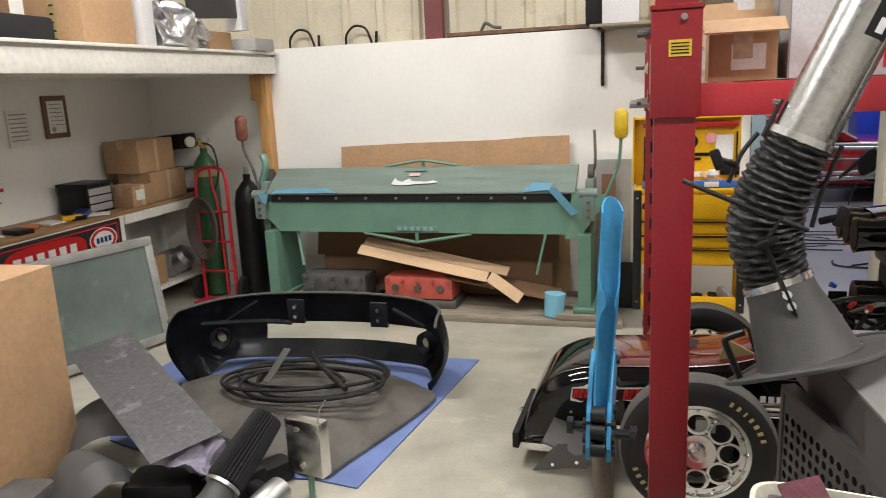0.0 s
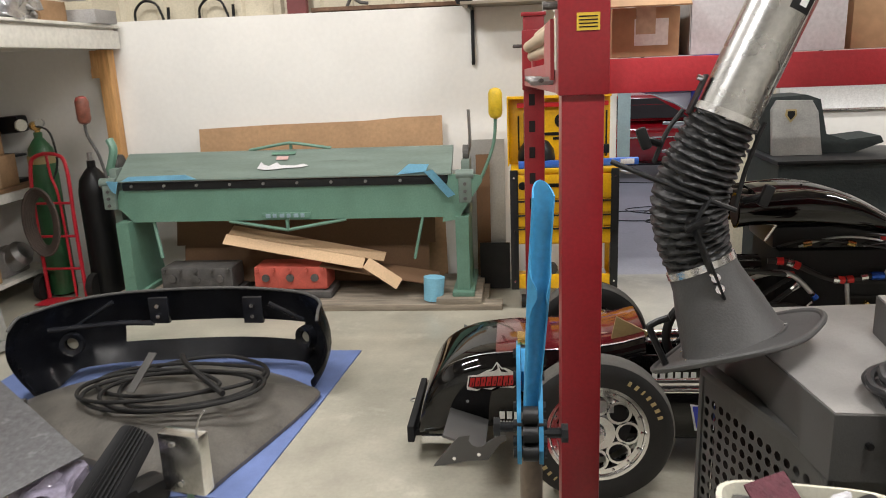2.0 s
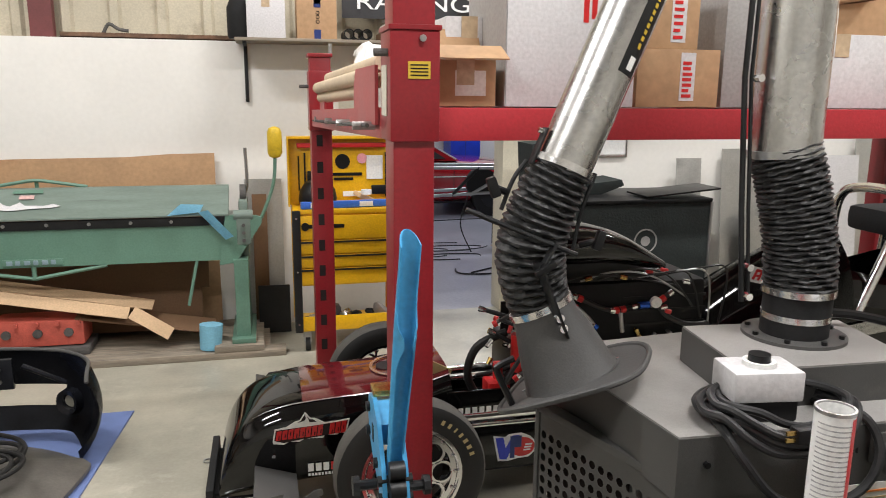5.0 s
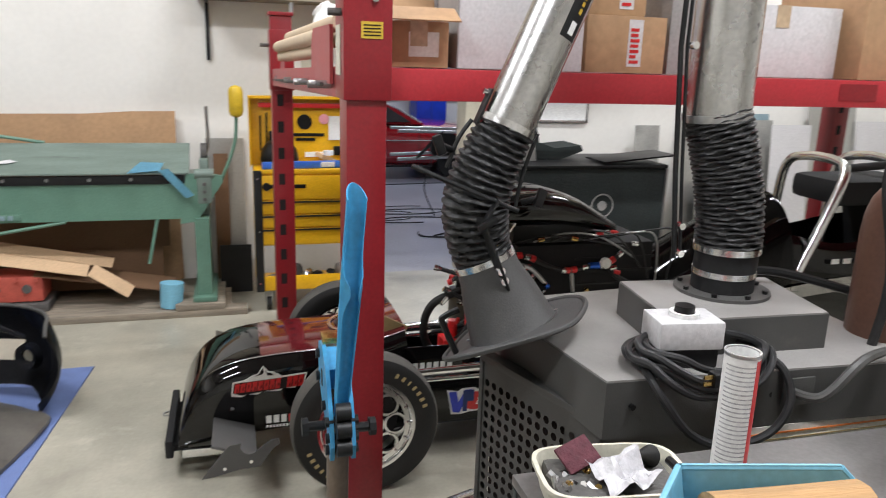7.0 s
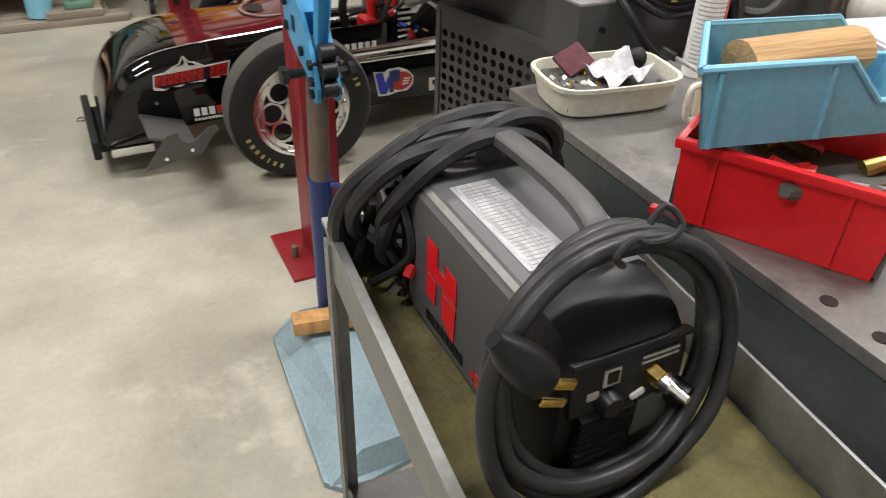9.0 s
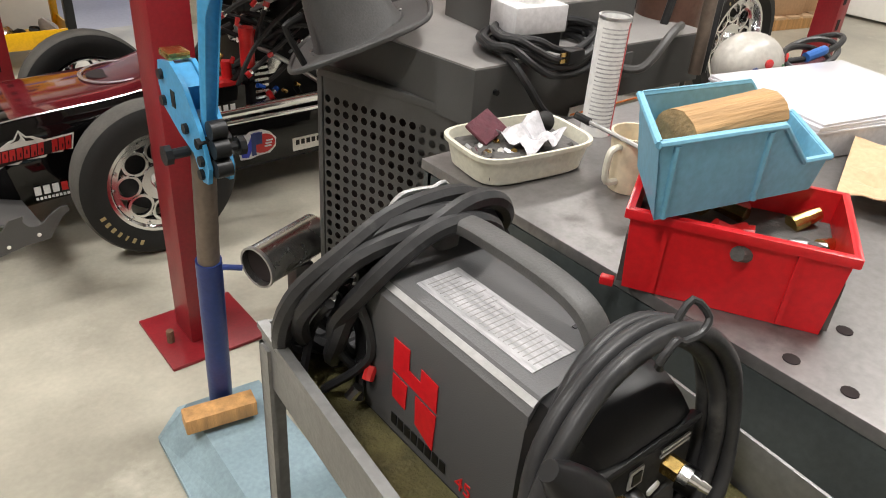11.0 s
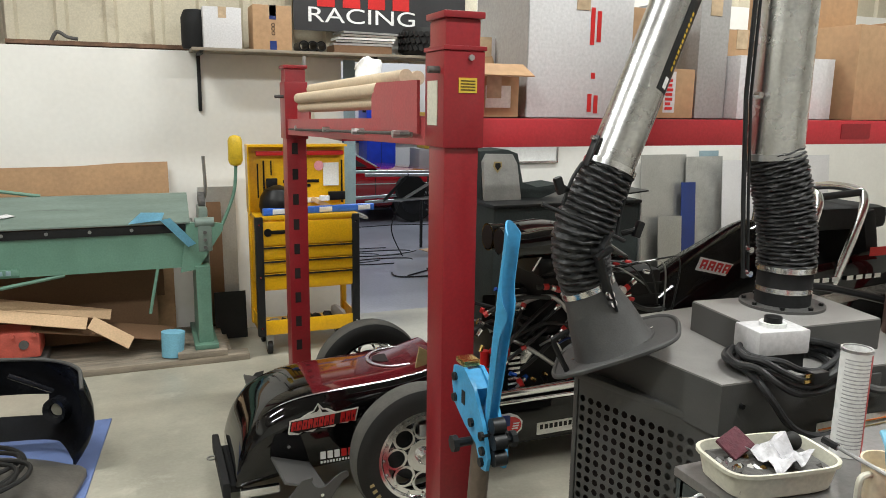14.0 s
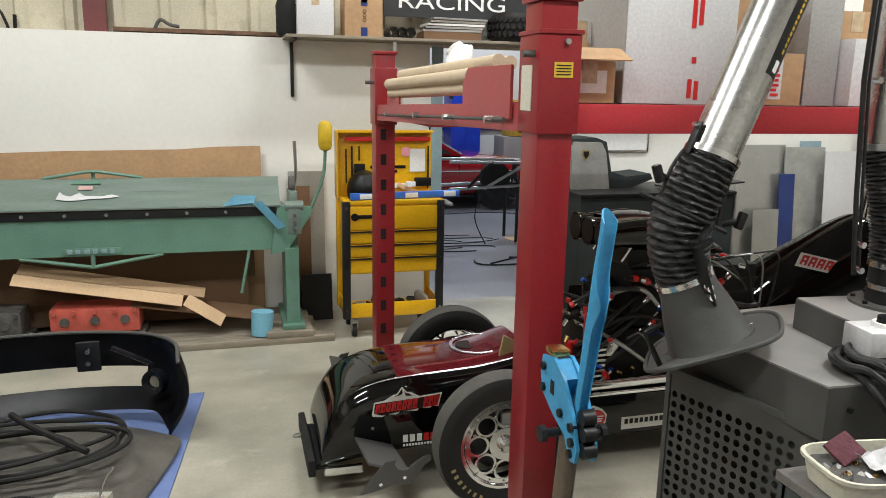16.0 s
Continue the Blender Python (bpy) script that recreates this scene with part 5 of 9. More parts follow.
wheel(1.90, 3.13, 0.29, 0.29, 0.13, (40, 222), 1)
wheel(1.955, 4.07, 0.29, 0.29, 0.13, (40,), -1)
wheel(5.35, 3.12, 0.40, 0.40, 0.38, (110, 300), 1)
wheel(5.35, 4.1, 0.40, 0.40, 0.38, (), -1)
wpart("front_axle", cyl(B(), (1.93, 3.2, 0.29), (1.93, 4.0, 0.29), 0.03), "steel_dark", car)

# decals on the nose and side panel: plain shapes in their colours
SY = 3.3285
bm = B()
edge = [(1.398, 0.362), (1.406, 0.412), (1.45, 0.418), (1.485, 0.438), (1.503, 0.442), (1.524, 0.474), (1.545, 0.448), (1.562, 0.446), (1.60, 0.424), (1.697, 0.432), (1.683, 0.372), (1.655, 0.376), (1.648, 0.368), (1.60, 0.372), (1.59, 0.360), (1.52, 0.364), (1.50, 0.352), (1.46, 0.357), (1.44, 0.346), (1.40, 0.352)]
prism(bm, edge, 0.0015, Matrix.Translation((0, SY, 0)) @ UPRIGHT)
wpart("decal_edge", bm, "paper", car, "red and white tyre-shop decal with a mountain")
bm = B()
prism(bm, [(1.404, 0.366), (1.411, 0.407), (1.60, 0.418), (1.690, 0.426), (1.677, 0.379), (1.59, 0.370), (1.50, 0.362), (1.44, 0.354)], 0.0015, Matrix.Translation((0, SY - 0.002, 0)) @ UPRIGHT)
wpart("decal_band", bm, "slot", car)
for k in range(12):
    if k == 8:
        continue
    x0, w_ = 1.409 + k * 0.0228, 0.0185
    zb_, zt_ = 0.3665 + k * 0.0009, 0.404 + k * 0.0018
    bm = B()
    prism(bm, [(x0, zb_), (x0 + w_, zb_ + 0.001), (x0 + w_ + 0.006, zt_ + 0.001), (x0 + 0.006, zt_)], 0.0015, Matrix.Translation((0, SY - 0.004, 0)) @ UPRIGHT)
    wpart("decal_mark", bm, "red", car)
    bm = B()
    gx, gz = x0 + w_ * (0.42, 0.5, 0.38)[k % 3] + 0.002, (zb_ + 0.004, zb_ + 0.016, zb_ + 0.010)[(k * 2) % 3]
    prism(bm, [(gx, gz), (gx + 0.004, gz), (gx + 0.006, gz + 0.015), (gx + 0.002, gz + 0.015)], 0.0015, Matrix.Translation((0, SY - 0.006, 0)) @ UPRIGHT)
    wpart("decal_mark", bm, "slot", car)
for pk in ([(1.492, 0.432), (1.508, 0.440), (1.523, 0.466), (1.527, 0.447), (1.519, 0.438)], [(1.532, 0.455), (1.542, 0.443), (1.555, 0.441), (1.568, 0.430), (1.54, 0.432)]):
    bm = B()
    prism(bm, pk, 0.0015, Matrix.Translation((0, SY - 0.002, 0)) @ UPRIGHT)
    wpart("decal_peak", bm, "slot", car)
for k in range(7):
    x0 = 1.53 + k * 0.03
    wpart("decal_mark", span(B(), (x0, 3.326, 0.222), (x0 + 0.022, 3.3285, 0.255)), "white" if k < 3 else "red", car)
for k in range(16):
    if k != 11:
        wpart("decal_mark", span(B(), (1.53 + k * 0.0131, 3.326, 0.203), (1.539 + k * 0.0131, 3.3285, 0.213)), "white", car)
for x in (1.40, 1.78, 2.0):
    wpart("fastener", cyl(B(), (x, 3.335, 0.30), (x, 3.3265, 0.30), 0.007, seg=10), "chrome", car)

# chassis, side panels
wpart("side_panel", span(B(), (2.1, 3.33, 0.15), (5.0, 3.345, 0.335), 0.004), "gloss_black", car)
wpart("side_panel", span(B(), (2.1, 3.865, 0.15), (5.0, 3.88, 0.335), 0.004), "gloss_black", car)
wpart("floor_pan", span(B(), (2.0, 3.35, 0.13), (5.0, 3.86, 0.15)), "black", car)
for y in (3.34, 3.87):
    wpart("frame_rail", cyl(B(), (2.05, y, 0.385), (4.0, y, 0.41), 0.022, seg=14), "chrome", car)
    wpart("frame_rail", cyl(B(), (2.05, y, 0.345), (4.0, y, 0.345), 0.011, seg=12), "chrome", car)
bm = B()
prism(bm, [(2.292, 0.293), (2.314, 0.178), (2.36, 0.176), (2.40, 0.184), (2.45, 0.186), (2.478, 0.21), (2.482, 0.25), (2.455, 0.28), (2.415, 0.298), (2.36, 0.296), (2.345, 0.285)], 0.002, Matrix.Translation((0, 3.3285, 0)) @ UPRIGHT)
wpart("decal_edge", bm, "white", car)
bm = B()
span(bm, (2.365, 3.3215, 0.19), (2.385, 3.3235, 0.288))
span(bm, (2.385, 3.3215, 0.236), (2.415, 3.3235, 0.288), 0.001)
wpart("decal_mark", bm, "navy", car)
for k in range(3):
    wpart("decal_mark", span(B(), (2.425 + 0.004 * k, 3.3215, 0.218 + 0.012 * k), (2.455 + 0.004 * k, 3.3243, 0.224 + 0.012 * k)), "white", car)
bm = B()
prism(bm, [(0.05 * math.cos(a) * 1.1, 0.05 * math.sin(a) * 0.85) for a in [2 * math.pi * k / 20 for k in range(20)]], 0.002, Matrix.Translation((2.42, 3.3265, 0.235)) @ UPRIGHT)
wpart("decal_oval", bm, "red", car, "red oval fuel decal")
bm = B()
prism(bm, [(2.30, 0.285), (2.32, 0.19), (2.35, 0.185), (2.375, 0.235), (2.405, 0.29), (2.375, 0.29), (2.345, 0.235), (2.335, 0.285)], 0.002, Matrix.Translation((0, 3.324, 0)) @ UPRIGHT)
wpart("decal_mark", bm, mat("decal_blue", (0.03, 0.05, 0.45), 0.4), car)
wpart("decal_plate", span(B(), (2.56, 3.3275, 0.165), (2.82, 3.3295, 0.225)), "paper", car, "white company plate decal")
for k in range(9):
    wpart("decal_mark", span(B(), (2.575 + k * 0.026, 3.3255, 0.192), (2.592 + k * 0.026, 3.3272, 0.215)), "black", car)
for k in range(6):
    wpart("decal_mark", span(B(), (2.14 + k * 0.03, 3.328, 0.405 - 0.0 * k), (2.16 + k * 0.03, 3.3295, 0.43)), "white", car)
wpart("cowl_side", span(B(), (2.1, 3.331, 0.37), (2.36, 3.345, 0.50), 0.004), "gloss_black", car)

# engine
eng = wpart("engine_block", span(B(), (2.42, 3.42, 0.30), (3.2, 3.80, 0.62), 0.02), "black", car, "black supercharged engine block")
random.seed(11)
wpart("blower_case", span(B(), (2.62, 3.43, 0.62), (3.3, 3.77, 0.90), 0.03), "black_matte", car, "black supercharger in quilted cover")
for z in (0.70, 0.76, 0.82):
    wpart("cover_strap", span(B(), (2.9, 3.425, z), (3.3, 3.43, z + 0.012), 0.002), "black", car)
for y in (3.43, 3.56, 3.69):
    bm = B()
    rings(bm, [[Vector((x, y + 0.06 * r * math.cos(a) + dy, z + 0.06 * r * math.sin(a))) for a in [2 * math.pi * k / 20 for k in range(20)]] for x, r, z, dy in ((2.45, 1.14, 1.06, 0), (2.50, 1.0, 1.06, 0), (2.60, 1.08, 1.066, 0), (2.70, 1.15, 1.07, 0), (2.80, 1.05, 1.062, 0), (2.90, 0.82, 1.04, 0), (3.0, 0.5, 1.0, 0), (3.06, 0.25, 0.975, 0))])
    hat = wpart("injector_scoop", bm, "gloss_black", car, "glossy black injector scoop barrel")
    part("throat", cyl(B(), (2.447, y, 1.06), (2.452, y, 1.06), 0.058, seg=24), "slot", hat)
HULL = [(2.53, 0.186, 0.995, 1.128), (2.64, 0.196, 0.99, 1.140), (2.76, 0.194, 0.985, 1.138), (2.88, 0.176, 0.97, 1.108), (2.99, 0.15, 0.95, 1.055), (3.10, 0.118, 0.935, 0.985)]
bm = B()
rings(bm, [[p + Vector((0, -0.04, 0)) for p in section(*r, 32, 3.0, 2.6)] for r in finer(HULL)])
wpart("scoop_body", bm, "gloss_black", car, "glossy black carbon scoop body")
wpart("scoop_base", span(B(), (2.60, 3.44, 0.90), (3.0, 3.76, 0.99), 0.02), "black", car)
for y in (3.46, 3.74):
    wpart("scoop_strut", cyl(B(), (2.58, y, 0.93), (2.63, y - 0.02, 1.03), 0.006, seg=8), "alu", car)
wpart("blower_pulley", cyl(B(), (2.50, 3.6, 0.76), (2.60, 3.6, 0.76), 0.075, seg=28), "steel_dark", car)
for k in range(12):
    a = 2 * math.pi * k / 12
    wpart("pulley_tooth", cyl(B(), (2.50, 3.6 + 0.072 * math.cos(a), 0.76 + 0.072 * math.sin(a)), (2.60, 3.6 + 0.072 * math.cos(a), 0.76 + 0.072 * math.sin(a)), 0.008, seg=6), "alu", car)
wpart("crank_pulley", cyl(B(), (2.40, 3.6, 0.42), (2.49, 3.6, 0.42), 0.085, seg=28), "steel_dark", car)
bm = B()
for s in (-1, 1):
    box(bm, (0.07, 0.008, 0.36), (2.46, 3.6 + s * 0.08, 0.59))
wpart("drive_belt", bm, "rubber", car)
for k in range(7):
    wpart("cooling_fin", span(B(), (2.44, 3.405, 0.40 + k * 0.025), (2.50, 3.42, 0.412 + k * 0.025)), "alu", car)
wpart("filter_canister", cyl(B(), (2.42, 3.42, 0.54), (2.42, 3.42, 0.70), 0.03, seg=18), "red", car, "red anodised fuel filter")
wpart("filter_canister", cyl(B(), (2.36, 3.5, 0.42), (2.36, 3.5, 0.55), 0.022, seg=18), "red", car)
wpart("fuel_pump", span(B(), (2.30, 3.44, 0.40), (2.40, 3.54, 0.48), 0.012), "red", car)
wpart("valve_body", span(B(), (2.50, 3.40, 0.50), (2.57, 3.43, 0.57), 0.005), "alu", car)
cols = ("red", "red", "chrome", "brass", "red", "decal_b")
M["decal_b"] = mat("anodised_blue", (0.03, 0.12, 0.6), 0.25, metal=0.6)
for k in range(16):
    x = random.uniform(2.28, 2.66)
    z = random.uniform(0.36, 0.86)
    y = random.uniform(3.36, 3.46)
    d = Vector((random.uniform(-1, 1), random.uniform(-0.4, 0.2), random.uniform(-1, 1))).normalized()
    p = Vector((x, y, z))
    wpart("hose_fitting", cyl(B(), p, p + d * random.uniform(0.02, 0.04), 0.011, 0.008, 8), cols[k % 6], car)
for k in range(14):
    a = Vector((random.uniform(2.25, 2.5), random.uniform(3.35, 3.6), random.uniform(0.35, 0.8)))
    b = Vector((random.uniform(2.45, 2.8), random.uniform(3.36, 3.5), random.uniform(0.4, 0.85)))
    mid = (a + b) / 2 + Vector((random.uniform(-0.1, 0.05), -0.05, random.uniform(-0.12, 0.14)))
    hp_ = spline([a, mid, b], 8)
    wpart("braided_hose", tube(B(), hp_, 0.010, 8, smooth=1), ("cable", "steel_dark", "cable", "steel")[k % 4], car)
    for p_, q_ in ((hp_[0], hp_[1]), (hp_[-1], hp_[-2])):
        d_ = (q_ - p_).normalized()
        wpart("hose_fitting", cyl(B(), p_, p_ + d_ * 0.020, 0.0135, seg=10), ("red", "alu", "red", "decal_b")[k % 4], car)
        wpart("hose_fitting", cyl(B(), p_ + d_ * 0.020, p_ + d_ * 0.034, 0.0125, 0.010, 10), "chrome", car)
wpart("coolant_hose", tube(B(), [(2.30, 3.50, 0.36), (2.22, 3.48, 0.50), (2.25, 3.46, 0.64), (2.38, 3.46, 0.70)], 0.018, 10), "rubber", car)
for k in range(6):
    pts = [(2.62 + 0.08 * k, 3.44, 0.91), (2.72 + 0.10 * k, 3.40 - 0.01 * k, 0.945 + 0.012 * (k % 3)), (2.9 + 0.09 * k, 3.39 - 0.006 * k, 0.93 + 0.008 * (k % 2)), (3.14 + 0.04 * k, 3.40, 0.88 - 0.05 * k)]
    wpart("braided_hose", tube(B(), pts, 0.0045, 7), ("cable", "steel", "cable")[k % 3], car)
# hose run with anodised joints across the quilted cover
RUN = spline([(2.58, 3.415, 0.86), (2.66, 3.405, 0.855), (2.78, 3.40, 0.80), (2.86, 3.40, 0.785), (2.96, 3.40, 0.80), (3.04, 3.40, 0.805), (3.12, 3.40, 0.86)], 8)
wpart("braided_hose", tube(B(), RUN, 0.011, 9, smooth=1), "cable", car)
for k, (i0, m_) in enumerate(((4, "red"), (7, "alu"), (9, "red"), (20, "alu"), (22, "red"), (25, "red"), (29, "alu"), (32, "decal_b"), (34, "decal_b"), (37, "alu"), (42, "red"), (45, "alu"))):
    a, b = RUN[i0], RUN[i0 + 1]
    wpart("hose_fitting", cyl(B(), a, a + (b - a).normalized() * 0.024, 0.0155, seg=10), m_, car, "bright anodised hose fitting" if k == 0 else "")
wpart("pressure_gauge", cyl(B(), (3.03, 3.395, 0.815), (3.03, 3.375, 0.815), 0.024, seg=20), "white", car)
wpart("drain_cock", cyl(B(), (2.87, 3.39, 0.775), (2.88, 3.385, 0.69), 0.009, seg=8), "steel", car)
wpart("braided_hose", tube(B(), [(3.05, 3.40, 0.80), (3.09, 3.395, 0.75), (3.18, 3.38, 0.71), (3.3, 3.4, 0.70)], 0.012), "cable", car)
for k, (x, z, m_) in enumerate(((2.98, 0.945, "red"), (3.05, 0.955, "red"), (3.01, 0.95, "alu"), (2.86, 0.935, "brass"), (2.70, 0.93, "brass"), (3.08, 0.77, "red"), (3.06, 0.785, "alu"), (3.16, 0.90, "alu"))):
    wpart("hose_fitting", cyl(B(), (x, 3.395, z), (x + 0.028, 3.39, z + 0.006 * (-1) ** k), 0.011, seg=10), m_, car)
random.seed(29)
for k in range(16):
    p = Vector((random.uniform(2.62, 3.4), random.uniform(3.36, 3.42), random.uniform(0.58, 0.68)))
    d = Vector((random.uniform(-1, 1), random.uniform(-0.5, 0.1), random.uniform(-0.3, 1))).normalized()
    wpart("engine_fitting", cyl(B(), p, p + d * random.uniform(0.015, 0.05), random.uniform(0.006, 0.013), seg=8), ("chrome", "alu", "steel", "chrome", "decal_b", "white", "brass")[k % 7], car)
for k in range(8):
    x = 2.60 + 0.1 * k
    wpart("plug_lead", tube(B(), [(x, 3.40, 0.58), (x + 0.03, 3.345, 0.62), (x + 0.09, 3.36, 0.56), (x + 0.13, 3.38, 0.44)], 0.0055, 6), ("steel", "navy")[k % 2], car)
# mechanical fuel pump, idlers and belt teeth on the engine's front
for y_, z_, r_, m_ in ((3.44, 0.50, 0.038, "black"), (3.50, 0.66, 0.032, "alu_dull"), (3.43, 0.78, 0.030, "black"), (3.55, 0.34, 0.045, "steel_dark")):
    wpart("idler", lathe(B(), [(r_ * 0.5, -0.03), (r_, -0.026), (r_, -0.006), (r_ * 0.86, 0.0), (r_ * 0.86, 0.022), (r_ * 0.4, 0.026)], pose(2.41, y_, z_, 0, -90, 0), 24), m_, car)
for k in range(16):
    wpart("belt_tooth", span(B(), (2.425, 3.510, 0.42 + 0.0215 * k), (2.495, 3.5155, 0.43 + 0.0215 * k)), "rubber", car)
for k in range(5):
    wpart("plug_boot", cyl(B(), (2.50 + 0.13 * k, 3.415, 0.42), (2.50 + 0.13 * k, 3.375, 0.40), 0.013, seg=10), ("red", "black")[k % 2], car)
wpart("linkage", cyl(B(), (2.8, 3.40, 0.62), (3.45, 3.38, 0.68), 0.010, seg=8), "alu", car)
for k in range(6):
    wpart("rocker_stud", cyl(B(), (2.75 + k * 0.08, 3.40, 0.60), (2.75 + k * 0.08, 3.40, 0.64), 0.014, seg=8), ("chrome", "decal_b", "chrome", "brass", "chrome", "decal_b")[k], car)

# cowl, cockpit and tail
COWL = [(3.12, 0.20, 0.33, 0.55), (3.3, 0.26, 0.33, 0.73), (3.55, 0.29, 0.33, 0.88), (3.75, 0.29, 0.33, 0.98), (3.92, 0.28, 0.33, 1.06), (4.0, 0.27, 0.33, 1.09)]
secs = [section(*r, 32, 3.0, 2.0) for r in finer(COWL)]
bm = B()
vs = strip(bm, secs, -4, 20)
bmesh.ops.solidify(bm, geom=bm.faces[:], thickness=0.004)
wpart("cowl", bm, "gloss_black", car, "glossy black body cowl")
TAIL = [(4.0, 0.27, 0.33, 0.98), (4.3, 0.28, 0.33, 0.92), (4.6, 0.28, 0.33, 0.97), (4.9, 0.26, 0.36, 0.99), (5.1, 0.2, 0.42, 0.95), (5.2, 0.1, 0.5, 0.85)]
secs = [section(*r, 32, 3.0, 3.0) for r in finer(TAIL)]
bm = B()
strip(bm, secs, -12, 4)
strip(bm, secs, 12, 20)
bmesh.ops.remove_doubles(bm, verts=bm.verts, dist=1e-4)
bmesh.ops.solidify(bm, geom=bm.faces[:], thickness=0.005)
wpart("cockpit_side", bm, "gloss_black", car)
bm = B()
v = [Vector((3.45, 3.318, 0.60)), Vector((4.2, 3.315, 0.70)), Vector((4.9, 3.32, 0.74)), Vector((4.9, 3.32, 0.68)), Vector((4.2, 3.315, 0.63)), Vector((3.6, 3.316, 0.57))]
bm.faces.new([bm.verts.new(p) for p in v])
bmesh.ops.solidify(bm, geom=bm.faces[:], thickness=0.003)
wpart("swoosh", bm, "alu", car, "silver swoosh stripe")
wpart("cockpit_floor", span(B(), (4.0, 3.4, 0.35), (5.0, 3.8, 0.5)), "black_matte", car)
wpart("seat", box(B(), (0.1, 0.4, 0.6), (4.75, 3.6, 0.85), R("Y", -14), 0.03), "black_matte", car)
for x, m_ in ((4.28, "alu"), (4.62, "alu")):
    bm = B()
    tube(bm, [(x - 0.25, 3.34, 0.72), (x - 0.1, 3.36, 1.02), (x, 3.40, 1.20), (x + 0.03, 3.5, 1.25), (x + 0.03, 3.7, 1.25), (x, 3.8, 1.20), (x, 3.84, 1.0), (x, 3.86, 0.72)], 0.024, 12)
    wpart("roll_hoop", bm, m_, car, "bare metal roll cage hoop")
wpart("roll_pad", span(B(), (4.3, 3.42, 1.03), (4.85, 3.78, 1.16), 0.04), "black_matte", car)
wpart("roll_tube", cyl(B(), (4.31, 3.44, 1.22), (4.65, 3.44, 1.24), 0.02), "black", car)
bm = B()
v = [Vector(p) for p in ((3.526, 3.42, 0.944), (3.743, 3.41, 0.893), (3.682, 3.385, 0.837), (3.475, 3.395, 0.885))]
bm.faces.new([bm.verts.new(p) for p in v])
bmesh.ops.solidify(bm, geom=bm.faces[:], thickness=0.003)
dec = wpart("decal_plate", bm, "white", car, "white and red series decal")
at = lambda u, w: v[0].lerp(v[1], u).lerp(v[3].lerp(v[2], u), w) + Vector((0, -0.006, 0.002))
for k in range(4):
    u = 0.07 + 0.225 * k
    bm = B()
    for u0, u1, w0, w1 in ((u, u + 0.06, 0.15, 0.85), (u + 0.06, u + 0.18, 0.15, 0.33), (u + 0.12, u + 0.18, 0.33, 0.85), (u + 0.06, u + 0.12, 0.5, 0.64)):
        bm.faces.new([bm.verts.new(at(*q_)) for q_ in ((u0, w0), (u1, w0), (u1, w1), (u0, w1))])
    bmesh.ops.solidify(bm, geom=bm.faces[:], thickness=0.001)
    part("decal_mark", bm, "red", dec)
wpart("side_mark", span(B(), (4.6, 3.312, 0.90), (4.78, 3.3145, 0.95)), "red", car)
for x in (4.2, 4.27, 4.34, 4.45, 4.52, 4.59, 4.66):
    wpart("side_mark", span(B(), (x, 3.312, 0.775), (x + 0.045, 3.3145, 0.80)), "white", car)

# ---- workbench under the loft ----
t = thing("workbench", (-2.38, 3.6, 0), "long built-in wooden workbench under the loft", "workbench")
wpart("worktop", span(B(), (-2.618, 0.6, 0.835), (-2.14, 6.055, 0.865), 0.003), "bench_wood", t)
wpart("edge_strip", span(B(), (-2.15, 4.98, 0.765), (-2.125, 6.05, 0.835), 0.003), "loft_paint", t, "white painted edge board")
wpart("front_panel", span(B(), (-2.17, 0.6, 0.0), (-2.145, 4.98, 0.833)), "loft_paint", t)
wpart("end_panel", span(B(), (-2.6, 4.96, 0.0), (-2.172, 4.99, 0.833)), "loft_paint", t)
wpart("lower_shelf", span(B(), (-2.6, 5.0, 0.16), (-2.14, 6.05, 0.19)), "loft_paint", t)
bn = solo("banner", span(B(), (-2.143, 2.4, 0.30), (-2.139, 4.93, 0.825)), "banner", "black vinyl sponsor banner with red border on the bench", "banner")
part("border", span(B(), (-2.1385, 2.4, 0.79), (-2.137, 4.9, 0.80)), "red", bn)
part("border", span(B(), (-2.1385, 4.89, 0.30), (-2.137, 4.9, 0.79)), "red", bn)
bm = B()
prism(bm, [(0.35 * abs(math.cos(a)) ** 0.5 * (1 if math.cos(a) > 0 else -1), 0.095 * abs(math.sin(a)) ** 0.7 * (1 if math.sin(a) > 0 else -1)) for a in [2 * math.pi * k / 32 for k in range(32)]], 0.0015, Matrix(((0, 0, 1, -2.138), (1, 0, 0, 4.22), (0, 1, 0, 0.69), (0, 0, 0, 1))))
part("emblem", bm, "red", bn, "red rounded logo field")
for k in range(6):
    part("emblem_mark", span(B(), (-2.1362, 3.94 + k * 0.095, 0.65), (-2.135, 4.0 + k * 0.095, 0.73)), "white", bn)
for r_, m_, d in ((0.14, "white", 0), (0.13, "red", 0.001), (0.10, "white", 0.002)):
    bm = B()
    prism(bm, [(r_ * math.cos(a), 0.62 * r_ * math.sin(a)) for a in [2 * math.pi * k / 32 for k in range(32)]], 0.001, Matrix(((0, 0, 1, -2.138 + d), (1, 0, 0, 4.74), (0, 1, 0, 0.70), (0, 0, 0, 1))))
    part("emblem", bm, m_, bn)
for k in range(4):
    part("emblem_mark", span(B(), (-2.1345, 4.665 + k * 0.04, 0.68), (-2.1335, 4.693 + k * 0.04, 0.72)), "navy", bn)


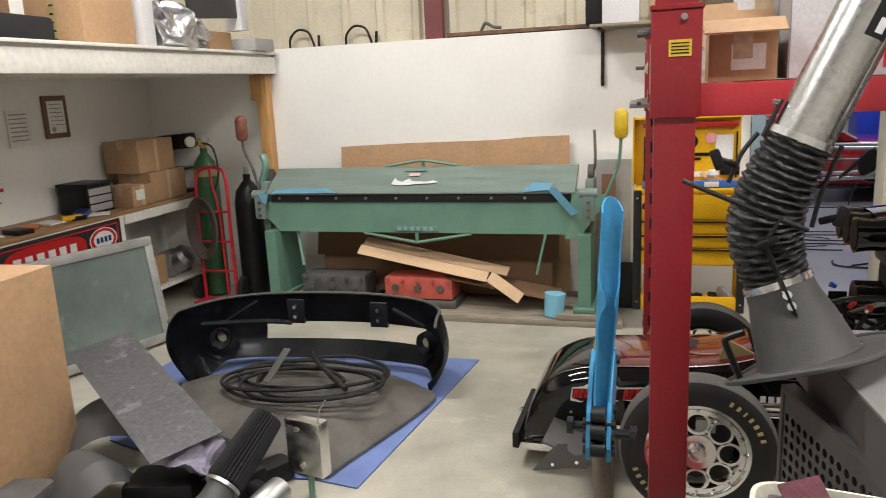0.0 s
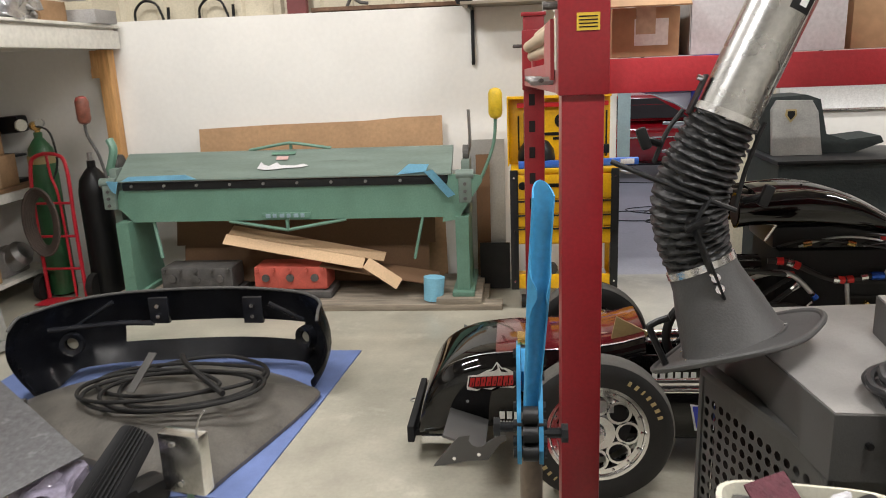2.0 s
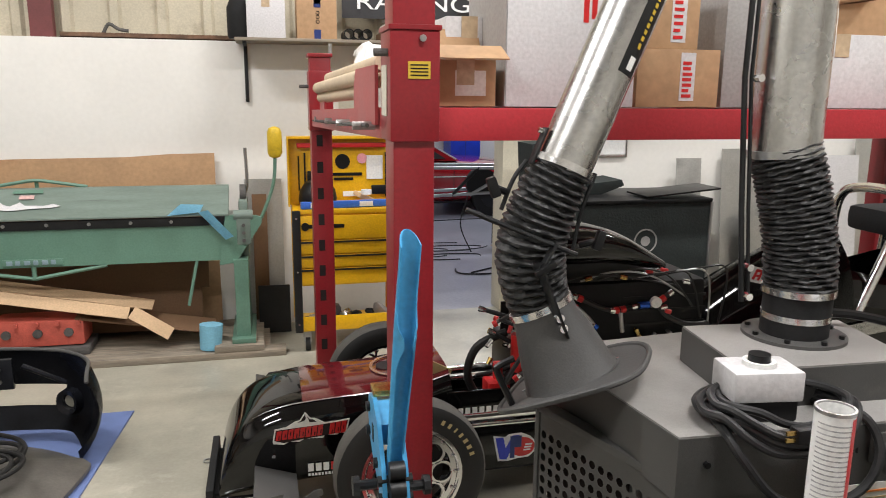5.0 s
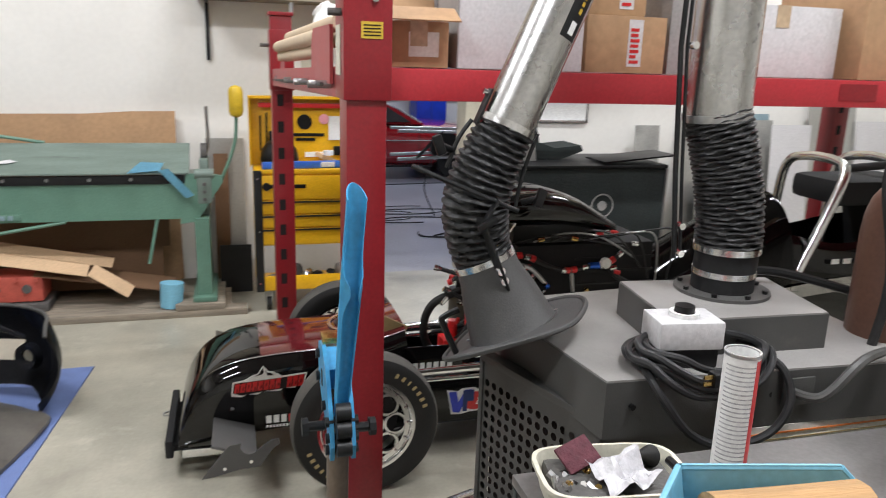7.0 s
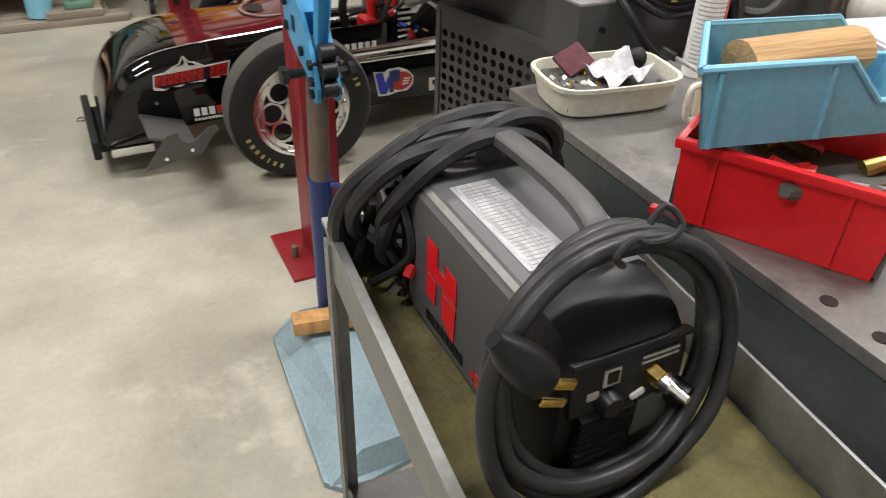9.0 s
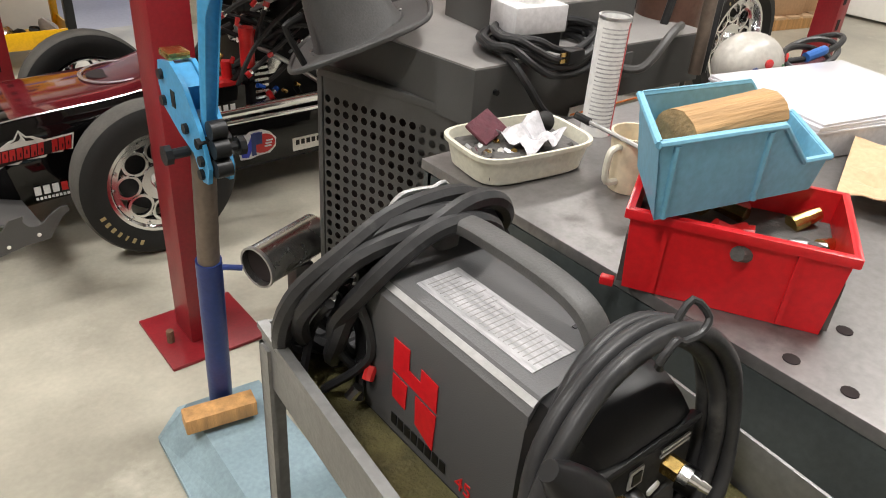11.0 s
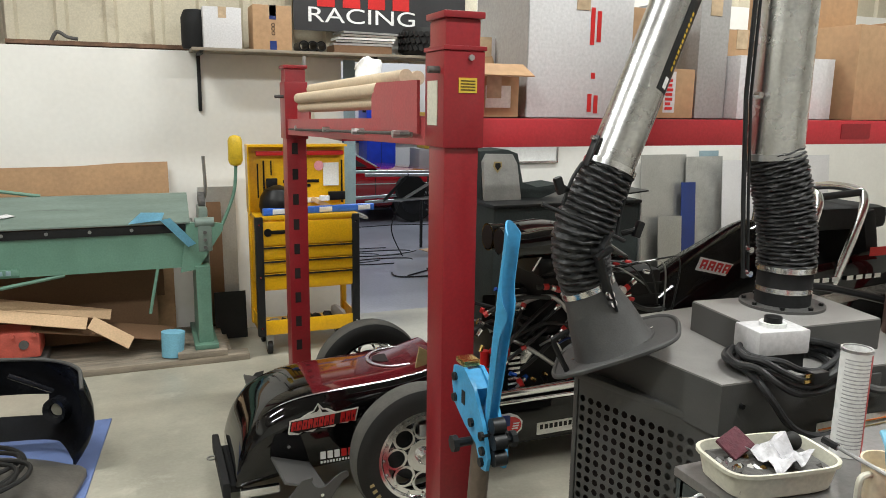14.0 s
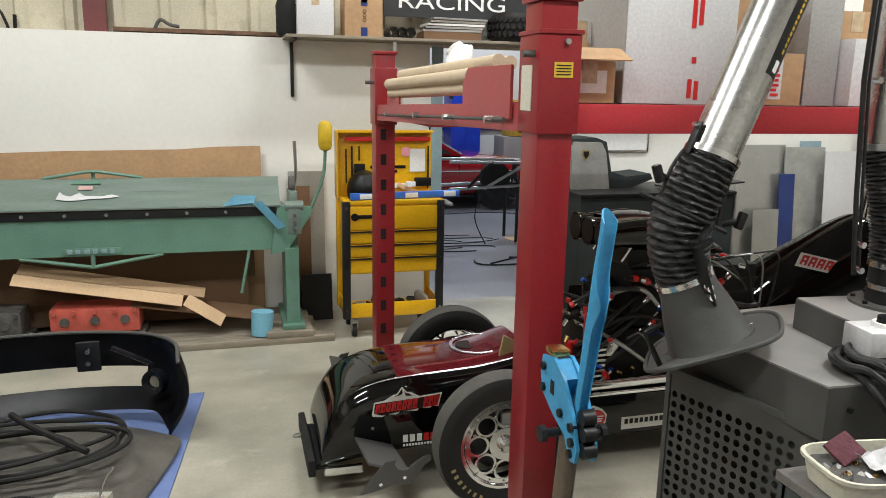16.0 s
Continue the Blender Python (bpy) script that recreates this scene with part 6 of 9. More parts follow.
def bench_box(lo, hi, label, mark=None):
    c = carton("cardboard_box", lo, hi, "card", label)
    if mark:
        part("hazard_mark", box(B(), (0.05, 0.0012, 0.05), (mark[0], -(hi[1] - lo[1]) / 2 - 0.001, mark[1]), R("Y", 45)), "steel_dark", c)
    part("tape", span(B(), (-0.005 - (hi[0] - lo[0]) / 2, -0.02, 0.0), ((hi[0] - lo[0]) / 2 + 0.001, 0.02, hi[2] - lo[2] + 0.001)), "card_tan", c)
    return c


bench_box((-2.5, 5.40, 0.867), (-2.19, 5.85, 1.10), "brown cardboard box on the workbench", (0.1, 0.12))
bench_box((-2.56, 5.35, 1.102), (-2.24, 5.80, 1.36), "brown cardboard box stacked on the workbench")
b = bench_box((-2.40, 5.12, 0.867), (-2.15, 5.36, 1.03), "small open cardboard box with shipping label")
part("shipping_label", span(B(), (0.1255, -0.08, 0.05), (0.1268, 0.02, 0.13)), "paper", b)
t = thing("drawer_organizer", (-2.42, 4.94, 0.867), "black plastic drawer organizer with clear drawers", "organizer")
part("case", span(B(), (-0.13, -0.13, 0), (0.13, 0.13, 0.20), 0.006), "black", t)
for k in range(3):
    part("drawer", span(B(), (0.12, -0.115, 0.015 + k * 0.06), (0.135, 0.115, 0.065 + k * 0.06), 0.004), "box_grey", t)
part("tray", span(B(), (-0.14, -0.14, 0.20), (0.15, 0.15, 0.225), 0.008), "black", t)
random.seed(21)
for k in range(11):
    y = 3.1 + 0.17 * k
    nm = "paper_sheet" if k % 3 else "hand_tool"
    c = ("paper", "paper", "card_tan", "paper", "navy", "paper", "black", "orange_tool", "paper", "black", "paper")[k]
    if c == "orange_tool":
        M[c] = mat(c, (0.7, 0.2, 0.02), 0.5)
    bm = B()
    box(bm, (random.uniform(0.12, 0.24), random.uniform(0.1, 0.2), 0.012 if k % 3 else 0.03), (-2.3 + random.uniform(-0.06, 0.06), y, 0.874 if k % 3 else 0.882), R("Z", random.uniform(-50, 50)), 0.002)
    solo(nm, bm, c, "loose paperwork on the cluttered workbench" if k % 3 else "hand tool lying on the cluttered workbench", "paper" if k % 3 else "tool", "bench clutter")
solo("torch", cyl(B(), (-2.25, 4.5, 0.89), (-2.2, 4.66, 0.885), 0.022, seg=14), "yellow", "yellow torch lying on the workbench", "torch")
solo("glove", box(B(), (0.1, 0.24, 0.05), (-2.28, 4.72, 0.893), R("Z", 30), 0.02), "navy", "dark blue work gloves on the workbench", "gloves")
t = thing("drill_press", (-2.36, 5.93, 0.867), "black bench drill press on the workbench", "drill press")
part("base", span(B(), (-0.12, -0.1, 0), (0.14, 0.1, 0.03), 0.006), "black", t)
part("column", cyl(B(), (0.0, 0, 0.03), (0, 0, 0.45), 0.022), "steel_dark", t)
part("head", box(B(), (0.34, 0.14, 0.13), (0.06, 0, 0.44), R("Y", -4), 0.03), "black", t)
part("lamp_face", cyl(B(), (0.225, -0.04, 0.44), (0.245, -0.05, 0.44), 0.045, seg=20), "plastic_clear", t)
part("table", span(B(), (-0.05, -0.09, 0.2), (0.15, 0.09, 0.22), 0.004), "steel_dark", t)
t = thing("starter_box", (-2.3, 5.5, 0.192), "small parts carton with engine part on the lower shelf", "box")
part("carton", span(B(), (-0.12, -0.35, 0), (0.12, -0.05, 0.24), 0.003), "card", t)
part("alternator", lathe(B(), [(0.02, 0), (0.09, 0.01), (0.1, 0.06), (0.1, 0.15), (0.07, 0.19), (0.02, 0.2)], pose(0.02, 0.17, 0.10, 0, 60, 0), 24), "steel", t)
part("housing", span(B(), (-0.1, 0.06, 0), (0.08, 0.34, 0.2), 0.02), "box_grey", t)

# pictures on the side wall
t = thing("framed_certificate", (-2.615, 4.96, 1.58), "certificate in a dark wooden frame on the wall", "picture", kind="structure")
part("frame", span(B(), (0, -0.115, -0.155), (0.015, 0.115, 0.155), 0.004), "card_dark", t)
part("paper", span(B(), (0.0155, -0.080, -0.118), (0.017, 0.080, 0.118)), "paper", t)
for k in range(6):
    part("text_bar", span(B(), (0.0172, -0.06, 0.09 - k * 0.03), (0.0176, 0.06, 0.096 - k * 0.03)), "box_grey", t)
part("seal", cyl(B(), (0.0172, -0.04, -0.09), (0.0178, -0.04, -0.09), 0.02, seg=14), "box_grey", t)
t = thing("wall_notice", (-2.615, 4.62, 1.52), "white printed notice taped to the wall", "poster", kind="structure")
part("sheet", span(B(), (0, -0.10, -0.13), (0.004, 0.10, 0.13)), "paper", t)
for k in range(7):
    part("text_bar", span(B(), (0.0042, -0.08, 0.09 - k * 0.03), (0.0047, 0.07, 0.098 - k * 0.03)), "box_grey", t)
t = thing("wall_chart", (-2.615, 4.25, 1.42), "long white and red safety chart on the wall", "poster", kind="structure")
part("sheet", span(B(), (0, -0.2, -0.42), (0.004, 0.16, 0.42)), "paper", t)
for k in range(5):
    part("heading_bar", span(B(), (0.0042, -0.19, 0.36 - k * 0.17), (0.0047, 0.15, 0.385 - k * 0.17)), "red", t)
    part("text_bar", span(B(), (0.0042, -0.17, 0.28 - k * 0.17), (0.0047, 0.12, 0.295 - k * 0.17)), "box_grey", t)

# things on the loft
carton("cardboard_box", (-1.85, 4.05, 2.007), (-1.45, 4.5, 2.40), "card", "brown cardboard box with yellow tape on the loft", (0.0, "gold", "black"))
carton("white_carton", (-1.75, 4.55, 2.007), (-1.42, 4.66, 2.5), "box_white", "tall white carton on the loft")
carton("cardboard_box", (-2.4, 3.4, 2.007), (-1.9, 4.0, 2.45), "card_dark", "dark brown cardboard box on the loft")
carton("cardboard_box", (-1.8, 5.35, 2.007), (-1.48, 5.65, 2.15), "card", "flat brown box on the loft")
solo("cover_sheet", box(B(), (0.5, 0.5, 0.14), (-1.75, 3.65, 2.08), R("Z", 4), 0.03), "black_matte", "black plastic sheet draped on the loft", "sheet")
bm = B()
bmesh.ops.create_icosphere(bm, subdivisions=4, radius=0.3, matrix=pose(-1.5, 4.98, 2.13) @ Matrix.Diagonal((0.5, 0.95, 0.62, 1)))
for v in bm.verts:
    v.co += Vector((noise.noise(v.co * 9), noise.noise(v.co * 9 + Vector((7, 0, 0))), noise.noise(v.co * 9 + Vector((0, 7, 0))))) * 0.10
    v.co.z = max(v.co.z, 2.008 if v.co.x < -1.33 else 1.95)
solo("foil_bag", bm, "foil", "crumpled silver foil bag hanging over the loft edge", "bag")
bm = B()
bmesh.ops.create_icosphere(bm, subdivisions=3, radius=0.2, matrix=pose(-1.62, 4.82, 2.12) @ Matrix.Diagonal((0.7, 1, 0.7, 1)))
for v in bm.verts:
    v.co += Vector((noise.noise(v.co * 9), noise.noise(v.co * 8), noise.noise(v.co * 7))) * 0.08
    v.co.z = max(v.co.z, 2.008)
solo("black_bag", bm, "black", "black plastic bag on the loft", "bag")
solo("sign_board", box(B(), (0.02, 0.7, 0.2), (-1.40, 5.35, 2.33), R("X", 4)), "banner", "black framed sign standing on the loft", "sign")
carton("white_carton", (-1.5, 5.62, 2.16), (-1.36, 5.72, 2.5), "box_white", "white carton standing on the loft")
solo("steel_box", span(B(), (-1.62, 5.66, 2.007), (-1.28, 5.95, 2.10), 0.006), "box_grey", "grey steel tray on the loft edge", "tray")
for x in (-1.12, -0.62):
    t = thing("wire_stand", (x, YW + 0.05, 2.03), "black bent wire hanger standing on the wall ledge", "hanger")
    part("wire", tube(B(), [(-0.1, 0, 0), (-0.09, 0.0, 0.08), (-0.02, 0, 0.14), (0.07, 0.0, 0.12), (0.11, 0, 0.04), (0.12, 0, 0.0)], 0.010), "black", t)
    part("peg", cyl(B(), (0.16, 0, 0), (0.165, 0, 0.09), 0.012, seg=8), "black", t)

# ---- gas bottles and hand truck ----
t = thing("gas_cylinder", (-1.93, 5.78, 0.0), "dark green gas cylinder with brass regulator on a hand truck", "gas cylinder")
part("bottle", lathe(B(), [(0.09, 0.02), (0.098, 0.04), (0.098, 1.06), (0.085, 1.14), (0.045, 1.20), (0.03, 1.22), (0.03, 1.26)], None, 28), "tank_green", t)
part("valve", cyl(B(), (0, 0, 1.26), (0, 0, 1.33), 0.02, seg=12), "brass", t)
part("regulator", cyl(B(), (0.02, -0.06, 1.31), (0.06, -0.09, 1.31), 0.035, seg=16), "brass", t)
part("gauge", cyl(B(), (0.07, -0.05, 1.33), (0.085, -0.09, 1.33), 0.03, seg=16), "steel", t)
part("label", lathe(B(), [(0.0985, 1.03), (0.0985, 1.09)], None, 28), "gold", t)
part("gas_hose", tube(B(), [(0.06, -0.09, 1.31), (0.16, -0.1, 1.26), (0.17, -0.08, 1.05), (0.12, -0.1, 0.9)], 0.008), "cable", t)
t = thing("gas_cylinder", (-1.55, 5.78, 0.0), "black gas cylinder standing beside the brake", "gas cylinder")
part("bottle", lathe(B(), [(0.11, 0.02), (0.118, 0.04), (0.118, 0.80), (0.10, 0.90), (0.05, 0.97), (0.03, 0.99), (0.03, 1.04)], None, 28), "black", t)
part("valve", cyl(B(), (0, 0, 1.04), (0, 0, 1.10), 0.02, seg=12), "steel", t)
t = thing("hand_truck", (-1.80, 5.62, 0), "red tubular hand truck with brown hose coiled on it", "hand truck")
bm = B()
tube(bm, [(-0.15, 0, 0.02), (-0.15, 0, 0.6), (-0.14, 0.02, 1.0), (-0.08, 0.03, 1.10), (0.08, 0.03, 1.10), (0.14, 0.02, 1.0), (0.15, 0, 0.6), (0.15, 0, 0.02)], 0.014)
part("frame", bm, "dolly_red", t)
bm = B()
tube(bm, [(0.0, 0.02, 1.10), (0.01, 0.02, 0.95), (0.06, 0, 0.75), (0.07, 0, 0.03)], 0.010)
part("brace", bm, "dolly_red", t)
for z in (0.25, 0.5, 0.75):
    part("crossbar", cyl(B(), (-0.15, 0, z), (0.15, 0, z), 0.010, seg=10), "dolly_red", t)
part("toe_plate", span(B(), (-0.17, -0.16, 0.01), (0.17, 0.02, 0.018)), "dolly_red", t)
for x in (-0.21, 0.21):
    part("wheel", cyl(B(), (x - 0.025, 0.04, 0.10), (x + 0.025, 0.04, 0.10), 0.10, seg=24), "rubber", t)
t = thing("hose_coil", (-1.84, 5.57, 0.58), "brown rubber hose coiled on the hand truck", "hose")
for k in range(6):
    r = 0.075 + 0.012 * k
    part("loop", tube(B(), [(r * math.cos(a), -0.02 - 0.008 * k, 0.05 + (0.19 + 0.012 * k) * math.sin(a)) for a in [2 * math.pi * i / 14 for i in range(14)]], 0.011, 7, True, 3), "hose_brown", t)

# ---- floor pile: mat, hood panel, bumper ----
bm = B()
prism(bm, [(0.675, 4.60), (0.60, 3.8), (0.52, 3.03), (0.30, 3.06), (-0.2, 3.0), (-0.9, 3.2), (-1.32, 3.7), (-1.28, 4.5), (-0.4, 4.58)], 0.008)
solo("floor_mat", bm, "mat_blue", "blue padded moving blanket spread on the floor", "mat")
bm = B()
P = [(0.585, 3.88), (0.52, 4.02), (0.2, 4.22), (-0.3, 4.28), (-0.75, 4.05), (-0.96, 3.75), (-0.8, 3.45), (-0.3, 3.25), (0.1, 3.12), (0.34, 3.06), (0.40, 3.2)]
P = [(p.x, p.y) for p in spline([(x, y, 0) for x, y in P], 5, True)]
cx, cy = -0.1, 3.68
loops = []
for f, z in ((1.0, 0.012), (1.0, 0.03), (0.97, 0.052), (0.85, 0.085), (0.65, 0.125), (0.4, 0.145), (0.15, 0.15)):
    loops.append([Vector((cx + (x - cx) * f, cy + (y - cy) * f, z + 0.012 * noise.noise(Vector((x * 3 * f, y * 3 * f, 1))))) for x, y in P])
rings(bm, loops)
hood = solo("car_hood", bm, "hood_panel", "dusty black fibreglass car hood lying on the blanket", "car hood")
part("latch", box(B(), (0.10, 0.05, 0.008), (0.44, 3.86, 0.065), R("Z", 40)), "bumper_dull", hood)
t = thing("rubber_seal", (-0.05, 3.72, 0.155), "black rubber weatherstrip coiled on the car hood", "weatherstrip")
random.seed(5)
for k in range(5):
    rx, ry = random.uniform(0.22, 0.44), random.uniform(0.20, 0.36)
    ox, oy, ph = random.uniform(-0.14, 0.14), random.uniform(-0.10, 0.12), random.uniform(0, 3)
    pts = [(ox + rx * math.cos(a) + 0.04 * math.cos(2 * a + ph), oy + ry * math.sin(a) + 0.03 * math.sin(2 * a + ph), 0.012 + 0.009 * k + 0.03 * max(0, math.sin(a + ph)) - 0.05 * max(0, (rx - 0.2)) * abs(math.cos(a))) for a in [2 * math.pi * i / 12 for i in range(12)]]
    part("loop", tube(B(), pts, 0.010, 8, True, 5), "rubber", t)
part("bracket", box(B(), (0.045, 0.22, 0.006), (-0.12, -0.08, 0.13), R("Z", -14) @ R("X", 35), 0.001), "bumper_dull", t, "drilled grey steel bracket")
part("strip", tube(B(), [(-0.05, 0.2, 0.10), (0.05, 0.05, 0.11), (0.32, -0.2, 0.08)], 0.014), "rubber", t)

# bumper cover, seen from inside
t = thing("bumper_cover", (-0.28, 4.25, 0), "black plastic car bumper cover standing inside out", "bumper")
XS = [(-0.98, 3.86), (-0.95, 4.05), (-0.87, 4.2), (-0.7, 4.29), (-0.45, 4.34), (0.0, 4.385), (0.35, 4.35), (0.50, 4.28), (0.575, 4.16), (0.595, 4.0)]
path = [p for p in spline([(x, y, 0) for x, y in XS], 8)]
bm = B()
N = len(path)


def bump_z(s):
    e = abs(2 * s - 1)
    top = 0.462 + 0.012 * math.cos((s - 0.5) * 9) - 0.05 * max(0, e - 0.9) * 10
    low = 0.075 - 0.06 * max(0, min(1, (e - 0.55) / 0.2)) + 0.10 * max(0, (e - 0.93) * 10)
    return low, top


rows = 9
cols = []
for i, p in enumerate(path):
    s = i / (N - 1)
    d = (path[min(i + 1, N - 1)] - path[max(i - 1, 0)]).normalized()
    n_ = Vector((-d.y, d.x, 0))
    lo_, hi_ = bump_z(s)
    col = []
    for j in range(rows):
        f = j / (rows - 1)
        off = 0.05 * math.sin(f * math.pi) - 0.06 * (1 - f) ** 3
        q_ = p + n_ * off
        col.append(bm.verts.new((q_.x, q_.y, lo_ + (hi_ - lo_) * f)))
    cols.append(col)
for i in range(N - 1):
    s = (i + 0.5) / (N - 1)
    for j in range(rows - 1):
        f = (j + 0.5) / (rows - 1)
        if 0.37 < s < 0.69 and 0.25 < f < 0.5:
            continue
        bm.faces.new((cols[i][j], cols[i + 1][j], cols[i + 1][j + 1], cols[i][j + 1]))
bmesh.ops.solidify(bm, geom=bm.faces[:], thickness=0.006)
wpart("shell", bm, "bumper", t)
bm = B()
tube(bm, [Vector((p.x, p.y, bump_z(i / (N - 1))[1])) + Vector((0, -0.004, 0)) for i, p in enumerate(path)], 0.009, 8, smooth=1)
wpart("top_lip", bm, "bumper_dull", t)
bm = B()
tube(bm, [Vector((p.x, p.y - 0.015, bump_z(i / (N - 1))[0] + 0.012)) for i, p in enumerate(path) if 10 < i < N - 14], 0.02, 8, smooth=1)
wpart("lower_lip", bm, "bumper_dull", t)
for x, y in ((-0.83, 4.14), (0.47, 4.24)):
    wpart("lamp_ring", lathe(B(), [(0.036, 0), (0.068, 0), (0.06, 0.04), (0.036, 0.03)], pose(x, y, 0.235, 84, 0, 20 if x < 0 else -30), 24, True), "bumper", t)
    wpart("lamp_opening", cyl(B(), (x, y + 0.005, 0.235), (x + 0.0, y + 0.006, 0.235), 0.034, seg=24), "concrete", t)
for x in (-0.38, 0.16):
    b_ = wpart("mount_bracket", span(B(), (x - 0.055, 4.27, 0.30), (x + 0.055, 4.30, 0.45), 0.006), "bumper", t)
    for dz in (0.345, 0.405):
        part("bolt", cyl(B(), (x, 4.27, dz), (x, 4.255, dz), 0.012, seg=10), "alu", b_)
for x0, x1, z0, z1 in ((-0.85, -0.62, 0.30, 0.44), (0.28, 0.45, 0.44, 0.33)):
    wpart("stiffener", cyl(B(), (x0, 4.20, z0), (x1, 4.24, z1), 0.012, seg=8), "bumper", t)
bm = B()
tube(bm, [(-0.92, 4.08, 0.33), (-0.6, 4.25, 0.31), (-0.42, 4.28, 0.30)], 0.016)
wpart("rib", bm, "bumper", t)

# ---- window sash, big box and scrap pile on the left ----
t = thing("window_sash", (-1.55, 3.9, 0), "large old aluminium-framed window sash leaning on the bench", "window")
G = Matrix.Translation((-1.80, 3.79, 0.02)) @ R("Z", 74) @ R("X", -8)
for n_, lo, hi in (("rail", (-0.85, -0.02, 0.68), (0.85, 0.02, 0.74)), ("rail", (-0.85, -0.02, 0.0), (0.85, 0.02, 0.06)), ("stile", (-0.85, -0.02, 0.062), (-0.79, 0.02, 0.678)), ("stile", (0.79, -0.02, 0.062), (0.85, 0.02, 0.678))):
    bm = span(B(), lo, hi, 0.004)
    bm.transform(G)
    wpart(n_, bm, "alu_dull", t)
bm = span(B(), (-0.79, -0.004, 0.06), (0.79, 0.004, 0.68))
bm.transform(G)
wpart("pane", bm, "green_glass_reflecting", t, "grey-green glass pane with pale reflections painted in")
b = carton("cardboard_box", (-1.32, 2.30, 0.0), (-0.75, 2.86, 1.0), "card", "tall tan cardboard carton on the floor", rz=4)
part("tape", span(B(), (0.05, -0.2815, 0.50), (0.27, -0.2802, 0.58)), "card_tan", b)
part("crease", span(B(), (-0.28, -0.2812, 0.60), (0.284, -0.2802, 0.606)), "card_dark", b)
part("stamp", cyl(B(), (0.16, -0.2802, 0.62), (0.16, -0.2815, 0.62), 0.022, seg=18), "card_dark", b)
G = Matrix.Translation((-0.47, 2.955, 0.415)) @ R("Z", -32) @ R("Y", 12) @ R("X", 6)
bm = box(B(), (1.02, 0.30, 0.004), (0, 0, 0))
bm.transform(G)
solo("perforated_sheet", bm, "carbon", "scuffed dark perforated metal sheet with painted glossy highlights on the scrap pile", "sheet metal")
t = thing("air_filter", (0.18, 2.72, 0.18), "black pleated cone air filter with intake pipe", "air filter", rz=0)
ax_ = pose(0, 0, 0.10, -58, 0, -14)
bm = B()
loops = []
for z, r in ((0, 0.075), (0.01, 0.08), (0.30, 0.066), (0.31, 0.06)):
    loops.append([ax_ @ Vector(((r - (0.008 if k % 2 else 0)) * math.cos(2 * math.pi * k / 64), (r - (0.008 if k % 2 else 0)) * math.sin(2 * math.pi * k / 64), z - 0.12)) for k in range(64)])
rings(bm, loops)
part("pleats", bm, "black_matte", t)
part("clamp", cyl(B(), ax_ @ Vector((0, 0, -0.125)), ax_ @ Vector((0, 0, -0.14)), 0.073, seg=32), "steel", t)
part("intake_pipe", tube(B(), [ax_ @ Vector((0, 0, -0.13)), ax_ @ Vector((0, 0, -0.22)), ax_ @ Vector((-0.06, -0.02, -0.36))], 0.06, 20), "charcoal", t)
part("seam", cyl(B(), ax_ @ Vector((0.02, 0.074, -0.1)), ax_ @ Vector((0.018, 0.062, 0.17)), 0.005, seg=6), "steel", t)
t = thing("alloy_pipe", (0.36, 2.58, 0.12), "bare aluminium intercooler pipe on the scrap pile", "pipe")
part("pipe", tube(B(), [(0, 0.1, 0.06), (-0.02, 0.0, 0.05), (-0.07, -0.16, 0.0), (-0.1, -0.3, -0.03)], 0.055, 22), "steel", t)
t = thing("heat_shield", (0.36, 2.93, 0.0), "folded aluminium bracket box with a wire", "bracket", rz=-12)
part("box", span(B(), (-0.09, -0.03, 0.12), (0.09, 0.03, 0.36), 0.004), "alu", t)
part("wire", tube(B(), [(0.06, 0, 0.36), (0.08, 0, 0.42), (0.11, 0, 0.46)], 0.004), "steel", t)
part("rivet", cyl(B(), (-0.03, -0.03, 0.32), (-0.03, -0.036, 0.32), 0.012, seg=10), "chrome", t)
part("rivet", cyl(B(), (-0.01, -0.03, 0.16), (-0.01, -0.036, 0.16), 0.012, seg=10), "chrome", t)
part("stem", cyl(B(), (0.0, 0.0, 0.0), (0.0, 0.0, 0.13), 0.014, seg=10), "green", t)
random.seed(9)
SC = [(-0.75, 3.0, 0.0, 0.5, 0.16, 0.3, "charcoal", "curved_fender", 40), (-0.5, 2.6, 0.0, 0.34, 0.14, 0.26, "charcoal", "curved_fender", 70), (-0.2, 2.72, 0.0, 0.3, 0.2, 0.16, "black", "plastic_duct", 15), (0.02, 2.88, 0.0, 0.26, 0.18, 0.14, "black_matte", "plastic_duct", -25), (-0.05, 2.5, 0.0, 0.32, 0.22, 0.1, "box_grey", "plastic_duct", 30), (0.12, 3.0, 0.0, 0.2, 0.12, 0.1, "black", "plastic_duct", 60), (-0.7, 2.4, 0.0, 0.3, 0.25, 0.2, "iron", "plastic_duct", 10), (-0.3, 2.35, 0.0, 0.36, 0.2, 0.16, "iron", "plastic_duct", -40)]
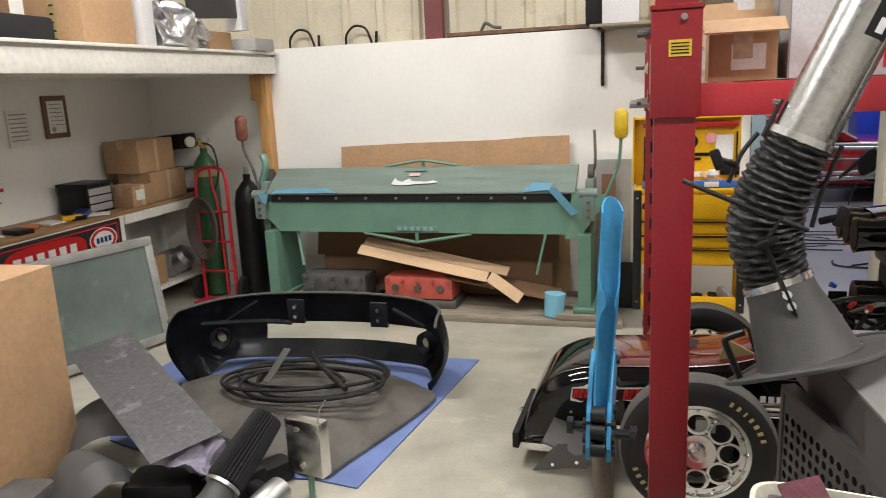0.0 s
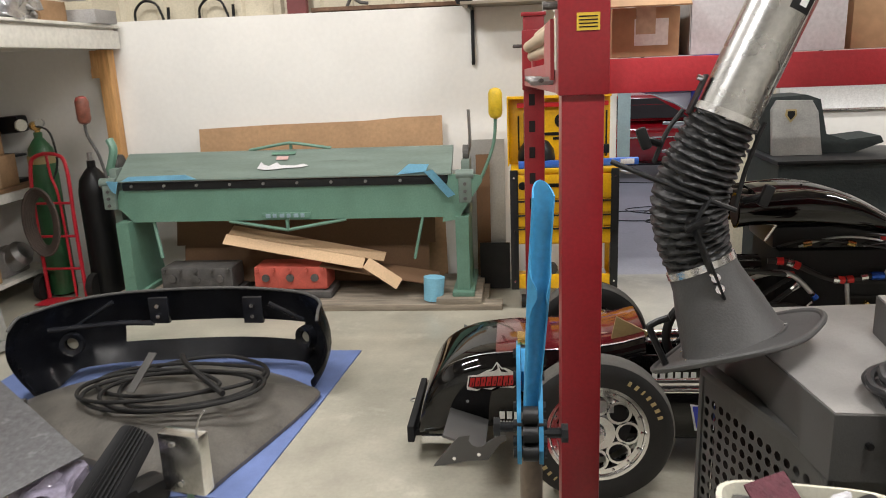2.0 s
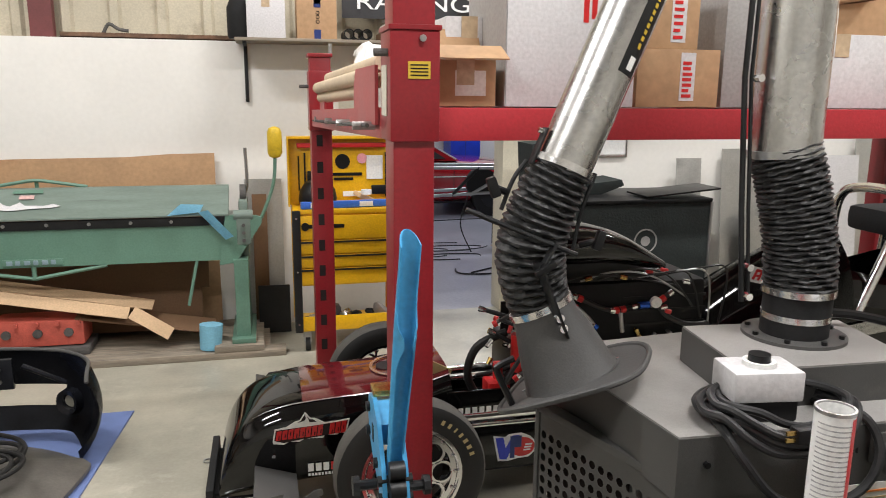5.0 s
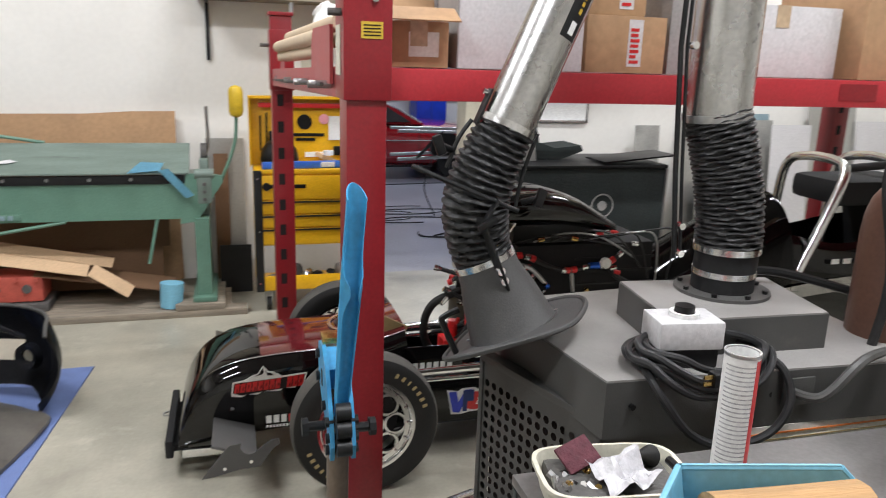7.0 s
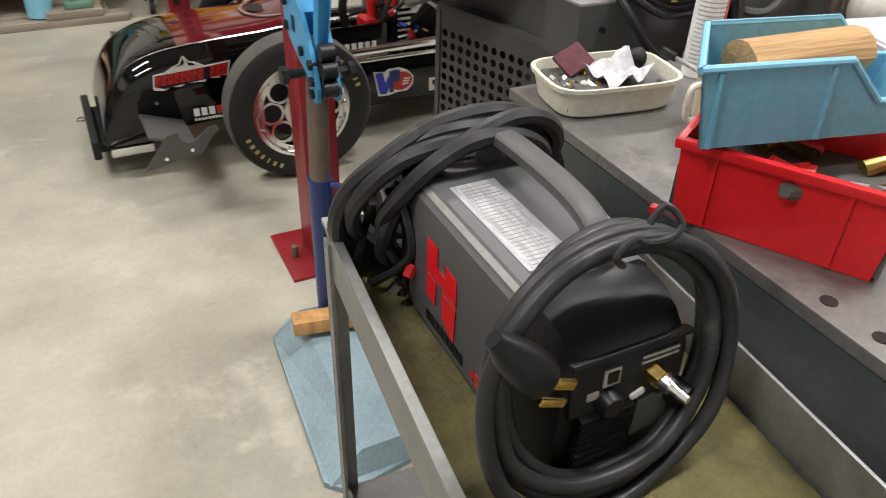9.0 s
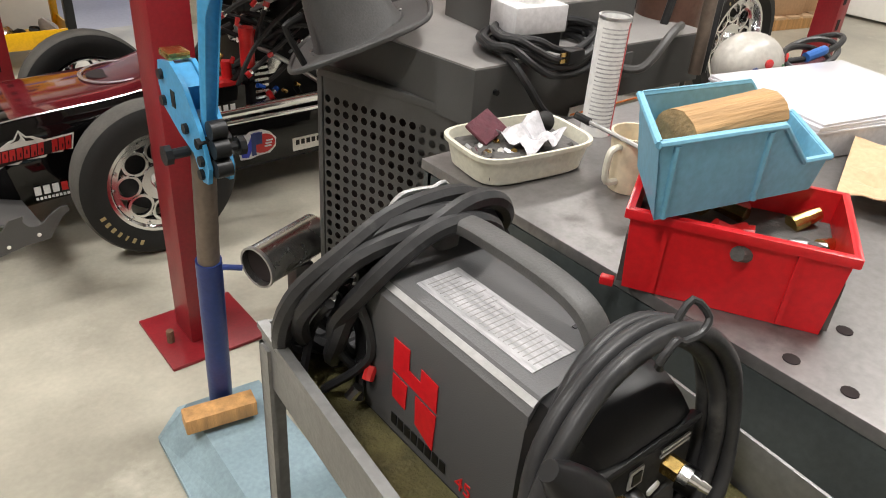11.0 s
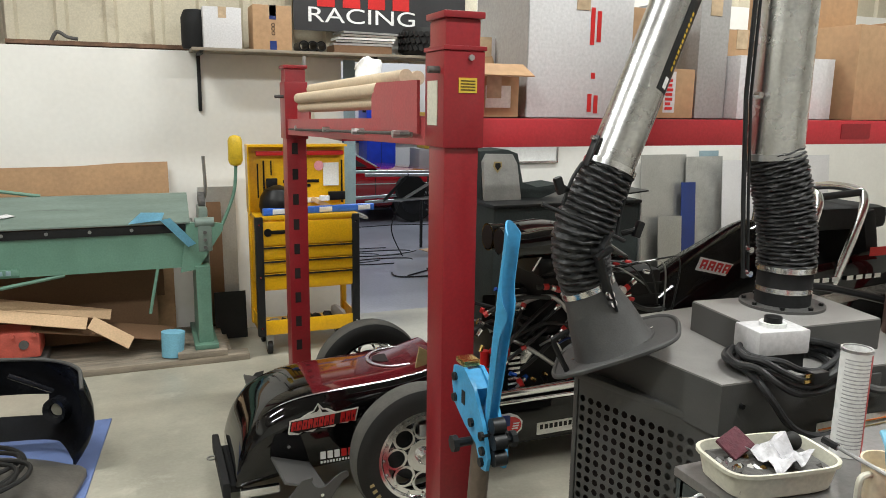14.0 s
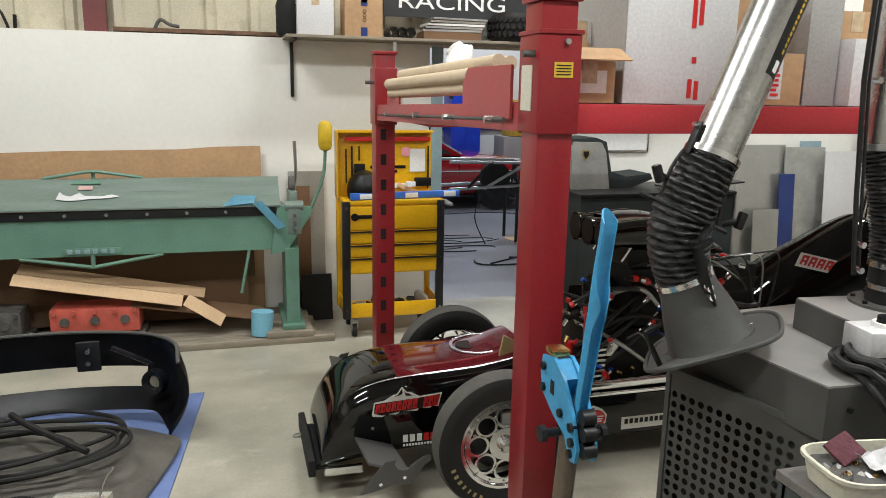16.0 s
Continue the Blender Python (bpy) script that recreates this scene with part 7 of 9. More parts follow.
for x, y, z, a, b_, c, m_, nm, rz in SC:
    bm = B()
    G = Matrix.Translation((x, y, 0)) @ R("Z", rz)
    if nm == "curved_fender":
        lp = []
        for k in range(13):
            f = k / 12
            w_ = b_ * (0.7 + 0.6 * math.sin(f * 2.6))
            cxx, czz = a * (f - 0.5), c * math.sin(0.3 + f * 2.3)
            lp.append([Vector((cxx, -w_, czz - 0.05)), Vector((cxx, -w_ * 0.5, czz + 0.02)), Vector((cxx, w_ * 0.5, czz + 0.02)), Vector((cxx, w_, czz - 0.06)), Vector((cxx, w_ * 0.5, czz + 0.012)), Vector((cxx, -w_ * 0.5, czz + 0.012))])
        rings(bm, lp)
        zmin = min(v.co.z for v in bm.verts)
        bm.transform(Matrix.Translation((0, 0, 0.001 - zmin)))
        lab = "dull black curved fender panel on the scrap pile"
    else:
        box(bm, (a, b_, c), (0, 0, c / 2), None, 0.03)
        cyl(bm, (a * 0.3, 0, c * 0.6), (a * 0.75, b_ * 0.2, c * 0.4), c * 0.3, c * 0.22, 14)
        lab = "black moulded plastic duct on the scrap pile"
    bm.transform(G)
    solo(nm, bm, m_, lab, "car part", "scrap pile")
bm = B()
bmesh.ops.create_icosphere(bm, subdivisions=3, radius=0.13, matrix=pose(-0.05, 2.75, 0.24) @ Matrix.Diagonal((1.1, 0.8, 0.5, 1)))
for v in bm.verts:
    v.co += Vector((noise.noise(v.co * 14), noise.noise(v.co * 13), noise.noise(v.co * 12))) * 0.06
solo("plastic_bag", bm, mat("bag_grey", (0.22, 0.20, 0.26), 0.25, var=0.4, scale=14), "crumpled translucent plastic bag on the scrap pile", "bag")
solo("cardboard_flap", box(B(), (0.26, 0.30, 0.005), (0.42, 2.30, 0.03), R("Z", -18) @ R("X", 6)), "card_tan", "tan cardboard offcut on the floor", "cardboard")
t = thing("red_rack", (-0.98, 3.62, 0.008), "small grey tray with red pegs on the blanket", "tray", rz=15)
part("tray", span(B(), (-0.16, -0.07, 0), (0.16, 0.07, 0.10), 0.01), "charcoal", t)
for k in range(5):
    part("peg", cyl(B(), (-0.12 + 0.06 * k, -0.03, 0.1), (-0.12 + 0.06 * k, -0.03, 0.14), 0.008, seg=8), "red", t)

# ---- blue hand tool on a pedestal ----
t = thing("bench_shrinker", (1.68, 2.14, 0), "blue lever metal shrinker on a steel pedestal", "metalworking tool")
bm = B()
prism(bm, [(1.50, 2.16), (1.585, 2.24), (1.80, 2.22), (1.80, 1.60), (1.52, 1.55), (1.47, 1.60)], 0.02)
wpart("base_plate", bm, "pale_blue", t, "pale blue-grey steel base")
bm = B()
rings(bm, [[Vector((1.50, 2.15, 0.02)), Vector((1.58, 2.14, 0.11)), Vector((1.78, 2.12, 0.11)), Vector((1.80, 2.15, 0.02))], [Vector((1.48, 1.58, 0.02)), Vector((1.57, 1.60, 0.09)), Vector((1.78, 1.60, 0.09)), Vector((1.80, 1.58, 0.02))]])
wpart("base_gusset", bm, "pale_blue", t)
wpart("lower_tube", cyl(B(), (1.66, 2.10, 0.1), (1.642, 2.03, 0.60), 0.03, seg=24), "navy", t, "dark blue lower tube")
wpart("upper_tube", cyl(B(), (1.642, 2.03, 0.59), (1.64, 1.985, 0.90), 0.025, seg=24), "bare_tube", t, "bare steel upper tube")
wpart("clamp_screw", cyl(B(), (1.66, 2.0, 0.59), (1.70, 1.98, 0.585), 0.007, seg=8), "navy", t)
pro = [(2.105, 1.045), (2.04, 1.058), (1.985, 1.03), (1.925, 0.955), (1.895, 0.885), (1.905, 0.85), (1.93, 0.845), (1.965, 0.895), (2.03, 0.915), (2.10, 0.95), (2.115, 1.0)]
SIDE = Matrix(((0, 0, 1, 0), (1, 0, 0, 0), (0, 1, 0, 0), (0, 0, 0, 1)))
for x in (1.612, 1.657):
    bm = B()
    prism(bm, pro, 0.009, Matrix.Translation((x, 0, 0)) @ SIDE)
    wpart("cheek_plate", bm, "sky_blue", t)
bm = B()
prism(bm, [(2.10, 1.04), (2.04, 1.052), (1.99, 1.02), (2.02, 0.96), (2.10, 0.965)], 0.034, Matrix.Translation((1.622, 0, 0)) @ SIDE)
wpart("jaw", bm, "sky_blue", t)
wpart("jaw_cap", span(B(), (1.615, 2.05, 1.056), (1.66, 2.10, 1.07), 0.002), "brass", t)
for y, z in ((2.09, 0.965), (2.09, 1.02), (1.985, 0.94), (1.925, 0.93), (1.92, 0.895), (1.925, 0.865)):
    wpart("bolt", cyl(B(), (1.604, y, z), (1.674, y, z), 0.011, seg=10), "steel_dark", t)
for y, z in ((1.905, 0.96), (1.895, 0.925), (1.893, 0.885)):
    wpart("roller", cyl(B(), (1.624, y, z), (1.655, y, z), 0.019, seg=14), "steel_dark", t)
for x0, x1, y in ((1.612, 1.575, 1.99), (1.668, 1.705, 1.965)):
    wpart("knob", cyl(B(), (x0, y, 0.89), (x1, y, 0.89), 0.011, seg=10), "steel_dark", t)
    wpart("knob_head", cyl(B(), (x1, y, 0.89), (x1 + (0.014 if x1 > x0 else -0.014), y, 0.89), 0.021, seg=8), "steel_dark", t)
wpart("plate_label", span(B(), (1.6105, 2.03, 0.965), (1.6118, 2.05, 1.0)), "steel_dark", t)
bm = B()
h0, h1 = Vector((1.640, 1.945, 0.93)), Vector((1.67, 1.904, 1.41))
lp = []
for k in range(25):
    f = k / 24
    c = h0.lerp(h1, f)
    w_ = 0.016 + 0.0075 * min(1, f * 1.6)
    pinch = math.exp(-((f - 0.60) / 0.06) ** 2)
    arc = 3.9 - 1.0 * (f > 0.6) * min(1, (f - 0.6) * 6) + 1.6 * pinch
    ring_ = []
    for j in range(13):
        a = -arc / 2 + arc * j / 12 + math.pi * 0.62
        ring_.append((math.cos(a), math.sin(a)))
    dz = [0.03 * max(0.0, math.cos(3.14 * (j / 12 - 0.5))) * (1 if k == 24 else 0) for j in range(13)]
    lp.append([c + Vector((w_ * x, w_ * y * (1 - 0.35 * pinch), d_)) for (x, y), d_ in zip(ring_, dz)] + [c + Vector(((w_ - 0.0035) * x, (w_ - 0.0035) * y * (1 - 0.35 * pinch), d_)) for (x, y), d_ in zip(ring_[::-1], dz[::-1])])
rings(bm, lp)
wpart("handle", bm, "sky_blue", t, "long blue channel lever handle")
solo("wood_block", box(B(), (0.18, 0.055, 0.045), (1.625, 2.025, 0.148), R("Z", -10), 0.004), "pine", "splintered offcut of wood on the pedestal base", "wood")

# tube behind the cart
t = thing("exhaust_pipe", (2.0, 2.25, 0.0), "bare steel exhaust tube end under the table", "pipe")
pd = Vector((0.92, 0.26, 0.05)).normalized()
PM = Matrix.Translation((-0.128, 0.033, 0.361)) @ pd.to_track_quat("Z", "Y").to_matrix().to_4x4()
part("tube", lathe(B(), [(0.058, 0), (0.062, 0), (0.062, 0.24), (0.058, 0.24)], PM, 36, True), "galv", t)
part("rolled_edge", lathe(B(), [(0.0585, -0.002), (0.0645, -0.002), (0.0645, 0.010), (0.0585, 0.010)], PM, 36, True), "steel", t)
part("bore", cyl(B(), PM @ Vector((0, 0, 0.02)), PM @ Vector((0, 0, 0.025)), 0.0575, seg=28), "slot", t)
part("stand", span(B(), (0.0, 0.04, 0.0), (0.06, 0.10, 0.312), 0.004), "charcoal", t)

# ---- plasma cutter on the cart ----
t = thing("plasma_cutter", (1.585, 1.03, 0.853), "grey portable plasma cutter with handle on the cart", "plasma cutter", rz=0)
bm = B()
rings(bm, [[Vector((x, y, z)) for x, z in ((-0.064, 0.0), (0.102, 0.0), (0.102, 0.186), (0.097, 0.198), (0.084, 0.206), (-0.036, 0.206), (-0.050, 0.203), (-0.064, 0.186))] for y in (-0.085, 0.185)])
part("shell", bm, "case_grey", t)
# bright steel strip draws the highlight along the chamfer
part("edge_highlight", box(B(), (0.003, 0.27, 0.008), (-0.0555, 0.05, 0.197), R("Y", 42)), "steel", t, "bright strip drawn as the folded edge's highlight")
bm = B()
prof_ = ((-0.066, 0.0), (0.104, 0.0), (0.105, 0.10), (0.103, 0.17), (0.090, 0.198), (0.06, 0.209), (-0.02, 0.209), (-0.05, 0.198), (-0.066, 0.17), (-0.068, 0.10))
rings(bm, [[Vector((0.019 + (x - 0.019) * f, y, z * g)) for x, z in prof_] for y, f, g in ((-0.085, 1.0, 1.0), (-0.10, 1.02, 1.005), (-0.125, 1.01, 0.985), (-0.148, 0.97, 0.94), (-0.164, 0.93, 0.88), (-0.168, 0.90, 0.85))])
fr = part("front_bezel", bm, "black", t, "black plastic front panel")
part("rear_bezel", span(B(), (-0.066, 0.185, 0.0), (0.104, 0.213, 0.204), 0.012), "black", t)
part("visor", box(B(), (0.146, 0.014, 0.008), (0.019, -0.168, 0.172), R("X", -20), 0.003), "black", fr)
part("control_panel", box(B(), (0.138, 0.004, 0.062), (0.019, -0.170, 0.134), R("X", -3), 0.001), "black_matte", fr)
for k in range(8):
    part("vent_slat", box(B(), (0.066, 0.014, 0.006), (-0.004, -0.173, 0.026 + k * 0.0105), R("X", 24), 0.001), "black", fr)
bm = B()
rings(bm, [[Vector(p) for p in ((0.036, y, 0.098), (0.070, y, 0.098), (0.082, y, 0.052), (0.034, y, 0.046))] for y in (-0.168, -0.177)])
part("drain_cover", bm, "charcoal", fr, "dark grey wedge cover")
part("panel_mark", box(B(), (0.020, 0.002, 0.022), (-0.004, -0.1735, 0.147), R("X", -3)), "box_grey", fr)
part("panel_mark", box(B(), (0.013, 0.0022, 0.014), (-0.004, -0.1745, 0.147), R("X", -3)), "black", fr)
for k in range(2):
    part("panel_mark", box(B(), (0.046, 0.002, 0.003), (0.055, -0.1735, 0.158 - 0.007 * k), R("X", -3)), "box_grey", fr)
part("panel_mark", box(B(), (0.014, 0.002, 0.009), (-0.024, -0.173, 0.127), R("X", -3)), "box_grey", fr)
part("dial", lathe(B(), [(0.015, 0), (0.015, 0.010), (0.012, 0.018), (0.0, 0.018)], pose(-0.006, -0.170, 0.116, 90, 0, 0), 22), "black", fr)
part("air_fitting", cyl(B(), (0.050, -0.170, 0.132), (0.052, -0.188, 0.131), 0.012, seg=6), "brass", fr)
part("air_fitting", cyl(B(), (0.052, -0.188, 0.131), (0.054, -0.198, 0.130), 0.0095, seg=14), "alu", fr)
for k in range(2):
    part("air_nipple", cyl(B(), (0.0545 + 0.002 * k, -0.198 - 0.010 * k, 0.130 - 0.001 * k), (0.0565 + 0.002 * k, -0.208 - 0.010 * k, 0.129 - 0.001 * k), 0.0065, 0.005, 12), "chrome", fr)
part("torch_socket", cyl(B(), (0.080, -0.160, 0.096), (0.090, -0.190, 0.090), 0.016, seg=16), "black", fr)
part("lock_tab", box(B(), (0.018, 0.004, 0.010), (0.034, -0.1745, 0.108), R("Y", -20), 0.003), "white", fr)
part("flag_sticker", span(B(), (0.004, -0.1735, 0.006), (0.034, -0.1715, 0.021)), "white", fr)
for k in range(3):
    part("flag_stripe", span(B(), (0.004, -0.1745, 0.008 + 0.005 * k), (0.034, -0.1736, 0.0105 + 0.005 * k)), "red", fr)
part("flag_field", span(B(), (0.004, -0.1755, 0.0135), (0.016, -0.1746, 0.021)), "navy", fr)
lb = part("top_label", span(B(), (-0.036, -0.058, 0.206), (0.026, 0.128, 0.2072)), "label_silver", t, "silver printed instruction label")
random.seed(17)
for k in range(24):
    y_ = -0.050 + k * 0.0073
    part("print_line", span(B(), (-0.026, y_, 0.2072), (-0.026 + random.uniform(0.030, 0.048), y_ + 0.0012, 0.2076)), "alu_dull", lb)
for k in range(4):
    part("grip_slot", box(B(), (0.030, 0.005, 0.002), (0.068, -0.030 - k * 0.012, 0.2065)), "black", t)
bm = B()
hp = spline([(0.046, 0.178, 0.200), (0.046, 0.172, 0.232), (0.046, 0.145, 0.250), (0.046, 0.08, 0.254), (0.046, 0.0, 0.252), (0.046, -0.045, 0.242), (0.046, -0.068, 0.220), (0.046, -0.074, 0.200)], 5)
lp = []
for k, p in enumerate(hp):
    d = (hp[min(k + 1, len(hp) - 1)] - hp[max(k - 1, 0)]).normalized()
    u_ = d.cross(Vector((1, 0, 0)))
    lp.append([p + Vector((0.017, 0, 0)) * math.copysign(abs(math.cos(a)) ** 0.6, math.cos(a)) + u_ * 0.010 * math.copysign(abs(math.sin(a)) ** 0.6, math.sin(a)) for a in [2 * math.pi * j / 16 for j in range(16)]])
rings(bm, lp)
part("handle", bm, "charcoal", t, "thick dark grey carrying handle")
LFT = Matrix(((0, 0, -1, -0.0645), (-1, 0, 0, 0.126), (0, 1, 0, 0), (0, 0, 0, 1)))
for pts in ([(0, 0.145), (0, 0.098), (0.082, 0.090), (0.082, 0.130), (0.052, 0.133), (0.052, 0.113), (0.030, 0.116), (0.030, 0.145)], [(0, 0.092), (0.028, 0.090), (0.026, 0.052), (0, 0.056)], [(0.044, 0.088), (0.082, 0.085), (0.080, 0.030), (0.046, 0.046)]):
    bm = B()
    prism(bm, pts, 0.0012, LFT)
    part("logo_block", bm, "bin_red", t)
for k in range(8):
    bm = B()
    prism(bm, [(0.0 + k * 0.0135, 0.014), (0.010 + k * 0.0135, 0.014), (0.010 + k * 0.0135, 0.030), (0.0 + k * 0.0135, 0.030)], 0.001, LFT)
    part("letter_bar", bm, "black", t)
letters("model_number", "45", 0.028, "bin_red", t, Matrix(((0, 0, -1, -0.0645), (-1, 0, 0, -0.010), (0, 1, 0, 0.012), (0, 0, 0, 1))))
for x in (-0.055, 0.09):
    part("foot", span(B(), (x - 0.01, -0.15, -0.004), (x + 0.01, 0.18, 0.001)), "rubber", t)
t = thing("input_cable", (1.579, 0.856, 1.006), "thick black power cable coiled in front of the cutter", "cable")
random.seed(21)
for k, (rx, rz, dx, dy, dz) in enumerate(((0.148, 0.150, -0.004, -0.012, -0.004), (0.136, 0.140, -0.002, 0.004, 0.0), (0.124, 0.136, 0.006, 0.016, 0.004), (0.130, 0.128, -0.004, -0.002, 0.006))):
    pts = []
    for i in range(12):
        a = 2 * math.pi * i / 12
        pts.append((dx + rx * math.cos(a) + random.uniform(-0.003, 0.003), dy + 0.030 * math.sin(a) + random.uniform(-0.003, 0.003), dz + rz * math.sin(a) + random.uniform(-0.003, 0.003)))
    part("loop", tube(B(), pts, 0.0092, 12, True, 5), "cable", t)
bm = B()
lathe(bm, [(0.009, -0.04), (0.011, -0.034), (0.017, -0.02), (0.021, 0.0), (0.022, 0.02), (0.02, 0.026), (0.0, 0.026)], Matrix.Translation((-0.122, -0.02, 0.078)) @ Vector((0.62, -0.25, -0.72)).to_track_quat("Z", "Y").to_matrix().to_4x4(), 16)
pl = part("plug", bm, "black", t, "large black plug with brass blades")
part("blade", box(B(), (0.03, 0.005, 0.011), (-0.088, -0.034, 0.053), R("Y", 24), 0.002), "brass", pl)
part("blade", box(B(), (0.03, 0.005, 0.009), (-0.096, -0.034, 0.034), R("Y", 24), 0.002), "brass", pl)
part("tie_wire", tube(B(), [(-0.02, -0.005, 0.14), (-0.035, -0.012, 0.158), (-0.02, -0.012, 0.172), (0.0, -0.008, 0.16), (0.025, -0.008, 0.158), (0.038, -0.005, 0.168), (0.028, 0.008, 0.182), (0.015, 0.01, 0.165)], 0.0035, smooth=3), "cable", t)
t = thing("torch_cable", (1.60, 1.265, 0.905), "black torch cable coiled over the back of the cutter", "cable")
random.seed(3)
for k in range(6):
    r = 0.13 + 0.009 * k
    pts = []
    for i in range(14):
        a = 2 * math.pi * i / 14
        z = 0.075 + (0.125 + 0.012 * math.sin(2.1 * k)) * math.sin(a + 0.25 * math.sin(1.7 * k))
        pts.append((0.015 + (r - 0.01) * math.cos(a) + 0.02 * math.sin(2.6 * k), 0.012 * k - 0.03 - 0.055 * math.sin(a) + random.uniform(-0.006, 0.006), max(z, -0.03)))
    part("loop", tube(B(), pts, 0.0125, 8, True, 4), "cable", t)
for k in range(10):
    x = random.uniform(-0.13, 0.0)
    pts = [(x, random.uniform(-0.05, 0.02), 0.12), (x + random.uniform(-0.03, 0.03), random.uniform(-0.07, 0.02), 0.04), (x + random.uniform(-0.05, 0.05), random.uniform(-0.06, 0.05), -0.035)]
    part("strand", tube(B(), pts, 0.006, 6), ("cable", "black", "steel_dark")[k % 3], t)
for k in range(6):
    part("clip", cyl(B(), (-0.11 + 0.02 * k, -0.06 - 0.01 * (k % 2), -0.02 + 0.025 * k), (-0.10 + 0.02 * k, -0.065, -0.005 + 0.025 * k), 0.008, seg=8), ("chrome", "red", "chrome")[k % 3], t)

# ---- things on the welding table ----


def bin_(name, m, w, d, h, taper, label, mat_):
    tt = new(name)
    tt.matrix_world = m
    tagged(tt, label, "parts bin")
    bm = B()
    o_ = [(-w / 2, -d / 2), (w / 2, -d / 2), (w / 2, d / 2), (-w / 2, d / 2)]
    f = 1 - taper
    out = [[Vector((x * g, y * g, z)) for x, y in o_] for g, z in ((f, 0), (1, h))]
    inn = [[Vector((x * g - (0.004 if x > 0 else -0.004), y * g - (0.004 if y > 0 else -0.004), z)) for x, y in o_] for g, z in ((1, h), (f, 0.004))]
    rings(bm, out + inn)
    part("tub", bm, mat_, tt)
    bm = B()
    for x0, x1, y0, y1 in ((-w / 2 - 0.006, w / 2 + 0.006, -d / 2 - 0.007, -d / 2 + 0.001), (-w / 2 - 0.006, w / 2 + 0.006, d / 2 - 0.001, d / 2 + 0.007), (-w / 2 - 0.007, -w / 2 + 0.001, -d / 2 - 0.006, d / 2 + 0.006), (w / 2 - 0.001, w / 2 + 0.007, -d / 2 - 0.006, d / 2 + 0.006)):
        span(bm, (x0, y0, h - 0.014), (x1, y1, h), 0.002)
    part("rim", bm, mat_, tt)
    for x in (-w * 0.32, w * 0.28):
        part("rib", box(B(), (0.007, 0.005, h * 0.86), (x, -d / 2 * (1 - taper / 2) - 0.003, h * 0.46), R("X", math.degrees(math.atan(taper * d / 2 / h)))), mat_, tt)
    return tt


RB = bin_("parts_bin", pose(2.022, 1.045, 0.961, 0, 0, -59.5), 0.275, 0.19, 0.125, 0.06, "bright red plastic parts bin full of fittings", "bin_red")
part("foot_tab", span(B(), (-0.16, -0.1, 0.0), (-0.14, -0.085, 0.012), 0.003), "bin_red", RB)
random.seed(13)
for k in range(16):
    p = Vector((random.uniform(-0.12, 0.12), random.uniform(-0.07, 0.07), 0.085))
    d = Vector((random.uniform(-1, 1), random.uniform(-1, 1), random.uniform(-0.2, 0.3))).normalized()
    ob = solo("pipe_fitting", cyl(B(), p, p + d * 0.045, 0.014, 0.010, 10), ("brass", "steel", "red", "iron")[k % 4], "loose metal fitting in the red bin", "fitting", "fittings in the red bin")
    ob.matrix_world = pose(2.022, 1.045, 0.961, 0, 0, -59.5)
part("filler", span(B(), (-0.138, -0.085, 0.005), (0.138, 0.085, 0.08)), "iron", RB)
# open-fronted stacking bin: full-height walls that slope down to a low lip
BU, BV = Vector((0.974, -0.225, 0)), Vector((0.700, 0.714, 0))
BBn = thing("parts_bin", (1.826, 1.068, 1.0935), "light blue open-fronted plastic bin resting on the red one", "parts bin")
bp = lambda u, v, z: BU * u + BV * v + Vector((0, 0, z))
SIDE = [(0.022, 0), (0.0, 0.113), (0.206, 0.113), (0.265, 0.052), (0.315, 0.052), (0.30, 0)]
for v0, v1 in ((0.0, 0.004), (0.176, 0.18)):
    bm = B()
    rings(bm, [[bp(u, v + (0.008 if v < 0.1 else -0.008) * (1 - z / 0.113), z) for u, z in SIDE] for v in (v0, v1)])
    part("side_wall", bm, "bin_blue", BBn, flat=True)
bm = B()
rings(bm, [[bp(u, v, z) for u, v, z in ((0.022, 0.008, 0), (0.022, 0.172, 0), (0.0, 0.18, 0.113), (0.0, 0.0, 0.113))], [bp(u + 0.004, v, z) for u, v, z in ((0.022, 0.008, 0), (0.022, 0.172, 0), (0.0, 0.18, 0.113), (0.0, 0.0, 0.113))]])
part("back_wall", bm, "bin_blue", BBn, flat=True)
bm = B()
rings(bm, [[bp(u + e, v, z) for u, v, z in ((0.30, 0.008, 0), (0.30, 0.172, 0), (0.315, 0.176, 0.052), (0.315, 0.004, 0.052))] for e in (-0.004, 0.0)])
part("front_lip", bm, "bin_blue", BBn, flat=True)
bm = B()
rings(bm, [[bp(u, v, z) for u, v in ((0.022, 0.008), (0.30, 0.008), (0.30, 0.172), (0.022, 0.172))] for z in (0.0, 0.004)])
part("bottom", bm, "bin_blue", BBn, flat=True)
bm = B()
for a, b_ in ((bp(0, 0, 0.108), bp(0.206, 0, 0.108)), (bp(0, 0.18, 0.108), bp(0.206, 0.18, 0.108)), (bp(0, 0, 0.108), bp(0, 0.18, 0.108)), (bp(0.206, 0, 0.108), bp(0.265, 0.003, 0.05)), (bp(0.206, 0.18, 0.108), bp(0.265, 0.177, 0.05)), (bp(0.265, 0.003, 0.05), bp(0.318, 0.003, 0.05)), (bp(0.265, 0.177, 0.05), bp(0.318, 0.177, 0.05)), (bp(0.318, 0.003, 0.05), bp(0.318, 0.177, 0.05))):
    cyl(bm, a, b_, 0.0048, seg=8)
part("rim", bm, "bin_blue", BBn)
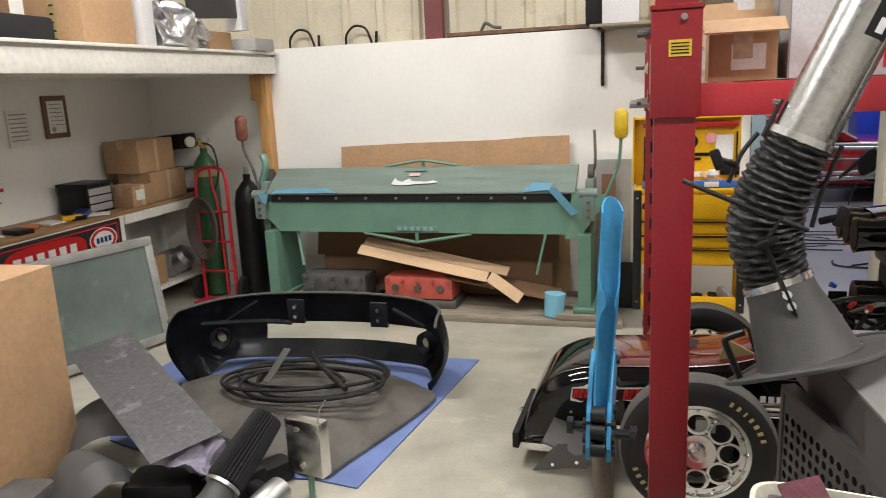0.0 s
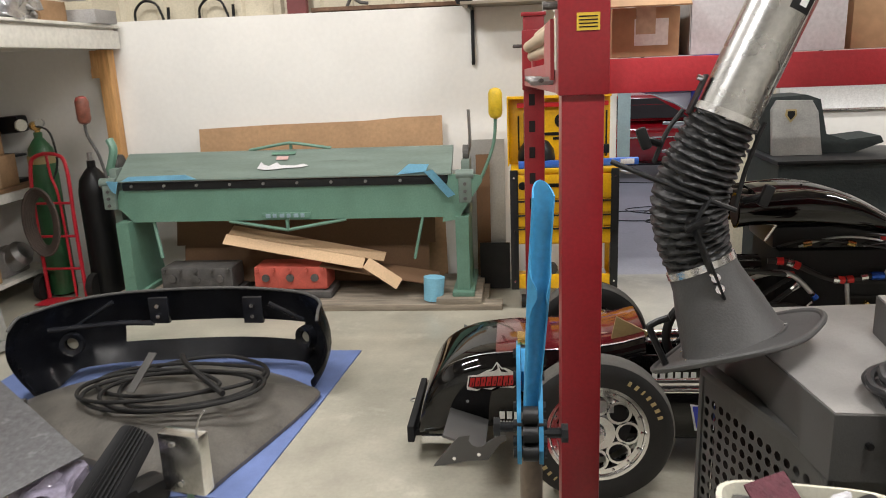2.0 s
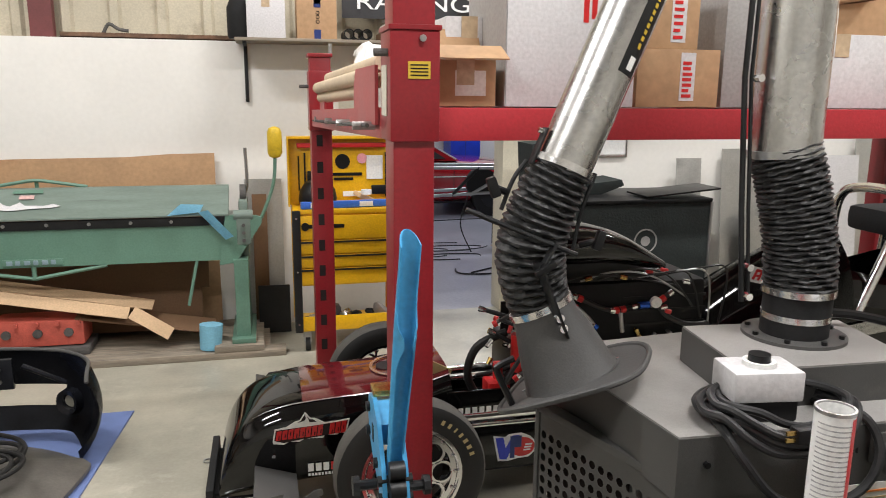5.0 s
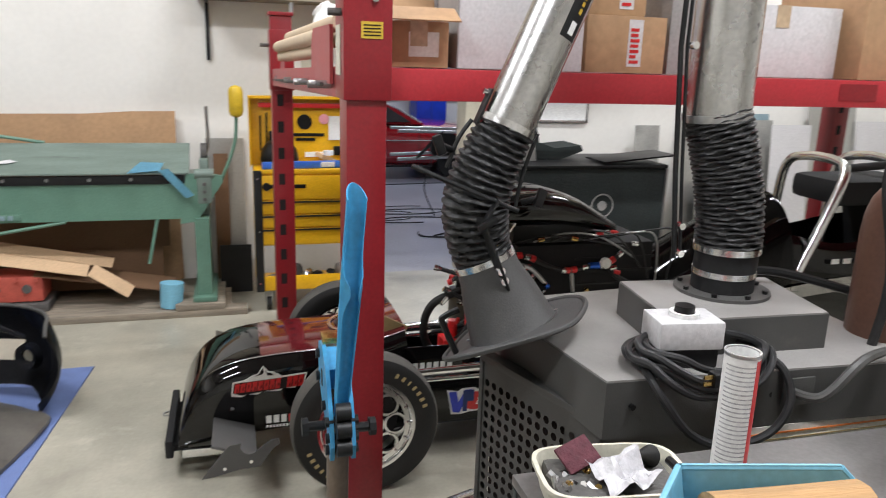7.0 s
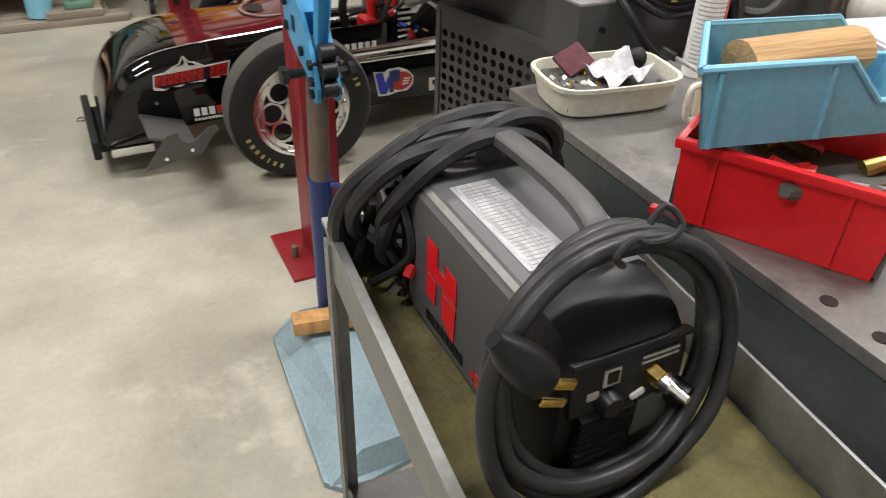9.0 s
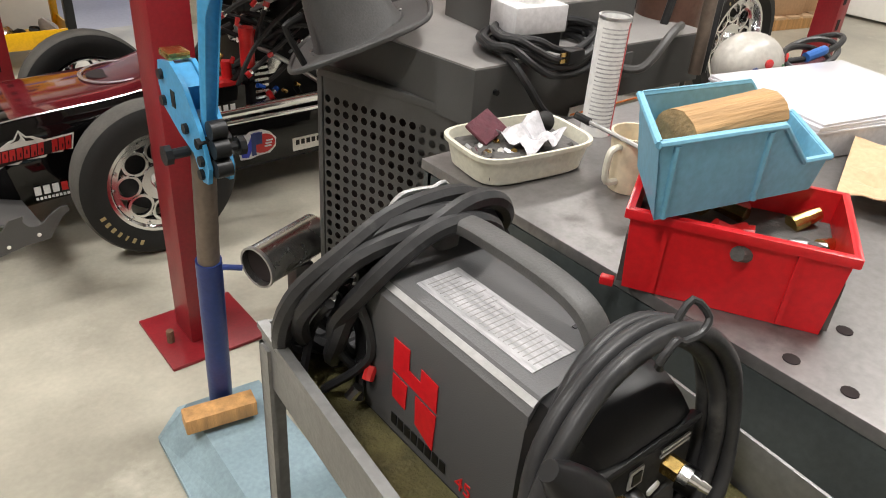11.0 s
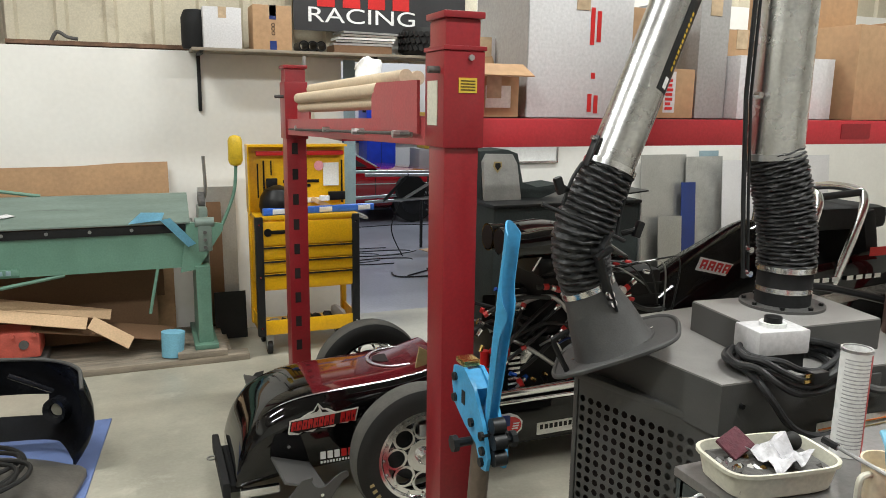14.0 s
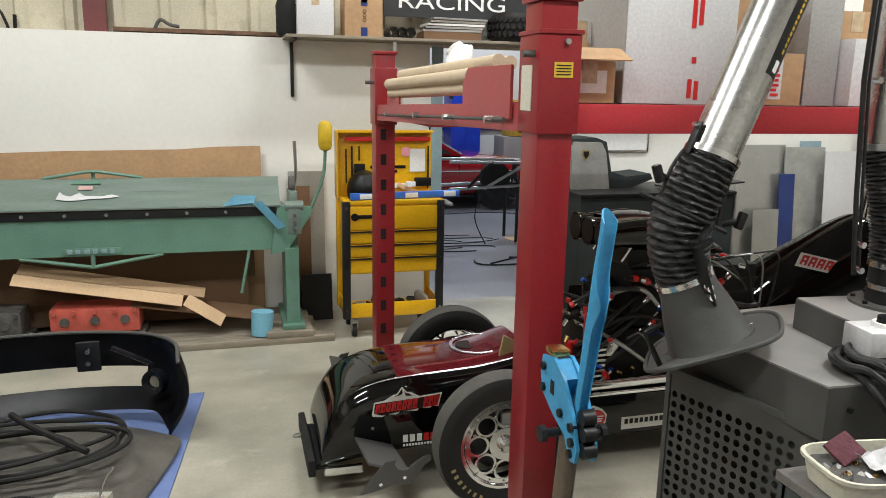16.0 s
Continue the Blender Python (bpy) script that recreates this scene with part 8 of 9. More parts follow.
for u in (0.035, 0.19):
    part("rib", cyl(B(), bp(u, 0.008, 0.002), bp(u - 0.006, 0.0, 0.104), 0.005, seg=8), "bin_blue", BBn)
ob = thing("firewood_log", (2.06, 1.125, 1.128), "split log of firewood lying in the blue bin", "log", rz=-6)
bm = B()
lp = []
for k in range(9):
    x = -0.10 + 0.20 * k / 8
    lp.append([Vector((x, 0.036 * math.cos(a) * (1 + 0.12 * noise.noise(Vector((math.cos(a) * 2, math.sin(a) * 2, x * 3)))), 0.04 + 0.030 * math.sin(a) * (1 + 0.15 * noise.noise(Vector((math.cos(a) * 2, math.sin(a) * 2, 4 + x * 3)))))) for a in [2 * math.pi * j / 18 for j in range(18)]])
rings(bm, lp)
part("wood", bm, "log", ob)
part("bark", span(B(), (-0.095, -0.02, -0.006), (0.095, 0.03, 0.012), 0.004), "bark", ob)
M["bag_clear"] = mat("bag_clear", (0.52, 0.51, 0.53), 0.18, var=0.25, scale=30, bump=0.3, bscale=60)
t = thing("plastic_tub", (2.035, 1.49, 0.961), "cloudy plastic food tub full of small hardware", "tub", rz=-8)
bm = B()
rr2 = []
for k in range(32):
    a = 2 * math.pi * k / 32
    c, s = math.cos(a), math.sin(a)
    rr2.append((0.13 * abs(c) ** 0.45 * (1 if c > 0 else -1), 0.085 * abs(s) ** 0.45 * (1 if s > 0 else -1)))
rings(bm, [[Vector((x * f, y * f, z)) for x, y in rr2] for f, z in ((0.82, 0), (0.87, 0.004), (0.95, 0.048), (1.0, 0.05), (1.0, 0.057), (0.94, 0.057), (0.84, 0.008))])
part("tub", bm, "plastic_clear", t)
part("filler", span(B(), (-0.105, -0.065, 0.008), (0.105, 0.065, 0.045), 0.01), "iron", t)
for k in range(26):
    p = Vector((random.uniform(-0.1, 0.1), random.uniform(-0.055, 0.055), 0.034))
    part("hardware", cyl(B(), p, p + Vector((random.uniform(-0.02, 0.02), random.uniform(-0.02, 0.02), 0.012)), 0.007, seg=6), ("steel", "brass", "iron", "chrome", "black")[k % 5], t)
bm = B()
bmesh.ops.create_grid(bm, x_segments=10, y_segments=8, size=0.045, matrix=pose(0.01, -0.02, 0.056, 6, -4, 15))
for v in bm.verts:
    v.co.z += 0.012 + 0.034 * noise.noise(v.co * 34)
bmesh.ops.solidify(bm, geom=bm.faces[:], thickness=0.001)
part("rag", bm, "bag_clear", t, "white crumpled paper")
part("scrub_pad", box(B(), (0.066, 0.052, 0.008), (-0.05, 0.035, 0.066), R("X", 35) @ R("Z", 25), 0.003), "maroon_pad", t, "maroon abrasive pad")
part("rubber_cone", lathe(B(), [(0.02, 0), (0.018, 0.006), (0.008, 0.03), (0.007, 0.04)], pose(0.08, 0.03, 0.06, 0, -70, 30), 18), "rubber", t)
t = thing("paper_cup", (2.14, 1.315, 0.961), "stained paper cup with handle on the table", "cup")
bm = B()
lathe(bm, [(0.034, 0), (0.042, 0.10), (0.044, 0.10), (0.0445, 0.104), (0.0405, 0.104), (0.033, 0.004)], None, 28)
part("cup", bm, mat("cup_stain", (0.66, 0.56, 0.40), 0.6, var=0.12, scale=8, stain=((0.42, 0.28, 0.14), 12, 0.58)), t)
part("handle", tube(B(), [(-0.038, 0.0, 0.085), (-0.065, 0, 0.08), (-0.065, 0, 0.03), (-0.036, 0, 0.02)], 0.006), "plastic_clear", t)
t = thing("brush_rod", (2.09, 1.38, 1.04), "long steel rod with black tip across the table", "rod")
part("rod", cyl(B(), (0, 0, 0.03), (0.02, -0.18, 0.01), 0.004, seg=8), "steel", t)
part("tip", cyl(B(), (0, 0, 0.03), (-0.004, 0.03, 0.034), 0.007, seg=8), "black", t)
t = thing("electrode_can", (2.29, 1.52, 0.961), "white and red cardboard electrode can", "can")
part("tube", lathe(B(), [(0.031, 0), (0.031, 0.235), (0.028, 0.235), (0.027, 0.02)], None, 28), "white", t)
bm = B()
lathe(bm, [(0.0315, 0.0), (0.0315, 0.228)], None, 28)
bmesh.ops.delete(bm, geom=[f for f in bm.faces if len(f.verts) > 4 or not (f.calc_center_median().x > 0.006)], context="FACES")
part("red_band", bm, "red", t)
for k in range(24):
    bm = B()
    lathe(bm, [(0.0313, 0.02 + k * 0.0085), (0.0313, 0.0225 + k * 0.0085)], None, 28)
    bmesh.ops.delete(bm, geom=[f for f in bm.faces if len(f.verts) > 4 or f.calc_center_median().x > 0.005 or f.calc_center_median().y > 0], context="FACES")
    part("text_bar", bm, "label_silver", t)
part("rim", lathe(B(), [(0.028, 0.232), (0.032, 0.232), (0.032, 0.238), (0.028, 0.238)], None, 28, True), "steel", t)
TS = R("Z", -16)
solo("white_carton", box(B(), (0.44, 0.30, 0.055), (2.80, 1.28, 0.961 + 0.0285), TS, 0.004), "box_white", "flat white carton lying on the welding table", "box")
for k in range(4):
    solo("plastic_sheet", box(B(), (0.45 - 0.004 * k, 0.31, 0.005), (2.80 + 0.006 * (k % 2), 1.28 + 0.004 * k, 1.021 + 0.0056 * k), TS @ R("Z", 1.2 * k), 0.001), M["gloss_white"], "glossy white plastic sheet stacked on the carton", "sheet", "stacked sheets")
bm = B()
bmesh.ops.create_grid(bm, x_segments=14, y_segments=10, size=0.5, matrix=pose(2.56, 1.02, 0.975, 0, 0, 20) @ Matrix.Diagonal((0.30, 0.20, 1, 1)))
for v in bm.verts:
    v.co.z += 0.012 + 0.03 * abs(noise.noise(v.co * 9)) + 0.02 * noise.noise(v.co * 22)
bmesh.ops.solidify(bm, geom=bm.faces[:], thickness=0.002)
solo("kraft_paper", bm, "card_tan", "crumpled tan packing paper on the welding table", "paper")
bm = B()
bmesh.ops.create_grid(bm, x_segments=16, y_segments=10, size=0.5, matrix=pose(3.10, 1.53, 0.972, 0, 0, -14) @ Matrix.Diagonal((0.20, 0.12, 1, 1)))
for v in bm.verts:
    v.co.z += 0.016 + 0.02 * noise.noise(v.co * 14)
bmesh.ops.solidify(bm, geom=bm.faces[:], thickness=0.004)
solo("shop_rag", bm, "maroon_pad", "crumpled maroon shop rag on the welding table", "rag")
t = thing("torch_lead", (3.10, 1.50, 0.975), "black welding torch lead looped on the rag", "cable")
for k in range(3):
    part("loop", tube(B(), [(0.02 * k + (0.10 + 0.012 * k) * math.cos(a), 0.008 * k + 0.05 * math.sin(a), 0.03 + 0.012 * k + 0.02 * math.sin(a + k)) for a in [2 * math.pi * i / 10 for i in range(10)]], 0.008, 8, True, 4), "cable", t)
part("grip", tube(B(), [(-0.06, -0.02, 0.05), (0.0, -0.03, 0.062), (0.05, -0.01, 0.05)], 0.013, 10), mat("grip_blue", (0.03, 0.13, 0.42), 0.45), t, "blue torch grip")
t = thing("steel_tube", (2.84, 1.66, 0.961), "rusty brown steel tube standing beside the gas cylinder", "tube")
part("tube", cyl(B(), (0, 0, 0), (0.02, 0.03, 1.1), 0.017, seg=18), "bare_tube", t)
solo("yellow_tag", box(B(), (0.05, 0.03, 0.006), (2.22, 1.28, 0.965), R("Z", 30)), "yellow", "small yellow tag on the table", "tag")

# ---- argon bottle and helmet beside the extractor ----
t = thing("gas_cylinder", (3.02, 1.90, 0), "tall brown gas cylinder with gauges beside the extractor", "gas cylinder")
part("bottle", lathe(B(), [(0.085, 0), (0.093, 0.02), (0.093, 1.29), (0.089, 1.34), (0.078, 1.38), (0.058, 1.41), (0.04, 1.42), (0.04, 1.45)], None, 36), "tank_brown", t)
part("collar", cyl(B(), (0, 0, 1.44), (0, 0, 1.47), 0.046, seg=20), "rust", t)
part("valve", cyl(B(), (0, 0, 1.47), (0, 0, 1.56), 0.018, seg=12), "bare_tube", t)
part("regulator", cyl(B(), (0.03, -0.02, 1.53), (0.10, -0.05, 1.53), 0.03, seg=18), "alu_dull", t)
part("gauge", cyl(B(), (0.07, -0.06, 1.56), (0.07, -0.09, 1.575), 0.034, seg=18), "steel", t)
part("gas_hose", tube(B(), [(-0.02, 0, 1.52), (-0.09, -0.03, 1.5), (-0.115, -0.04, 1.42), (-0.10, -0.08, 1.2), (-0.105, -0.05, 0.95)], 0.012), "cable", t)
part("gas_hose", tube(B(), [(0.1, -0.05, 1.5), (0.115, -0.08, 1.35), (0.08, -0.11, 1.2), (0.04, -0.13, 0.9)], 0.011), "cable", t)
t = thing("white_helmet", (2.85, 1.53, 0.961), "cream welding hood covered with stickers on the table", "helmet")
bm = B()
bmesh.ops.create_uvsphere(bm, u_segments=28, v_segments=16, radius=0.088, matrix=pose(0, 0, 0.062) @ Matrix.Diagonal((1.15, 0.9, 0.85, 1)))
for v in bm.verts:
    v.co.z = max(v.co.z, 0.0)
part("shell", bm, "helmet", t)
for k, c in enumerate(("red", "navy", "red", "yellow", "tank_green", "red", "gold")):
    a = -2.6 + 0.33 * k
    p = Vector((0.099 * math.cos(a), 0.077 * math.sin(a), 0.066 + 0.02 * (k % 3 - 1)))
    part("sticker", cyl(B(), p, p + Vector((math.cos(a), math.sin(a), 0)) * 0.004, 0.011, seg=10), c, t)

# ---- wall shelf behind the lift ----
t = thing("wall_shelf", (2.3, 5.88, 2.0), "long dusty wooden wall shelf on steel brackets", "shelf")
wpart("board", span(B(), (1.25, 5.70, 2.015), (4.6, 6.055, 2.035), 0.003), "grey_wood", t)
for x in (1.31, 2.5, 3.7):
    wpart("bracket", span(B(), (x - 0.012, 6.03, 1.62), (x + 0.012, 6.055, 2.014), 0.002), "steel_dark", t)
    wpart("bracket_arm", span(B(), (x - 0.012, 5.72, 1.995), (x + 0.012, 6.03, 2.014), 0.002), "steel_dark", t)
carton("white_carton", (1.33, 5.75, 2.037), (1.575, 5.95, 2.30), "box_white", "plain white carton on the wall shelf")
b = carton("cardboard_box", (1.65, 5.75, 2.037), (1.91, 5.98, 2.33), "card", "brown cardboard box with blue tape on the shelf")
part("tape", span(B(), (-0.02, -0.117, 0.0), (0.025, -0.1155, 0.06)), "navy", b, "dark blue tape")
part("tape", span(B(), (-0.02, -0.117, 0.20), (0.025, -0.1155, 0.293)), "navy", b)
for dz in (0.11, 0.14, 0.165):
    part("marker_digit", lathe(B(), [(0.009, -0.001), (0.013, -0.001), (0.013, 0.001), (0.009, 0.001)], pose(0.005, -0.116, dz, 90, 0, 0), 14, True), "black", b)
solo("round_canister", lathe(B(), [(0.09, 0), (0.1, 0.02), (0.1, 0.2), (0.08, 0.25), (0.02, 0.26)], pose(1.30, 5.93, 2.036), 24), "black_matte", "black plastic canister on the shelf", "canister")
for k, x in enumerate((1.99, 2.05, 2.11)):
    bm = B()
    lathe(bm, [(0.028, 0), (0.036, 0), (0.036, 0.2), (0.028, 0.2)], pose(x, 5.74, 2.073, -90, 0, 0), 20, True)
    solo("pipe_offcut", bm, "black", "black pipe offcut lying on the shelf", "pipe", "pipe offcuts")
t = thing("stacked_panels", (2.42, 5.85, 2.037), "stack of thin silver frames on the shelf", "panels")
for k in range(5):
    part("panel", box(B(), (0.42, 0.22, 0.014), (0.01 * k, 0, 0.06 + 0.02 * k), R("Z", 3 * k - 5)), ("box_grey", "alu", "paper", "alu", "steel")[k], t)
part("crate", span(B(), (-0.22, -0.12, 0), (0.2, 0.1, 0.05)), "card_dark", t)
bn = solo("banner", span(B(), (1.97, 5.99, 2.20), (3.3, 5.998, 2.75)), "banner", "black racing banner with red and white lettering", "banner")
letters("banner_word", "RACING", 0.15, "white", bn, Matrix.Translation((2.48, 5.985, 2.262)) @ R("X", 90) @ Matrix.Diagonal((1.5, 1, 1, 1)), 0.001, "white RACING lettering")
for k in range(4):
    part("red_mark", span(B(), (2.14 + k * 0.19, 5.985, 2.37), (2.27 + k * 0.19, 5.9895, 2.55), 0.0), "red", bn)
for k in range(2):
    tt = thing("tyre", (2.93, 5.86, 2.037 + k * 0.0 - (0.0 if k == 0 else 0.0)), "black all-terrain tyre lying on the shelf", "tyre") if k == 0 else None
    if tt:
        bm = B()
        lathe(bm, [(0.12, 0.01), (0.17, 0.0), (0.19, 0.03), (0.193, 0.10), (0.19, 0.17), (0.17, 0.2), (0.12, 0.19)], None, 48, True)
        part("casing", bm, "rubber", tt)
        for i in range(30):
            a = 2 * math.pi * i / 30
            for z, o_ in ((0.05, 0.0), (0.10, 0.1), (0.15, 0.0)):
                part("tread_block", box(B(), (0.02, 0.028, 0.035), (0.197 * math.cos(a + o_), 0.197 * math.sin(a + o_), z), R("Z", math.degrees(a + o_)) @ R("X", 25)), "rubber", tt)
solo("plastic_bag", box(B(), (0.16, 0.03, 0.16), (2.47, 5.62, 2.0), R("Y", 12), 0.01), "box_white", "white plastic bag hanging from the shelf", "bag") if False else None
t = thing("white_bag", (1.83, 3.6, 1.80), "crumpled white plastic bag on the lift", "bag")
bm = B()
bmesh.ops.create_icosphere(bm, subdivisions=3, radius=0.08, matrix=Matrix.Diagonal((0.9, 0.5, 1.0, 1)))
for v in bm.verts:
    v.co += Vector((noise.noise(v.co * 20), noise.noise(v.co * 19), noise.noise(v.co * 18))) * 0.04
part("bag", bm, "white", t)
t = thing("wall_notice", (2.0, 6.05, 1.58), "old yellowed paper taped to the wall", "poster", kind="structure")
part("sheet", span(B(), (-0.06, 0, -0.12), (0.12, 0.006, 0.12)), "plastic_clear", t)

# ---- far wall right of the doorway ----
t = thing("whiteboard", (4.0, 6.05, 1.35), "white board with grey frame on the wall", "board", kind="structure")
part("board", span(B(), (-0.55, -0.004, -0.12), (0.2, 0.006, 0.35)), "white", t)
part("frame", span(B(), (-0.55, -0.012, -0.14), (0.2, 0.006, -0.122), 0.002), "alu", t)
part("frame", span(B(), (0.202, -0.012, -0.14), (0.215, 0.006, 0.35), 0.002), "alu", t)
SH = [(5.15, 0.50, 1.27, "steel_sheet", "bare steel sheet", 0), (5.62, 0.42, 1.25, "alu_dull", "grey aluminium sheet", 1), (5.55, 0.16, 1.02, "navy", "dark blue panel", 2), (5.28, 0.26, 0.72, "steel_sheet", "short steel offcut", 3), (5.95, 0.4, 1.22, "box_white", "white plastic panel", 4), (5.80, 0.22, 1.30, "pale_blue", "pale blue sheet", 0), (4.72, 0.22, 1.2, "alu_dull", "grey metal strip", 1), (6.4, 0.5, 1.4, "steel_sheet", "bare steel sheet", 1), (6.9, 0.45, 1.25, "box_white", "white plastic panel", 2)]
for x, w_, h_, m_, lab, k in SH:
    solo("leaning_sheet", box(B(), (w_, 0.006, h_), (x + w_ / 2 - 0.1, 5.98 - 0.035 * k - 0.02, h_ / 2 * 0.997 + 0.004), R("X", -5)), m_, lab + " leaning against the wall", "sheet metal", "sheets on the wall")
t = thing("road_case", (3.68, 5.25, 0), "black canvas-covered equipment case on the floor", "case")
part("body", span(B(), (-0.54, -0.2, 0.05), (0.68, 0.42, 1.0), 0.02), "canvas", t)
part("lid_edge", span(B(), (-0.545, -0.205, 0.985), (0.685, 0.425, 1.01), 0.006), "steel_dark", t)
part("emblem", lathe(B(), [(0.075, 0), (0.085, 0), (0.085, 0.002), (0.075, 0.002)], pose(0.2, -0.2015, 0.73, 90, 0, 0), 28, True), "box_grey", t, "grey round printed emblem")
part("emblem_mark", cyl(B(), (0.2, -0.2005, 0.73), (0.2, -0.2025, 0.73), 0.035, seg=10), "box_grey", t)
for x in (-0.6, 0.62):
    part("caster", cyl(B(), (x - 0.02, 0.0, 0.04), (x + 0.02, 0, 0.04), 0.04, seg=16), "rubber", t)
part("corner_edge", span(B(), (0.672, -0.206, 0.05), (0.69, -0.19, 0.985), 0.003), "steel", t)
# flat board stands for the black part of the racing seat
solo("seat_panel", box(B(), (0.55, 0.3, 0.012), (4.15, 5.2, 1.05), R("Y", -5), 0.003), "black", "black flat panel standing for part of the racing seat", "panel")
t = thing("race_seat", (3.33, 5.40, 1.012), "grey and black racing seat with gold shield badge", "seat")
bm = B()
prism(bm, [(-0.15, 0), (0.14, 0), (0.10, 0.26), (0.06, 0.33), (-0.14, 0.335), (-0.17, 0.28)], 0.04, Matrix.Translation((0, -0.08, 0)) @ UPRIGHT)
part("side_shell", bm, "alu_dull", t)
bm = B()
prism(bm, [(-0.15, 0.0), (0.35, 0.0), (0.52, 0.06), (0.50, 0.10), (0.30, 0.08), (0.18, 0.12), (0.13, 0.33), (0.05, 0.36), (-0.17, 0.35)], 0.3, Matrix.Translation((0.0, 0.24, 0)) @ UPRIGHT)
part("cushion", bm, "canvas", t)
bm = B()
prism(bm, [(-0.03, 0.03), (0.03, 0.03), (0.035, -0.005), (0.0, -0.05), (-0.035, -0.005)], 0.004, Matrix.Translation((-0.06, -0.121, 0.25)) @ UPRIGHT)
part("badge", bm, "gold", t, "gold shield badge")
bm = B()
prism(bm, [(-0.02, 0.02), (0.02, 0.02), (0.022, -0.005), (0.0, -0.034), (-0.022, -0.005)], 0.004, Matrix.Translation((-0.06, -0.124, 0.25)) @ UPRIGHT)
part("badge_core", bm, "black", t)

# ---- the next bay ----
t = thing("red_coupe", (3.15, 11.42, 0), "dark red vintage coupe parked in the next bay", "car")
SEC = [(-2.25, 0.42, 0.66), (-2.15, 0.30, 0.76), (-1.6, 0.20, 0.80), (-0.6, 0.17, 0.80), (0.3, 0.17, 0.80), (1.0, 0.17, 0.78), (1.6, 0.20, 0.74), (2.1, 0.28, 0.66), (2.25, 0.36, 0.56)]
bm = B()
rings(bm, [[Vector((x, 0.83 * abs(math.cos(a)) ** 0.45 * (1 if math.cos(a) > 0 else -1), (zb + zt) / 2 + (zt - zb) / 2 * abs(math.sin(a)) ** 0.6 * (1 if math.sin(a) > 0 else -1))) for a in [2 * math.pi * k / 32 for k in range(32)]] for x, zb, zt in finer(SEC, 4)])
part("body", bm, "car_red", t)
bm = B()
rings(bm, [[Vector((x, sy * w, z)) for x, sy in ((x0, -1), (x1, -1), (x1, 1), (x0, 1))] for x0, x1, w, z in ((-1.5, 0.90, 0.76, 0.78), (-1.05, 0.54, 0.68, 0.98), (-0.7, 0.25, 0.60, 1.10), (-0.5, 0.1, 0.54, 1.12))])
part("roof", bm, "car_red", t)
for x0, x1, x2, x3 in ((-0.30, 0.70, 0.30, -0.24), (-1.15, -0.38, -0.32, -0.76)):
    bm = B()
    rings(bm, [[Vector((x0, y - 0.775, 0.81)), Vector((x1, y - 0.775, 0.81)), Vector((x2, y - 0.635, 1.06)), Vector((x3, y - 0.635, 1.06))] for y in (0.0, 0.02)])
    part("side_window", bm, "slot", t, "open dark side window")
part("windscreen_trim", tube(B(), [(0.85, -0.75, 0.80), (0.52, -0.68, 0.99), (0.25, -0.59, 1.10)], 0.012, 8, smooth=1), "chrome", t)
for x in (-1.38, 1.38):
    for s in (-1, 1):
        w_ = part("wheel", cyl(B(), (x, s * 0.66, 0.31), (x, s * 0.845, 0.31), 0.31, seg=32), "rubber", t)
        part("rim", cyl(B(), (x, s * 0.846, 0.31), (x, s * 0.855, 0.31), 0.19, seg=24), "steel_dark", w_)
part("sill_trim", span(B(), (-1.0, -0.842, 0.20), (1.0, -0.83, 0.225)), "black", t)
part("side_trim", span(B(), (-1.9, -0.842, 0.56), (1.95, -0.832, 0.575)), "chrome", t)
part("door_gap", span(B(), (0.80, -0.838, 0.24), (0.806, -0.829, 0.76)), "slot", t)
t = thing("tube_chassis", (3.75, 8.3, 0), "bare steel tube race chassis on stands in the next bay", "chassis")
for k, (a, b) in enumerate((((-0.6, 0, 0.92), (0.5, 0, 0.90)), ((-0.6, 0.0, 0.62), (0.5, 0, 0.66)), ((-0.2, 0, 0.62), (0.3, 0, 0.90)), ((-0.6, 0.4, 0.92), (0.5, 0.4, 0.90)), ((-0.6, 0.4, 0.62), (0.5, 0.4, 0.66)), ((0.3, 0, 0.9), (0.3, 0.4, 0.9)), ((0.2, 0, 0.0), (0.2, 0, 0.64)), ((0.44, 0, 0.0), (0.44, 0, 0.65)), ((0.2, 0.4, 0.0), (0.2, 0.4, 0.64)), ((0.44, 0.4, 0.0), (0.44, 0.4, 0.65)), ((0.3, 0, 0.66), (0.3, 0, 0.90)), ((-0.1, 0, 0.92), (-0.4, 0, 0.62)))):
    part("frame_tube", cyl(B(), a, b, 0.018, seg=10), "steel" if k < 6 else "steel_dark", t)
random.seed(31)
for k in range(10):
    p = [(random.uniform(0.1, 0.5), random.uniform(0, 0.3), random.uniform(0.4, 0.9)) for _ in range(3)]
    part("wiring", tube(B(), p, 0.012, 6), "cable", t)
part("wheel", cyl(B(), (-0.05, 0.05, 0.74), (-0.05, 0.12, 0.74), 0.17, seg=24), "rubber", t)
t = thing("floor_cable", (3.2, 7.6, 0.0), "thin black cables looped on the bay floor", "cable")
for cx_, cy_, rx, ry, ph, r_ in ((0.15, 0.88, 0.42, 0.14, 0.3, 0.006), (0.10, 0.98, 0.52, 0.22, 1.1, 0.005), (0.05, 0.45, 0.36, 0.14, 0.0, 0.006), (0.26, -0.22, 0.32, 0.16, 2.6, 0.009), (-0.3, 0.7, 0.5, 0.25, 0.5, 0.005)):
    part("loop", tube(B(), [(cx_ + rx * math.cos(a + ph) + 0.03 * math.sin(3 * a), cy_ + ry * math.sin(a + ph), r_ + 0.001) for a in [2 * math.pi * i / 14 for i in range(12)]], r_, 6), "cable", t)
